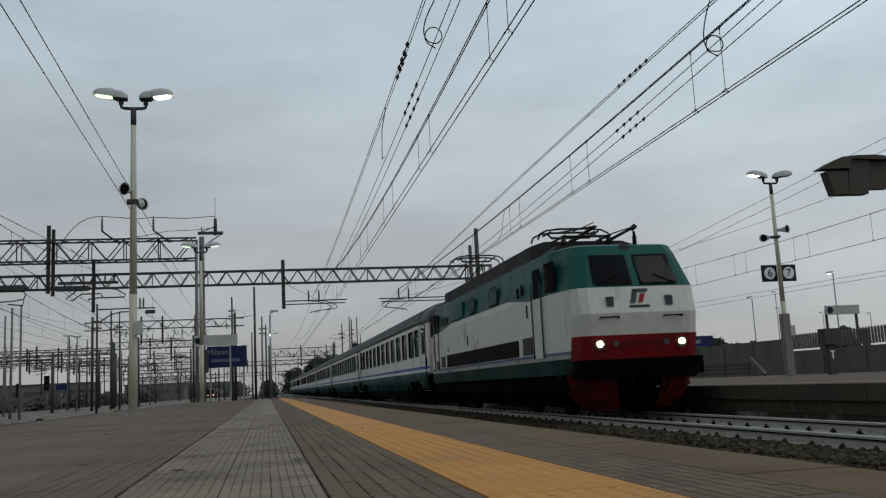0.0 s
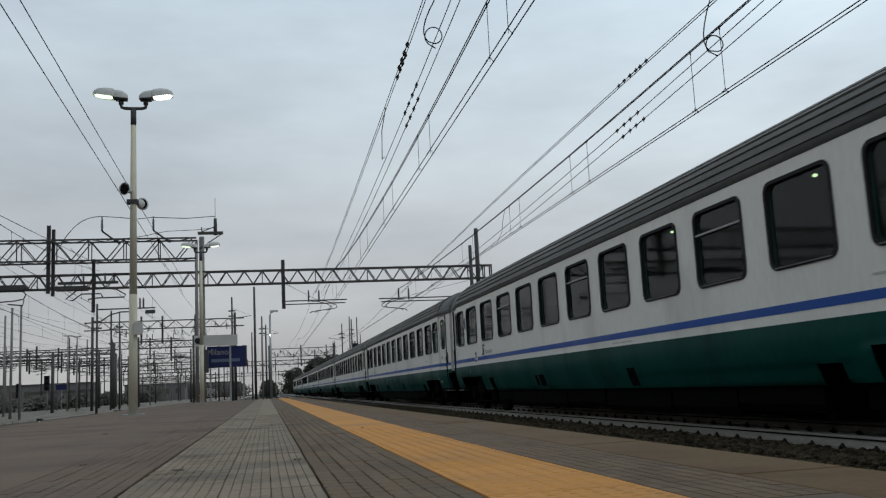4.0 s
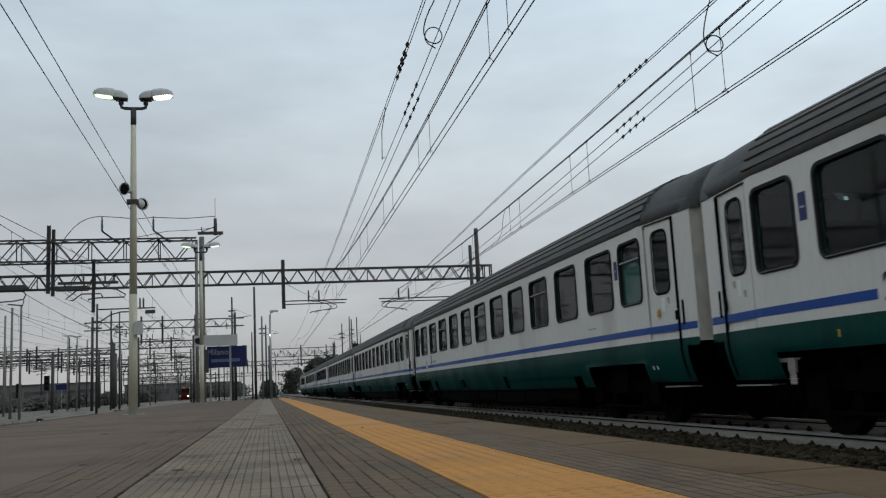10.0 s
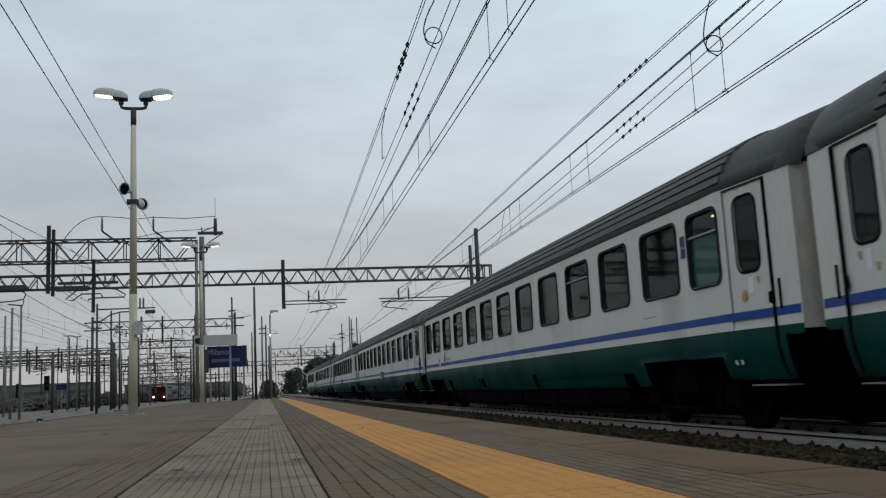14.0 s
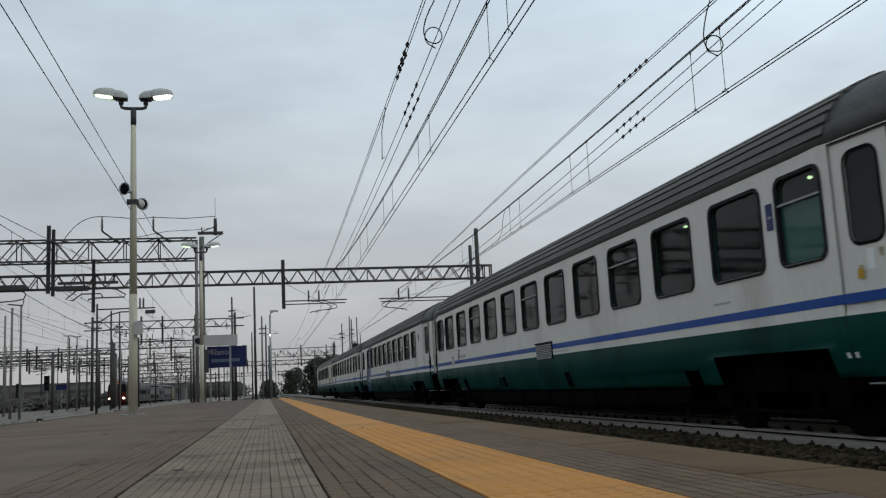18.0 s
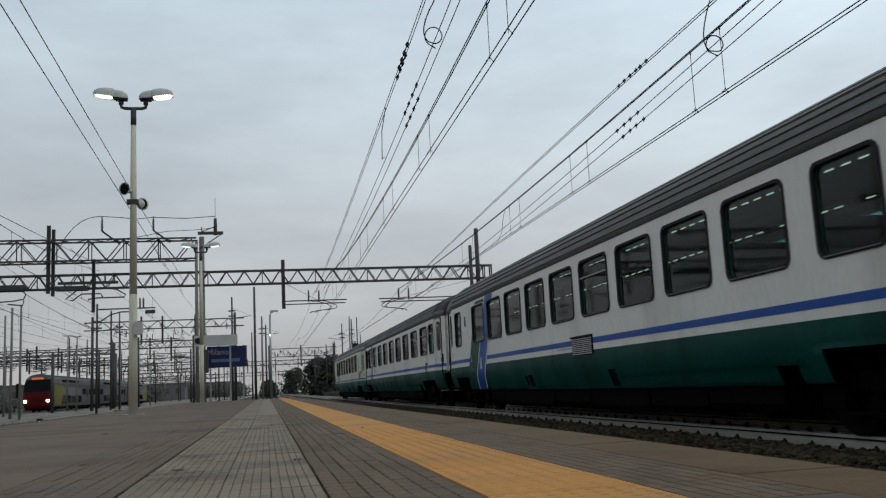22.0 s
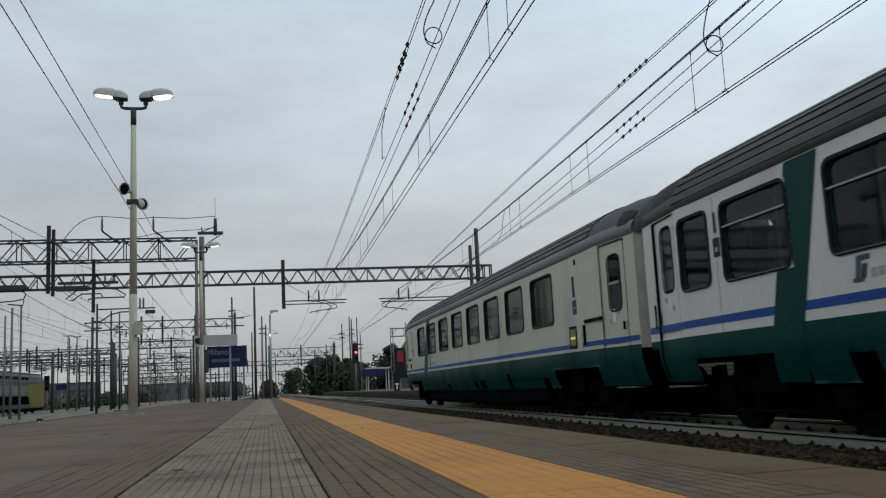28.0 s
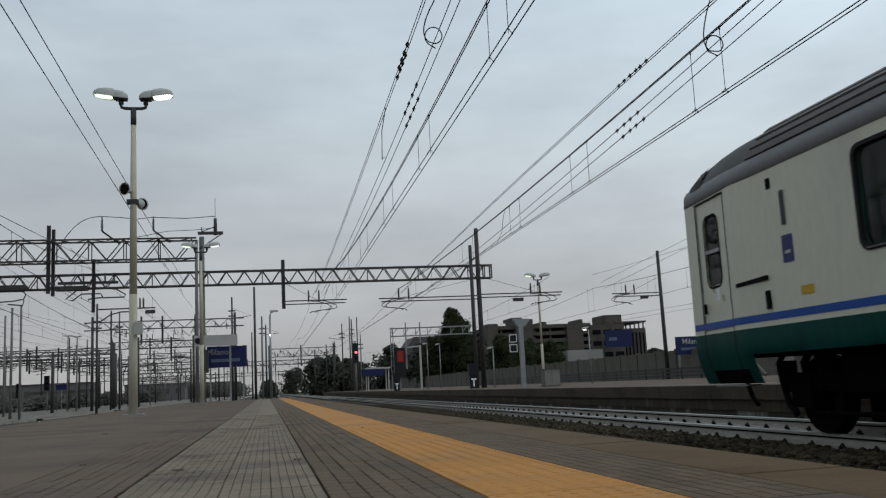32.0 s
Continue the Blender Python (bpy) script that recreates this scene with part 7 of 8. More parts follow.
c0 = coach("express_coach", STD, std_wide, std_narrow, blind_bars=(6.70, 12.32, 17.94, 1.76))
for yy in (2.79, LC - 2.81):
    plate(c0, "small_sign", M["signblue"], yy - 0.075, yy + 0.075, 2.42, 2.74)
    plate(c0, "sign_mark", M["signgrey"], yy - 0.035, yy + 0.035, 2.56, 2.585, 0.009)
emblem(c0, LC - 4.95, 1.55, 0.30)
plate(c0, "warning_mark", M["yellowmark"], 1.25, 1.33, 1.66, 1.76)
plate(c0, "lettering_bar", M["signgrey"], 3.9, 4.35, 1.66, 1.685)
for k in range(9):
    plate(c0, "lettering_bar", M["signgrey"], 10.5 + 0.1 * k, 10.57 + 0.1 * k, 1.345, 1.37)
for yy in (1.5, 1.62):
    plate(c0, "mark", M["signwhite"], yy, yy + 0.05, 0.86, 0.92)
plate(c0, "warning_mark", M["yellowmark"], LC - 3.24, LC - 3.20, 1.09, 1.17)
plate(c0, "number_patch", M["white"], LC - 4.29, LC - 3.91, 1.36, 1.56, off=0.006)
n0 = number(c0, "2", LC - 4.10, 1.52, 0.38, M["darkgrey"], 0.008)
for a, b, z0, z1 in ((15.68, 16.07, 0.66, 0.91), (16.18, 16.36, 0.68, 0.90), (10.62, 10.96, 0.62, 0.92)):
    skirt_hole(c0, a, b, z0, z1)
coaches = [c0]
for i in range(1, 5):
    coaches.append(copy_thing(c0, pose(0, 0, 0)))
for q, lab in ((1, STD), (3, "white and dark green express coach with dusty windows"), (4, "white and green express coach with a side ventilation grille")):
    coaches[q]["label"] = lab
# the ventilated coach
grille(coaches[4], 11.5, 12.65, 1.225, 1.575)
# open saloon coach with the wheelchair space
c5_wide, c5_narrow = [(4.95 + 1.88 * k, 1.42) for k in range(9)], [(3.25, 1.1), (23.0, 0.86)]
c5 = coach("express_coach", "white and green saloon coach with a slanted blue band", c5_wide, c5_narrow, blind_bars=(10.59,), lit=True)
band(c5, "green_band", M["green"], 21.36, 22.5, 0.62, 3.1, -1.55, c5_wide + c5_narrow)
band(c5, "blue_band", M["tblue"], 20.45, 21.3, 0.62, 3.15, -1.6, c5_wide + c5_narrow, 0.009)
band(c5, "pale_edge", M["stripe"], 21.3, 21.37, 0.62, 3.1, -1.55, c5_wide + c5_narrow, 0.011)
band(c5, "pale_edge", M["stripe"], 20.36, 20.45, 0.62, 1.88, -0.8, c5_wide + c5_narrow, 0.011)
plate(c5, "wheelchair_sign", M["signgrey"], 20.42, 20.66, 1.18, 1.50, off=0.013)
plate(c5, "small_sign", M["signblue"], 2.4, 2.65, 2.55, 2.82)
plate(c5, "small_sign", M["signblue"], LC - 3.75, LC - 3.55, 2.5, 2.8)
emblem(c5, LC - 4.95, 1.55, 0.30)
number(c5, "2", 21.75, 1.50, 0.28, M["signgrey"])
grille(c5, 11.54, 12.69, 1.225, 1.575)
for k in range(9):
    plate(c5, "lettering_bar", M["signgrey"], 12.78 + 0.1 * k, 12.85 + 0.1 * k, 1.355, 1.395)
for a, b, z0, z1 in ((15.75, 16.05, 0.66, 0.91), (16.16, 16.34, 0.68, 0.90), (10.66, 10.98, 0.62, 0.92)):
    skirt_hole(c5, a, b, z0, z1)
coaches.append(c5)
# first class compartment coach
c6_wins = [(3.1 + 2.3 * k, 1.52) for k in range(9)]
c6 = coach("express_coach", "white and green first class coach with sooty roof", c6_wins, [(1.76, 0.86), (LC - 2.62, 0.86)], blind_bars=(3.1, 5.4, 7.7, 10.0, 12.3, 14.6, 16.9, 19.2, 21.5, 1.76), dark_roof=True)
band(c6, "green_band", M["green"], 21.55, 22.2, 0.62, 3.15, -0.75, c6_wins)
plate(c6, "small_sign", M["sign_black"], 2.75, 2.93, 2.3, 2.56)
plate(c6, "small_sign", M["sign_black"], LC - 2.95, LC - 2.77, 2.3, 2.56)
number(c6, "1", 2.84, 2.75, 0.38, M["darkgrey"], 0.012)
number(c6, "1", LC - 2.86, 2.75, 0.38, M["darkgrey"], 0.012)
for yy in (2.84, LC - 2.86):
    plate(c6, "sign_mark", M["signgrey"], yy - 0.03, yy + 0.03, 2.37, 2.43, 0.009)
emblem(c6, LC - 5.7, 1.62)
bm = bmesh.new()
box(bm, -1.43, -1.40, 3.5, 3.58, 1.3, 1.62)
box(bm, -1.43, -1.40, 3.2, 3.5, 1.55, 1.62)
part("socket_cover", bm, M["black"], c6)
coaches.append(c6)
# rear first class saloon
c7_wins = [(4.31 + 2.272 * k, 1.54) for k in range(8)]
c7 = coach("express_coach", "rear first class coach, ivory and green with wide tinted windows", c7_wins, [], doors=(1.065, LC - 1.065), body="ivory", dome=True, wz=(1.95, 2.99), band=(1.365, 1.455), rib_from=2.15, dwin=(-0.03, 1.93, 2.90), outer=0.49, posts=False)
band(c7, "green_band", M["green"], 20.15, 20.88, 0.62, 3.15, -1.22, c7_wins, wz=(1.95, 2.99))
number(c7, "1", LC - 2.95, 2.62, 0.56, M["darkgrey"], 0.014)
number(c7, "1", 2.95, 2.54, 0.52, M["sign_black"], 0.026)
plate(c7, "small_sign", M["signblue"], 2.83, 3.07, 2.02, 2.30)
plate(c7, "sign_mark", M["signgrey"], 2.90, 3.00, 2.13, 2.16, 0.010)
plate(c7, "lamp_opening", M["void"], 2.74, 2.84, 2.97, 3.08)
wc_sign = plate(c7, "small_sign", M["signblue"], LC - 3.08, LC - 2.86, 2.00, 2.32)
wc_sign["label"] = "blue enamel class sign with a pale mark"
plate(c7, "sign_mark", M["signgrey"], LC - 3.03, LC - 2.92, 2.10, 2.14, 0.010)
for a, b, z0, z1 in ((11.96, 12.40, 0.64, 0.84), (10.95, 11.62, 0.63, 0.85), (8.2, 8.5, 0.62, 0.98), (16.0, 16.35, 0.60, 0.80)):
    skirt_hole(c7, a, b, z0, z1)
for yd in (1.035, LC - 1.035):
    bm = bmesh.new()
    box(bm, -hw(yd) + 0.002, -hw(yd) + 0.03, yd - 0.22, yd + 0.22, 2.39, 2.44)
    part("sash_bar", bm, M["alu"], c7)
for x, y, q in ((-1.05, LC - 2.10, -0.05), (-0.95, LC - 1.92, -0.08), (-0.80, LC - 2.22, 0.04), (-0.55, LC - 0.34, 0.0), (0.45, LC - 0.34, 0.06)):
    bm = bmesh.new()
    pipe(bm, [(x, y, 1.0), (x, y + 0.16, 0.85), (x + 0.02, y + 0.14, 0.62), (x + 0.03, y + 0.04, 0.40 + q), (x, y - 0.14, 0.30 + q)], 0.036, 6)
    part("air_hose", bm, M["black"], c7, "hanging rubber brake hose")
for o in (0, 1):
    bm = bmesh.new()
    rows = [[(-x * kx * 1.004 - 0.012, LC - y if o else y, 3.165 + (z - 3.165) * kz + 0.012) for x, z in ((1.36, 3.36), (1.30, 3.50), (1.18, 3.65))] for y, kx, kz in ((0.31, 0.915, 0.78), (0.5, 0.93, 0.89), (0.8, 0.947, 0.96))]
    sweep(bm, rows, smooth=False)
    part("roof_vent", bm, M["roofdark"], c7, "dark louvred vent in the roof end")
plate(c7, "warning_mark", M["yellowmark"], LC - 3.4, LC - 3.15, 1.60, 1.70)
plate(c7, "lamp_opening", M["void"], LC - 2.74, LC - 2.64, 2.92, 3.05)
emblem(c7, LC - 6.85, 1.50, 0.34, False)
skirt_hole(c7, LC - 1.72, LC - 0.62, 0.62, 0.80, "step_recess")
bm = bmesh.new()
beam(bm, (-1.43, LC - 2.5, 1.88), (-1.40, LC - 1.72, 1.86), 0.03, 0.05)
box(bm, -1.44, -1.40, LC - 2.52, LC - 2.44, 1.5, 1.72)
part("handrail", bm, M["black"], c7)
bx("lamp_surround", M["winframe"], c7, -1.424, -1.40, 2.90, 3.34, 1.36, 1.80)
bx("lamp_surround", M["ivory"], c7, -1.424, -1.40, 2.62, 2.88, 1.30, 1.82)
bm = bmesh.new()
beam(bm, (-1.43, 1.50, 1.84), (-1.43, 2.40, 1.84), 0.03, 0.06)
box(bm, -1.44, -1.40, 2.42, 2.50, 1.40, 1.78)
part("handrail", bm, M["black"], c7)
bm = bmesh.new()
box(bm, -1.43, -1.41, 2.96, 3.27, 1.42, 1.74)
part("panel_lamp", bm, M["panel_glow"], c7, "small yellowish lamp panel")
bx("lamp_strip", M["strip_glow"], c7, -1.434, -1.425, 2.98, 3.25, 1.545, 1.59, label="lit yellow strip")
for k in range(9):
    bx("ceiling_tube", M["tube_dim"], c7, -0.92, -0.83, 5.2 + 1.85 * k, 6.5 + 1.85 * k, 3.19, 3.215)
coaches.append(c7)


# ---------------------------------------------------------------- the locomotive
LL = 16.5
loco = thing("electric_locomotive", "green, white and red electric locomotive with a raised pantograph", "locomotive")
FRONT = [(0.86, 0.30), (1.0, 0.26), (1.18, 0.21), (1.27, 0.18), (1.33, 0.16), (1.6, 0.09), (2.03, 0.0), (2.56, 0.12), (3.26, 0.48), (3.48, 0.66)]


def yfront(z):
    for (a, ya), (b, yb) in zip(FRONT, FRONT[1:]):
        if a <= z <= b:
            return ya + (yb - ya) * (z - a) / (b - a)
    return FRONT[-1][1] if z > 2 else FRONT[0][1]


def loco_outline(z, off=0.0):
    """The body's plan at height z, from the near rear round the front to the far rear and back."""
    y = yfront(z)
    w = 1.455 - max(0, z - 2.56) * 0.12 + off
    t = max(0, z - 2.56) * 0.20
    half = [(-w, 3.0), (-w + 0.01, 1.3 + y * 0.5), (-1.335 + t - off * 0.5, y + 0.32), (-1.22 + t, y + 0.08 - off), (-1.05 + t, y - off), (0, y - 0.012 - off)]
    half += [(-x, yy) for x, yy in half[-2::-1]]
    back = [(x, LL - yy) for x, yy in half[::-1]]
    return [(x, yy, z) for x, yy in half + back + half[:1]]


def loco_band(name, m, levels, off=0.0, label=""):
    bm = bmesh.new()
    sweep(bm, [loco_outline(z, off) for z in levels], smooth=False)
    return part(name, bm, m, loco, label)


# the lower body's colour holds the shade near the track
loco_band("lower_body", M["locodark"], (0.86, 1.0, 1.18), label="dark green lower body")
loco_band("pale_stripe", M["locosill"], (1.18, 1.27))
loco_band("blue_stripe", M["dullblue"], (1.27, 1.33))
loco_band("white_body", M["locowhite"], (1.33, 1.6, 2.03, 2.56), label="dusty white body side")
loco_band("green_body", M["locogreen"], (2.56, 2.9, 3.26, 3.48), label="green upper body")
for sx in (-1, 1):
    bm = bmesh.new()
    low, top = [(2.9, 2.563), (13.6, 2.563)], [(11.8, 2.73), (4.7, 2.73)]
    bm.faces.new([bm.verts.new((sx * (1.459 - (z - 2.56) * 0.12), y, z)) for y, z in low + top])
    part("white_shoulder", bm, M["locowhite"], loco, "white band rising above the body side")
bm = bmesh.new()
rows = []
for kx, kz in ((1.0, 0.0), (0.96, 0.035), (0.85, 0.07), (0.5, 0.10), (0.0, 0.12)):
    rows.append([(x * kx, LL / 2 + (y - LL / 2) * (1 - 0.30 * (1 - kx)), 3.48 + kz) for x, y, z in loco_outline(3.48)])
sweep(bm, rows)
part("roof", bm, M["locogreen"], loco, "green rounded roof")
bm = bmesh.new()
prism(bm, [(-1.30, 3.45), (-1.28, 3.86), (-0.95, 3.96), (0.95, 3.96), (1.28, 3.86), (1.30, 3.45)], 3.0, 13.4)
part("roof_cover", bm, M["roofdark"], loco, "black roof equipment cover")
bm = bmesh.new()
prism(bm, [(-1.15, 3.5), (-1.0, 3.70), (1.0, 3.70), (1.15, 3.5)], 2.0, 3.0)
prism(bm, [(-1.15, 3.5), (-1.0, 3.78), (1.0, 3.78), (1.15, 3.5)], 13.0, 14.8)
part("roof_cover", bm, M["roofdark"], loco)
# red front apron and buffer beam, at both ends
for e in (0, 1):
    def fy(y, e=e):
        return LL - y if e else y
    bm = bmesh.new()
    rows = []
    for z in (1.12, 1.22, 1.33, 1.6):
        y = yfront(z)
        rows.append([(x, fy(yy), z) for x, yy in ((-1.345, y + 0.325), (-1.23, y + 0.074), (-1.05, y - 0.008), (0, y - 0.02), (1.05, y - 0.008), (1.23, y + 0.074), (1.345, y + 0.325))])
    sweep(bm, rows, smooth=False)
    part("front_panel", bm, M["locored"], loco, "red front panel")
    bm = bmesh.new()
    box(bm, -1.3, 1.3, min(fy(0.1), fy(0.7)), max(fy(0.1), fy(0.7)), 0.78, 1.13)
    part("buffer_beam", bm, M["under"], loco)
    bm = bmesh.new()
    rows = [[(x * kx, fy(yy + k), z) for x, yy in ((-1.37, back), (-1.34, 0.72), (-1.1, 0.36), (-0.5, 0.30))] for z, k, kx, back in ((0.13, 0.28, 0.70, 0.75), (0.32, 0.14, 0.83, 0.95), (0.56, 0.05, 0.94, 1.2), (0.86, 0.02, 1.0, 1.5))]
    sweep(bm, rows, smooth=False)
    # plough in the red darkened for shade
    part("snow_plough", bm, M["ploughred"], loco, "dull red lower apron")
    bm = bmesh.new()
    sweep(bm, [[(-x, y, z) for x, y, z in row] for row in rows], smooth=False)
    part("snow_plough", bm, M["ploughred"], loco, "dull red lower apron")
    for sx in (-0.87, 0.87):
        bm = bmesh.new()
        bar(bm, (sx, fy(0.2), 0.92), (sx, fy(-0.16), 0.92), 0.11, 12)
        bar(bm, (sx, fy(-0.16), 0.92), (sx, fy(-0.21), 0.92), 0.21, 18)
        part("buffer", bm, M["under"], loco)
        bm = bmesh.new()
        bar(bm, (sx, fy(0.16), 1.43), (sx, fy(0.10), 1.43), 0.12, 16)
        hl = part("headlight", bm, M["darkgrey"], loco)
        bm = bmesh.new()
        bar(bm, (sx, fy(0.11), 1.43), (sx, fy(0.085), 1.43), 0.066, 16)
        part("lens", bm, M["headlamp" if e == 0 else "screen"], hl, "glowing warm lamp lens" if e == 0 else "unlit lamp lens")
        bm = bmesh.new()
        bar(bm, (sx * 0.62, fy(0.15), 1.43), (sx * 0.62, fy(0.09), 1.43), 0.06, 12)
        part("tail_lamp", bm, M["darkgrey"], loco)
        # windscreen
        def pane_rows(u0, u1, za, zb, off):
            rows = []
            for z in (za, (za + zb) / 2, zb):
                q = 1 - 0.16 * (z - 2.6)
                rows.append([(sx * u, fy(yfront(z) - off + k), z) for u, k in ((u0, 0.0), (u0 + 0.4, 0.0), (0.88, 0.0), (u1 * q, 0.055))])
            return rows
        bm = bmesh.new()
        sweep(bm, pane_rows(0.13, 1.18, 2.64, 3.22, 0.036), smooth=False)
        ws = part("windscreen", bm, M["screen"], loco)
        bm = bmesh.new()
        sweep(bm, pane_rows(0.09, 1.23, 2.60, 3.26, 0.024), smooth=False)
        part("screen_seal", bm, M["void"], ws)
        bm = bmesh.new()
        bar(bm, (sx * 0.95, fy(0.10), 2.63), (sx * 0.45, fy(0.19), 2.82), 0.012, 5)
        part("wiper", bm, M["black"], ws)
        bm = bmesh.new()
        bm2 = sx * 0.72
        box(bm, bm2 - 0.07, bm2 + 0.07, min(fy(0.0), fy(0.2)), max(fy(0.0), fy(0.2)), 2.17, 2.36)
        part("marker_lamp", bm, M["darkgrey"], loco)
        bm = bmesh.new()
        pipe(bm, [(sx * 0.55, fy(0.02), 1.93), (sx * 0.55, fy(-0.06), 1.95), (sx * 1.0, fy(-0.06), 1.95), (sx * 1.0, fy(0.02), 1.93)], 0.016)
        part("handrail", bm, M["black"], loco)
    bm = bmesh.new()
    bar(bm, (0, fy(0.4), 0.95), (0, fy(-0.05), 0.93), 0.06, 8)
    pipe(bm, [(0, fy(-0.02), 0.95), (0, fy(-0.12), 0.9), (0.02, fy(-0.1), 0.7), (0, fy(0.05), 0.5)], 0.04, 6)
    for q in (-0.42, -0.3, 0.3, 0.42):
        pipe(bm, [(q, fy(0.1), 0.9), (q, fy(-0.05), 0.75), (q, fy(-0.02), 0.55), (q, fy(0.15), 0.45)], 0.025, 5)
    part("coupler", bm, M["under"], loco, "screw coupling with hanging air hoses")
    bm = bmesh.new()
    bm.faces.new([bm.verts.new((u, fy(yfront(z) - 0.03), z)) for u, z in ((-0.20, 2.22), (-0.09, 2.22), (0.00, 2.51), (-0.11, 2.51))])
    bm.faces.new([bm.verts.new((u, fy(yfront(z) - 0.03), z)) for u, z in ((-0.12, 2.44), (0.19, 2.44), (0.22, 2.51), (-0.09, 2.51))])
    part("emblem", bm, M["darkgrey"], loco, "small dark and red front emblem")
    bm = bmesh.new()
    bm.faces.new([bm.verts.new((u, fy(yfront(z) - 0.032), z)) for u, z in ((-0.03, 2.22), (0.07, 2.24), (0.14, 2.42), (0.04, 2.41))])
    part("emblem", bm, M["red"], loco)
    bx("lettering_bar", M["darkgrey"], loco, -0.22, 0.20, fy(0.05) - 0.05, fy(0.05) + 0.012, 2.13, 2.18)
    bx("number_bar", M["nosered"], loco, -0.42, 0.42, fy(0.115) - 0.008, fy(0.115) + 0.008, 1.40, 1.50)
    bm = bmesh.new()
    bar(bm, (0.0, fy(0.80), 3.44), (0.0, fy(0.56), 3.42), 0.10, 12)
    part("top_lamp", bm, M["darkgrey"], loco)
    bm = bmesh.new()
    bar(bm, (0.55, fy(1.3), 3.6), (0.55, fy(1.3), 3.78), 0.05, 8)
    bar(bm, (0.55, fy(1.3), 3.72), (0.55, fy(1.3), 3.88), 0.035, 8)
    part("horn", bm, M["black"], loco)
    # cab door, cab window
    ya, yb = sorted((fy(1.9), fy(2.5)))
    bm = bmesh.new()
    box(bm, -1.468, -1.44, ya, yb, 1.25, 2.56)
    dr = part("cab_door", bm, M["locowhite"], loco)
    bm = bmesh.new()
    box(bm, -1.474, -1.44, ya + 0.06, yb - 0.06, 2.58, 3.2)
    part("door_window", bm, M["void"], dr)
    for q in (ya - 0.05, yb + 0.05):
        bm = bmesh.new()
        bar(bm, (-1.49, q, 1.25), (-1.49, q, 2.9), 0.017, 6)
        part("handrail", bm, M["darkgrey"], dr)
    ya, yb = sorted((fy(1.05), fy(1.62)))
    bm = bmesh.new()
    rows = [[(-1.458 + (0.02 if abs(y - fy(1.05)) < 0.1 else 0), y, z) for y in (ya, yb)] for z in (2.66, 3.2)]
    sweep(bm, rows, smooth=False)
    part("cab_window", bm, M["screen"], loco)
    bx("cab_window_seal", M["void"], loco, -1.452, -1.40, ya - 0.02, yb + 0.02, 2.62, 3.24)
# side grilles, portholes and fittings
for k in range(5):
    y0 = 3.9 + 1.75 * k
    g = bx("side_grille", M["darkgrille"], loco, -1.475, -1.45, y0, y0 + 1.72, 1.35, 1.74, label="rusty brown ventilation grille")
    for j in range(6):
        bx("slat", M["darkgrille"], g, -1.49, -1.47, y0 + 0.04, y0 + 1.68, 1.38 + 0.06 * j, 1.405 + 0.06 * j)
for y0, y1, za, zb in ((13.0, 13.6, 1.36, 1.72), (14.05, 14.5, 1.30, 1.60), (2.75, 3.5, 1.36, 1.75)):
    bx("vent_panel", M["grille"], loco, -1.475, -1.45, y0, y1, za, zb)
for yc, w in ((8.68, 0.80), (6.15, 0.96)):
    bm = bmesh.new()
    pts = rounded(yc - w / 2, yc + w / 2, 2.80, 3.22, 0.2)
    # opaque green pane, the glass's green reflection put into its colour
    bm.faces.new([bm.verts.new((-1.465, *p)) for p in pts])
    po = part("porthole", bm, M["green"], loco, "dark green oval porthole")
    bm = bmesh.new()
    o = rounded(yc - w / 2 - 0.04, yc + w / 2 + 0.04, 2.76, 3.26, 0.22)
    sweep(bm, [[(-1.46, *p) for p in o + o[:1]], [(-1.475, *p) for p in pts + pts[:1]]], smooth=False)
    part("porthole_rim", bm, M["winframe"], po)
bm = bmesh.new()
box(bm, -1.465, -1.38, 9.95, 11.82, 2.79, 3.26)
part("side_hatch", bm, M["locogreen"], loco, "flat green side hatch")
for y0, y1, za, zb, m in ((13.1, 13.5, 2.76, 3.02, "grille"), (14.3, 14.45, 2.75, 2.9, "black"), (15.2, 15.5, 2.5, 3.0, "void"), (9.38, 9.46, 1.9, 2.2, "black"), (10.85, 11.1, 1.95, 2.35, "stripe"), (12.55, 12.95, 2.78, 3.02, "grille"), (3.0, 3.08, 2.2, 2.5, "black"), (3.3, 3.42, 2.75, 3.0, "void"), (3.7, 3.8, 2.72, 2.95, "void"), (12.4, 12.48, 1.85, 1.95, "black"), (8.1, 8.2, 1.9, 2.0, "signgrey")):
    bx("side_fitting", M[m], loco, -1.472, -1.445, y0, y1, za, zb)
for j, (a, b) in enumerate(((15.0, 15.08), (15.13, 15.21))):
    bm = bmesh.new()
    bm.faces.new([bm.verts.new((-1.462, y, z)) for y, z in ((a, 1.75), (b, 1.75), (b - 0.06, 2.05), (a - 0.06, 2.05))])
    part("emblem", bm, M["red" if j else "darkgrey"], loco)
bx("lettering_bar", M["signgrey"], loco, -1.462, -1.45, 14.2, 14.9, 1.78, 1.86)
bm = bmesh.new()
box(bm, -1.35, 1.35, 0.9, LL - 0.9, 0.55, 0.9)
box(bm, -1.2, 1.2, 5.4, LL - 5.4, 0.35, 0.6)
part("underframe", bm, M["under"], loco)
for y in (3.7, LL - 3.7):
    bogie(loco, y)


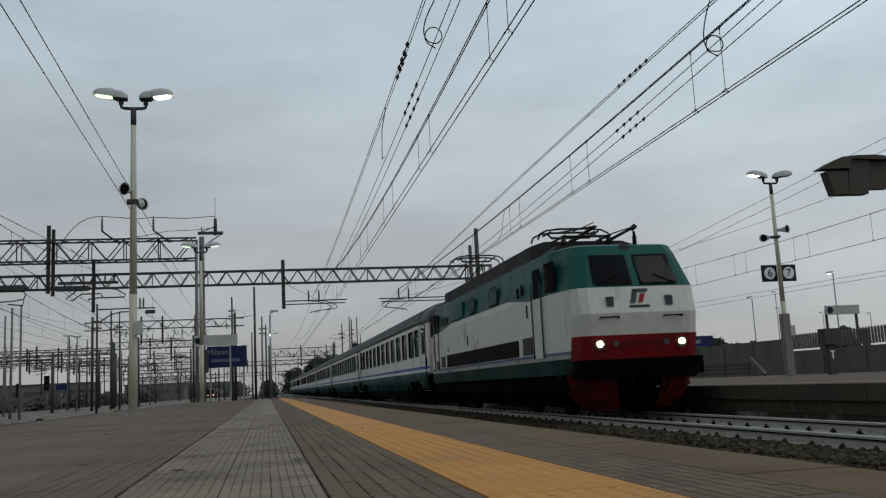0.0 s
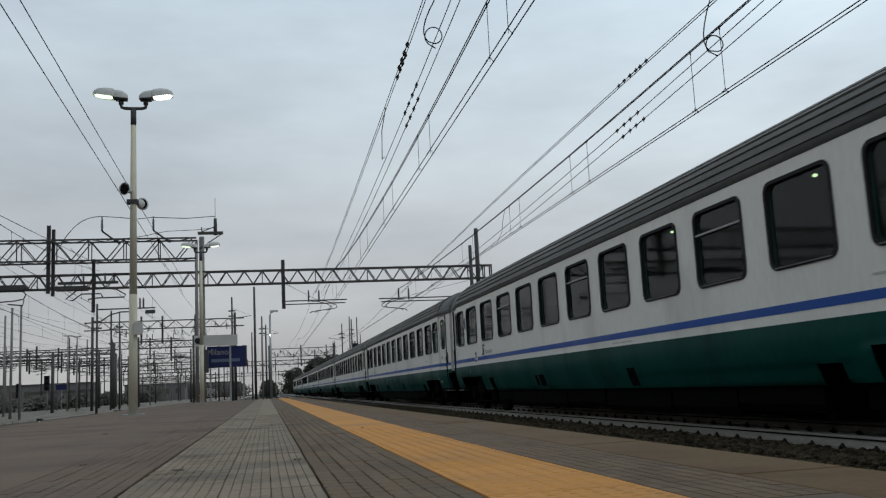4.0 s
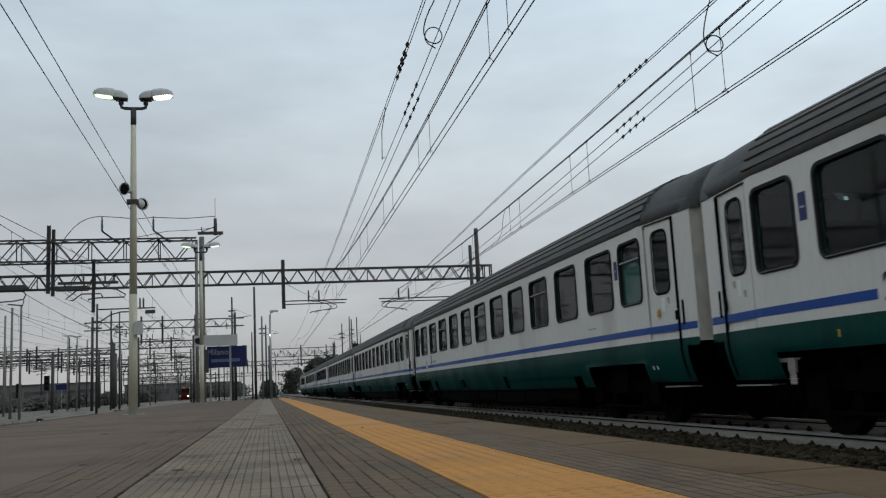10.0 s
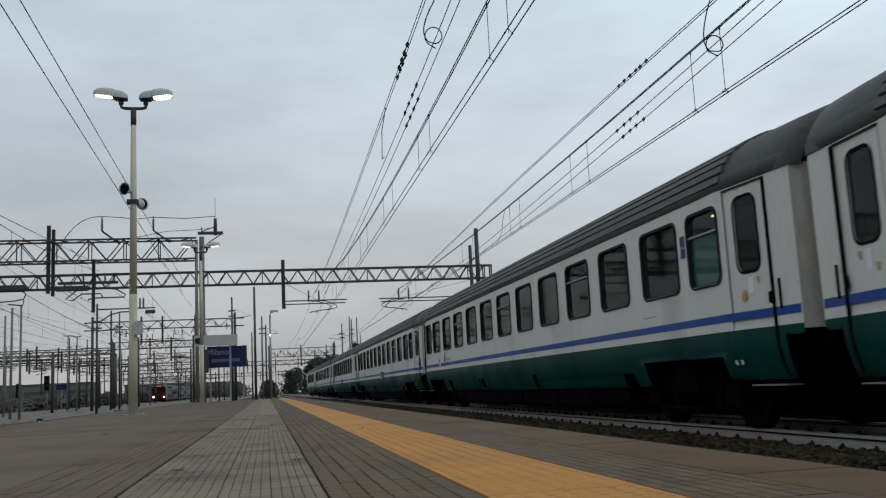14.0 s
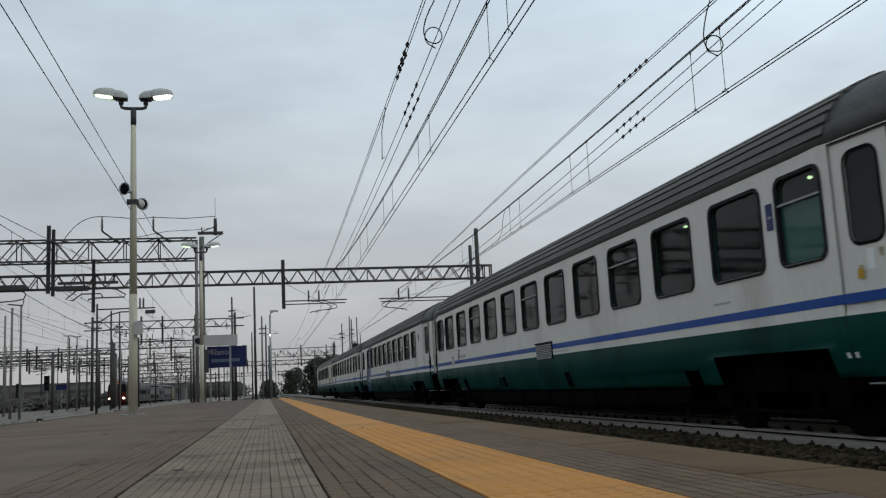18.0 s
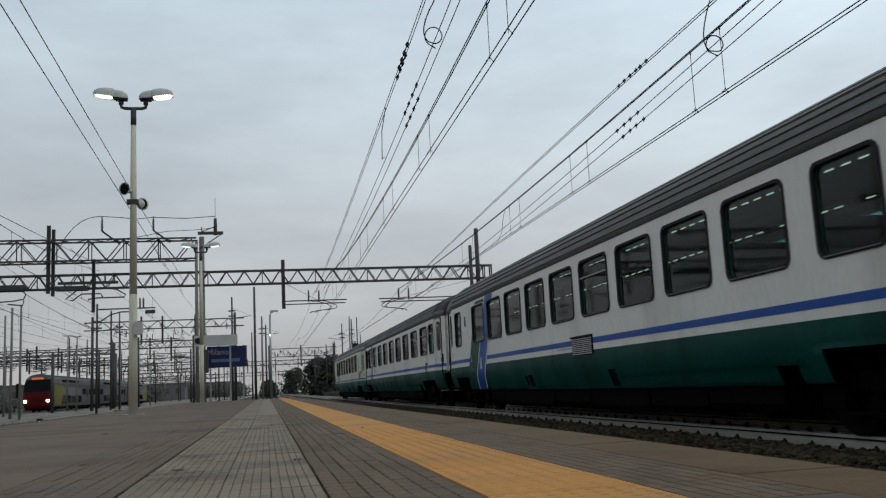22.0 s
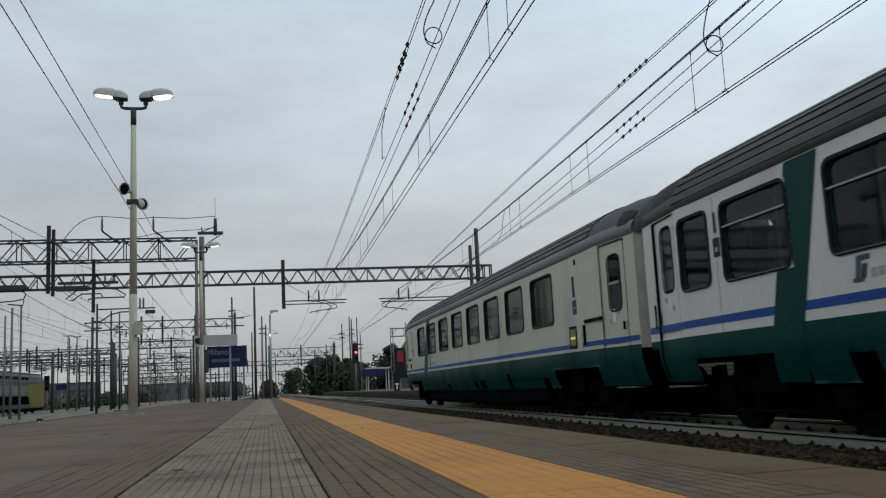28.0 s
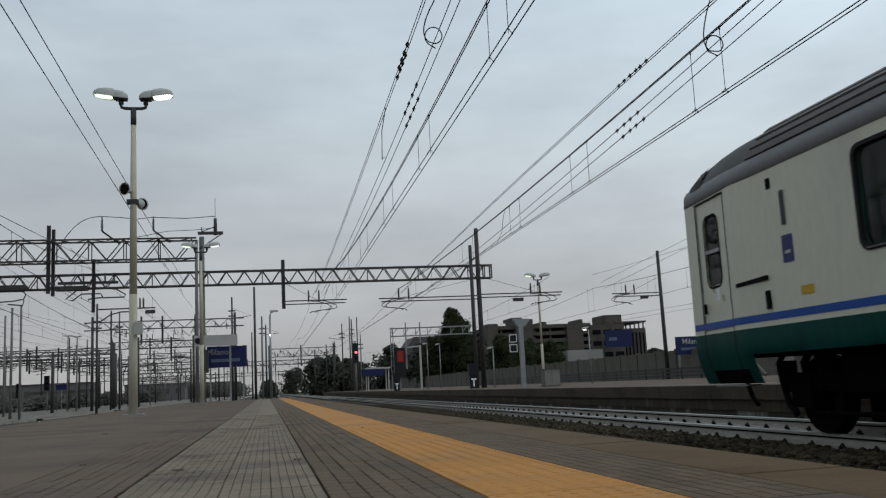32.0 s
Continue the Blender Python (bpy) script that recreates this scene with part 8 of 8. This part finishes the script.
def pantograph(yb, up, e):
    """A single-arm collector on the roof at yb; e is the way its knee points."""
    bm = bmesh.new()
    for x in (-0.55, 0.55):
        for y in (yb - 0.6, yb + 0.6):
            bar(bm, (x, y, 3.8), (x, y, 4.02), 0.06, 8)
            bar(bm, (x, y, 3.88), (x, y, 3.92), 0.10, 8)
        bar(bm, (x, yb - 0.75, 4.04), (x, yb + 0.75, 4.04), 0.03)
    for y in (yb - 0.6, yb + 0.6):
        bar(bm, (-0.6, y, 4.04), (0.6, y, 4.04), 0.03)
    pa = part("pantograph", bm, M["roofdark"], loco, "raised black pantograph" if up else "folded black pantograph")
    foot = Vector((0, yb - 0.5 * e, 4.08))
    knee = Vector((0, yb + 1.55 * e, 4.55)) if up else Vector((0, yb + 1.2 * e, 4.16))
    head = Vector((0, yb - 0.15 * e, 5.14)) if up else Vector((0, yb - 0.45 * e, 4.30))
    bm = bmesh.new()
    bar(bm, foot, knee, 0.055, 8, 0.04)
    bar(bm, foot + Vector((0, 0.25 * e, -0.02)), knee + Vector((0, 0, -0.1)), 0.014)
    part("lower_arm", bm, M["rust"], pa)
    bm = bmesh.new()
    for x in (-1, 1):
        bar(bm, knee + Vector((0.05 * x, 0, 0)), head + Vector((0.38 * x, 0, 0)), 0.02)
    bar(bm, knee + Vector((0, 0, 0.1)), head, 0.012)
    part("upper_arm", bm, M["roofdark"], pa)
    bm = bmesh.new()
    for o in (-0.28, 0.28):
        pts = [(-0.92, head.y + o, head.z - 0.2), (-0.86, head.y + o, head.z - 0.06), (-0.7, head.y + o, head.z + 0.02), (-0.4, head.y + o, head.z + 0.05), (0.4, head.y + o, head.z + 0.05), (0.7, head.y + o, head.z + 0.02), (0.86, head.y + o, head.z - 0.06), (0.92, head.y + o, head.z - 0.2)]
        pipe(bm, pts, 0.025, 6)
        beam(bm, (-0.45, head.y + o, head.z + 0.06), (0.45, head.y + o, head.z + 0.06), 0.06, 0.03)
    for x in (-0.6, 0.6):
        bar(bm, (x, head.y - 0.3, head.z - 0.02), (x, head.y + 0.3, head.z - 0.02), 0.025)
        bar(bm, (x * 0.8, head.y, head.z - 0.12), (x, head.y, head.z), 0.025)
    bar(bm, (-0.5, head.y, head.z - 0.12), (0.5, head.y, head.z - 0.12), 0.03)
    part("collector_head", bm, M["roofdark"], pa)


pantograph(3.4, False, -1)
bm = bmesh.new()
bar(bm, (0.05, 1.9, 3.72), (0.62, 1.55, 4.00), 0.040, 8, 0.030)
bar(bm, (0.05, 1.6, 3.86), (0.62, 1.50, 4.02), 0.014, 6)
bar(bm, (0.58, 1.52, 3.96), (0.68, 1.48, 4.05), 0.055, 8)
part("pantograph_strut", bm, M["roofdark"], loco, "black jointed strut of the folded pantograph")
pantograph(14.0, True, 1)
bm = bmesh.new()
pipe(bm, [(-0.3, 3.6, 4.0), (-0.3, 5.0, 4.12), (-0.3, 9.0, 4.12), (-0.3, 12.6, 4.05)], 0.02)
for y in (5.0, 7.0, 9.0, 11.0):
    bar(bm, (-0.3, y, 3.9), (-0.3, y, 4.1), 0.05, 8)
part("roof_busbar", bm, M["roofdark"], loco)
# ---------------------------------------------------------------- the double-deck regional train in the yard
RX = -23.5


def regional_car(front, lime_end):
    ca = thing("double_deck_car", "grey double-deck regional car with dark window bands" if not front else "double-deck driving car with red front and lime side", "railway car", group="double-deck regional train")
    Lr = 26.0
    bm = bmesh.new()
    prof = [(-1.40, 0.5), (-1.41, 1.2), (-1.41, 2.95), (-1.28, 3.45), (-0.9, 3.82), (0, 3.98), (0.9, 3.82), (1.28, 3.45), (1.41, 2.95), (1.41, 1.2), (1.40, 0.5)]
    y0 = 1.1 if front else 0.25
    prism(bm, prof, y0, Lr - 0.25)
    part("body", bm, M["ddgrey"], ca)
    first = 5.6 if front or lime_end is None else 3.6
    last = 16.2 if front else 20.6
    for sx in (-1, 1):
        bm = bmesh.new()
        beam(bm, (sx * 1.0, 1.6, 3.76), (sx * 1.0, Lr - 0.5, 3.76), 0.10, 0.08)
        part("roof_rib", bm, M["roofgrey"], ca)
        bx("window_band", M["void"], ca, sx * 1.402 - 0.012, sx * 1.402 + 0.012, first, last, 0.86, 1.62)
        bx("side_panel", M["render"], ca, sx * 1.402 - 0.016, sx * 1.402 + 0.016, first + 0.5, last - 0.3, 1.70, 2.60, label="pale side panel")
        k = first + 0.2
        while k + 1.7 < last:
            bx("window", M["screen"], ca, sx * 1.405 - 0.014, sx * 1.405 + 0.014, k, k + 1.6, 0.92, 1.56)
            bm = bmesh.new()
            beam(bm, (sx * 1.345, k, 3.22), (sx * 1.345, k + 1.5, 3.22), 0.05, 0.34)
            part("upper_window", bm, M["void"], ca)
            k += 1.8
        for a, b in ((1.7, 4.9), (last + 0.5, last + 2.6), (last + 4.6, Lr - 0.8)):
            if b - a > 0.6 and b < Lr and not (front and a < 5):
                bx("end_window", M["void"], ca, sx * 1.402 - 0.012, sx * 1.402 + 0.012, a, b, 1.78, 2.45)
        d = bx("door", M["conc_dark"], ca, sx * 1.41 - 0.01, sx * 1.41 + 0.01, last + 2.8, last + 4.4, 0.62, 2.6)
        bx("pane", M["screen"], d, sx * 1.422 - 0.008, sx * 1.422 + 0.008, last + 2.95, last + 4.25, 1.6, 2.45)
        if lime_end is not None:
            a, b = lime_end
            s = 1 if front else -1
            if s < 0:
                a, b = b, a
            bm = bmesh.new()
            prism(bm, [(a, 0.62), (a, 2.9), (b + s * 0.4, 2.75), (b + s * 2.2, 2.1), (b + s * 0.5, 1.5), (b - s * 0.3, 0.62)], sx * 1.42 - 0.012, sx * 1.42 + 0.012, axis="x")
            part("lime_panel", bm, M["lime"], ca, "lime yellow brushed panel")
    bm = bmesh.new()
    box(bm, -1.3, 1.3, 1.2, Lr - 0.4, 0.25, 0.52)
    part("underframe", bm, M["under"], ca)
    for y in (3.4, Lr - 3.4):
        bogie(ca, y)
    if front:
        bm = bmesh.new()
        rows = []
        for z, y, w in ((0.35, 0.35, 1.28), (0.7, 0.15, 1.36), (1.5, 0.05, 1.4), (2.1, 0.1, 1.4), (2.9, 0.45, 1.39), (3.38, 0.72, 1.3), (3.78, 1.0, 1.0), (3.95, 1.2, 0.5)):
            rows.append([(-w, 1.4, z), (-w, y + 0.4, z), (-w * 0.82, y + 0.05, z), (0, y, z), (w * 0.82, y + 0.05, z), (w, y + 0.4, z), (w, 1.4, z)])
        sweep(bm, rows[:4], smooth=False)
        part("nose", bm, M["nosered"], ca, "red driving cab nose")
        bm = bmesh.new()
        sweep(bm, rows[3:6], smooth=False)
        part("windscreen", bm, M["void"], ca, "wide black windscreen")
        bm = bmesh.new()
        sweep(bm, rows[5:], smooth=False)
        part("cab_roof", bm, M["ddgrey"], ca)
        bx("destination_display", M["display"], ca, -0.62, 0.50, 0.70, 0.80, 3.40, 3.60)
        for sx in (-1.10, 1.10):
            bm = bmesh.new()
            bar(bm, (sx, 0.3, 1.15), (sx, 0.03, 1.15), 0.15, 12)
            part("headlight", bm, M["headlamp_far"], ca, "glowing white headlight")
    return ca


red_cars = [regional_car(True, (1.6, 5.0)), regional_car(False, None)]
red_cars.append(regional_car(False, (20.0, 25.7)))


SHIFT = {0: 0.68, 1: 0.38, 2: 0.12, 6: -0.08, 7: -0.03, 8: -0.22, 9: -0.2, 10: -0.19, 11: -0.11, 12: -0.1, 13: -0.06, 17: 0.2, 18: 0.25, 19: 0.22, 20: 0.2, 21: 0.28, 22: 0.2, 23: 0.08, 24: 0.05, 25: 0.05, 28: 0.06, 29: -0.40, 30: 0.22, 31: 0.27, 32: 0.72}


def run(t):
    """How far the express train has rolled at t seconds."""
    return 7.4146 * t - 0.010539 * t * t + 0.00010375 * t ** 3


def motions():
    rows = []
    for i in range(33):
        t = float(i)
        rows.append((t, 33.1 - run(t) + SHIFT.get(i, 0.0)))
    walk(loco, [(t, pose(TX, y - LL - 0.35, RZ)) for t, y in rows])
    for n, co in enumerate(coaches):
        walk(co, [(t, pose(TX, y + LC * n, RZ)) for t, y in rows])
    for co in [loco] + coaches:
        for bo in co.children:
            for ws in bo.children:
                if ws.name.startswith("wheelset"):
                    p = ws.matrix_basis.translation.copy()
                    walk(ws, [(0.08 * k, pose(*p, math.degrees(run(0.08 * k) / 0.455) % 360, 0, 0)) for k in range(401)])
    front = [(0.0, 402.0), (5.0, 342.0), (9.0, 290.0), (11.0, 259.0), (13.0, 226.0), (14.5, 203.5), (17.0, 166.5), (18.0, 153.0), (19.0, 139.5), (20.0, 126.5), (21.0, 113.5), (22.0, 101.5), (23.0, 88.5), (24.5, 66.5), (25.5, 52.0), (27.5, 26.8), (28.5, 14.6), (29.0, 8.2), (32.0, -29.0)]
    for n, ca in enumerate(red_cars):
        walk(ca, [(t, pose(RX, y + 26.05 * n, RZ)) for t, y in front])

# ---------------------------------------------------------------- paving of the near platform
def block_mesh(name, w, l, m, h=0.03, inset=0.002, nx=1, ny=1, cut=0.0, joint=0.0):
    """A paving block with eased upper edges, its corner at the origin and its top at z = 0.

    nx and ny score it into smaller fields with cut corners, joint metres apart."""
    bm = bmesh.new()
    if nx * ny > 1:
        box(bm, 0, w, 0, l, -h, -0.006)
    for i in range(nx):
        for j in range(ny):
            x0, x1 = w * i / nx + joint / 2 * (i > 0), w * (i + 1) / nx - joint / 2 * (i < nx - 1)
            y0, y1 = l * j / ny + joint / 2 * (j > 0), l * (j + 1) / ny - joint / 2 * (j < ny - 1)
            c = cut
            out = ((x0 + c, y0), (x1 - c, y0), (x1, y0 + c), (x1, y1 - c), (x1 - c, y1), (x0 + c, y1), (x0, y1 - c), (x0, y0 + c)) if c else ((x0, y0), (x1, y0), (x1, y1), (x0, y1))
            mx, my = (x0 + x1) / 2, (y0 + y1) / 2
            kx, ky = 1 - 2 * inset / (x1 - x0), 1 - 2 * inset / (y1 - y0)
            rings = [[bm.verts.new((mx + (x - mx) * fx, my + (y - my) * fy_, z)) for x, y in out] for fx, fy_, z in ((1, 1, -h), (1, 1, -inset), (kx, ky, 0))]
            k = len(out)
            for a, b in zip(rings, rings[1:]):
                for q in range(k):
                    bm.faces.new((a[q], a[(q + 1) % k], b[(q + 1) % k], b[q]))
            bm.faces.new(rings[-1])
    return mesh_of(name, bm, m)


def joined_blocks(name, m, x0, x1, y0, y1, w, l, gap, label, shift=0.5, seed=1, tilt=0.0008):
    """A field of blocks joined into one part."""
    rnd = random.Random(seed)
    cols = max(1, round((x1 - x0) / w))
    w = (x1 - x0) / cols
    verts, faces = [], []
    i = 0.0015
    for c in range(cols):
        y = y0 - (l * shift if c % 2 else 0)
        while y < y1:
            X0, X1, Y0, Y1 = x0 + c * w + gap / 2, x0 + (c + 1) * w - gap / 2, y + gap / 2, y + l - gap / 2
            z = rnd.uniform(-tilt, tilt)
            k = len(verts)
            verts += [(X0, Y0, -0.02), (X1, Y0, -0.02), (X1, Y1, -0.02), (X0, Y1, -0.02)]
            verts += [(X0 + i, Y0 + i, z + rnd.uniform(-tilt, tilt)), (X1 - i, Y0 + i, z), (X1 - i, Y1 - i, z + rnd.uniform(-tilt, tilt)), (X0 + i, Y1 - i, z)]
            faces += [(k, k + 1, k + 5, k + 4), (k + 1, k + 2, k + 6, k + 5), (k + 2, k + 3, k + 7, k + 6), (k + 3, k, k + 4, k + 7), (k + 4, k + 5, k + 6, k + 7)]
            y += l
    me = bpy.data.meshes.new(name)
    me.from_pydata(verts, [], faces)
    me.materials.append(m)
    ob = new(name, me)
    ob.parent = platform
    return tagged(ob, label, kind="stuff")


rnd = random.Random(21)


def parts_field(name, m, x0, cols, w, l, rows, y0, gap, **scored):
    me = block_mesh(name, w - gap, l - gap, m, **scored)
    for r in range(rows):
        for c in range(cols):
            piece(name, me, platform, pose(x0 + c * w + gap / 2 + rnd.uniform(-0.0008, 0.0008), y0 + r * l + gap / 2 + rnd.uniform(-0.0008, 0.0008), rnd.uniform(-0.0014, 0.0014), rnd.uniform(-0.2, 0.2), rnd.uniform(-0.4, 0.4), rnd.uniform(-0.3, 0.3)))


# grey ribbed pavers between the pale guide strip and the yellow strip
parts_field("paver", M["brick"], 0.170, 7, 0.0560, 0.42, 25, 2.18, 0.0026, ny=4, cut=0.0085, joint=0.0022)
joined_blocks("paver_field", M["brick_far"], 0.170, 0.562, 12.68, 20, 0.056, 0.42, 0.0016, "grey paving bars", 0.0, 2)
# pale guide strip: plain tiles and ribbed tiles
parts_field("guide_tile", M["pale"], -0.470, 3, 0.106, 0.105, 60, 2.18, 0.0018, nx=3, ny=2, cut=0.006, joint=0.0014)
parts_field("ribbed_tile", M["pale"], -0.150, 2, 0.157, 0.21, 48, 2.18, 0.0016, nx=5, ny=2, cut=0.003, joint=0.0016)
joined_blocks("guide_field", M["pale_far"], -0.470, -0.152, 8.48, 13, 0.106, 0.21, 0.001, "pale guide tiles", 0.0, 3)
joined_blocks("guide_field", M["pale_far"], -0.150, 0.164, 12.26, 13, 0.0314, 0.42, 0.001, "pale ribbed guide tiles", 0.0, 4)
# brownish paving of the platform's middle
parts_field("paver", M["brown"], -0.928, 9, 0.0494, 0.42, 16, 2.18, 0.0024, ny=4, cut=0.0075, joint=0.0022)
joined_blocks("paver_field", M["brown_far"], -0.928, -0.478, 8.90, 13, 0.05, 0.42, 0.001, "brownish grey paving bars", 0.0, 5)
me = block_mesh("paving_slab", 0.5985, 0.5985, M["brown"], 0.03, 0.0015)
for r in range(-12, 36):
    for c in range(6):
        if c > 0:
            piece("paving_slab", me, platform, pose(-4.53 + 0.6 * c, 2.07 + 0.6 * r, rnd.uniform(-0.001, 0.001)))
# pavers between the yellow strip and the edge
joined_blocks("paver_field", M["brick_far"], 1.006, 1.33, 2.0, 24, 0.0462, 0.105, 0.0020, "grey paving blocks by the platform edge", 0.0, 6, 0.0003)
bm = bmesh.new()
for x0, x1, y0 in ((0.170, 0.56, 20), (1.006, 1.33, 24), (-0.928, -0.478, 13), (-4.28, -0.931, 23.67)):
    box(bm, x0, x1, y0, PEND, -0.02, 0.0)
part("far_paving", bm, M["slab"], platform)
bm = bmesh.new()
box(bm, -0.47, -0.150, 13, PEND, -0.02, 0.0)
box(bm, -0.146, 0.165, 13, PEND, -0.02, 0.0)
part("far_guide_strip", bm, M["pale_far"], platform)
bm = bmesh.new()
for x0, x1 in ((0.170, 0.56), (1.006, 1.33), (-0.928, -0.478)):
    box(bm, x0, x1, -4.9, 1.99 if x0 > 1 else 2.178, -0.02, 0.0)
part("paving_strip", bm, M["slab"], platform)
bx("paving_strip", M["pale_far"], platform, -0.47, 0.165, -4.9, 2.178, -0.02, 0.0)
bx("paving_strip", M["yellow_far"], platform, 0.570, 1.002, -4.9, 1.99, -0.02, 0.001)
# yellow strip: tiles with domes
me = block_mesh("yellow_tile", 0.432, 0.4185, M["yellow"], 0.03, 0.002)
for r in range(114):
    piece("yellow_tile", me, platform, pose(0.570, 2.0 + 0.42 * r, rnd.uniform(0, 0.0012)))
bm = bmesh.new()
box(bm, 0.570, 1.002, 2.0 + 0.42 * 114, PEND, -0.02, 0.001)
part("far_yellow_strip", bm, M["yellow_far"], platform)
verts, faces = [], []
for r in range(80):
    for c in range(7):
        x, y = 0.570 + 0.03 + 0.062 * c, 2.03 + 0.06 * r
        k = len(verts)
        for rr, z in ((0.015, 0.0005), (0.010, 0.0028)):
            for a in range(7):
                verts.append((x + rr * math.cos(a * 0.8976), y + rr * math.sin(a * 0.8976), z))
        for a in range(7):
            b = (a + 1) % 7
            faces.append((k + a, k + b, k + 7 + b, k + 7 + a))
        faces.append(tuple(k + 7 + a for a in range(7)))
me = bpy.data.meshes.new("tactile_domes")
me.from_pydata(verts, [], faces)
me.materials.append(M["yellow_far"])
ob = new("tactile_domes", me)
ob.parent = platform
tagged(ob, "small worn yellow warning domes", kind="stuff")
# edge slabs
me = block_mesh("edge_slab", 0.365, 1.49, M["coping"], 0.13, 0.008)
for r in range(36):
    piece("edge_slab", me, platform, pose(1.335, -5 + 1.5 * r, rnd.uniform(-0.002, 0.002)))
# a few cracks' worth of litter and leaves on the paving
lt = random.Random(5)
for k in range(9):
    x, y = lt.uniform(-2.4, 0.9), lt.uniform(3.2, 9)
    bm = bmesh.new()
    a = lt.uniform(0, 3)
    s = lt.uniform(0.010, 0.022)
    bm.faces.new([bm.verts.new((x + s * 1.6 * math.cos(a + q), y + s * math.sin(a + q), 0.004 + 0.006 * (i % 2))) for i, q in enumerate((0, 1.2, 2.3, 3.3, 4.6))])
    solo("dry_leaf", bm, M["rust"], "small dark dry leaf on the paving", "leaf", "fallen leaves")

motions()
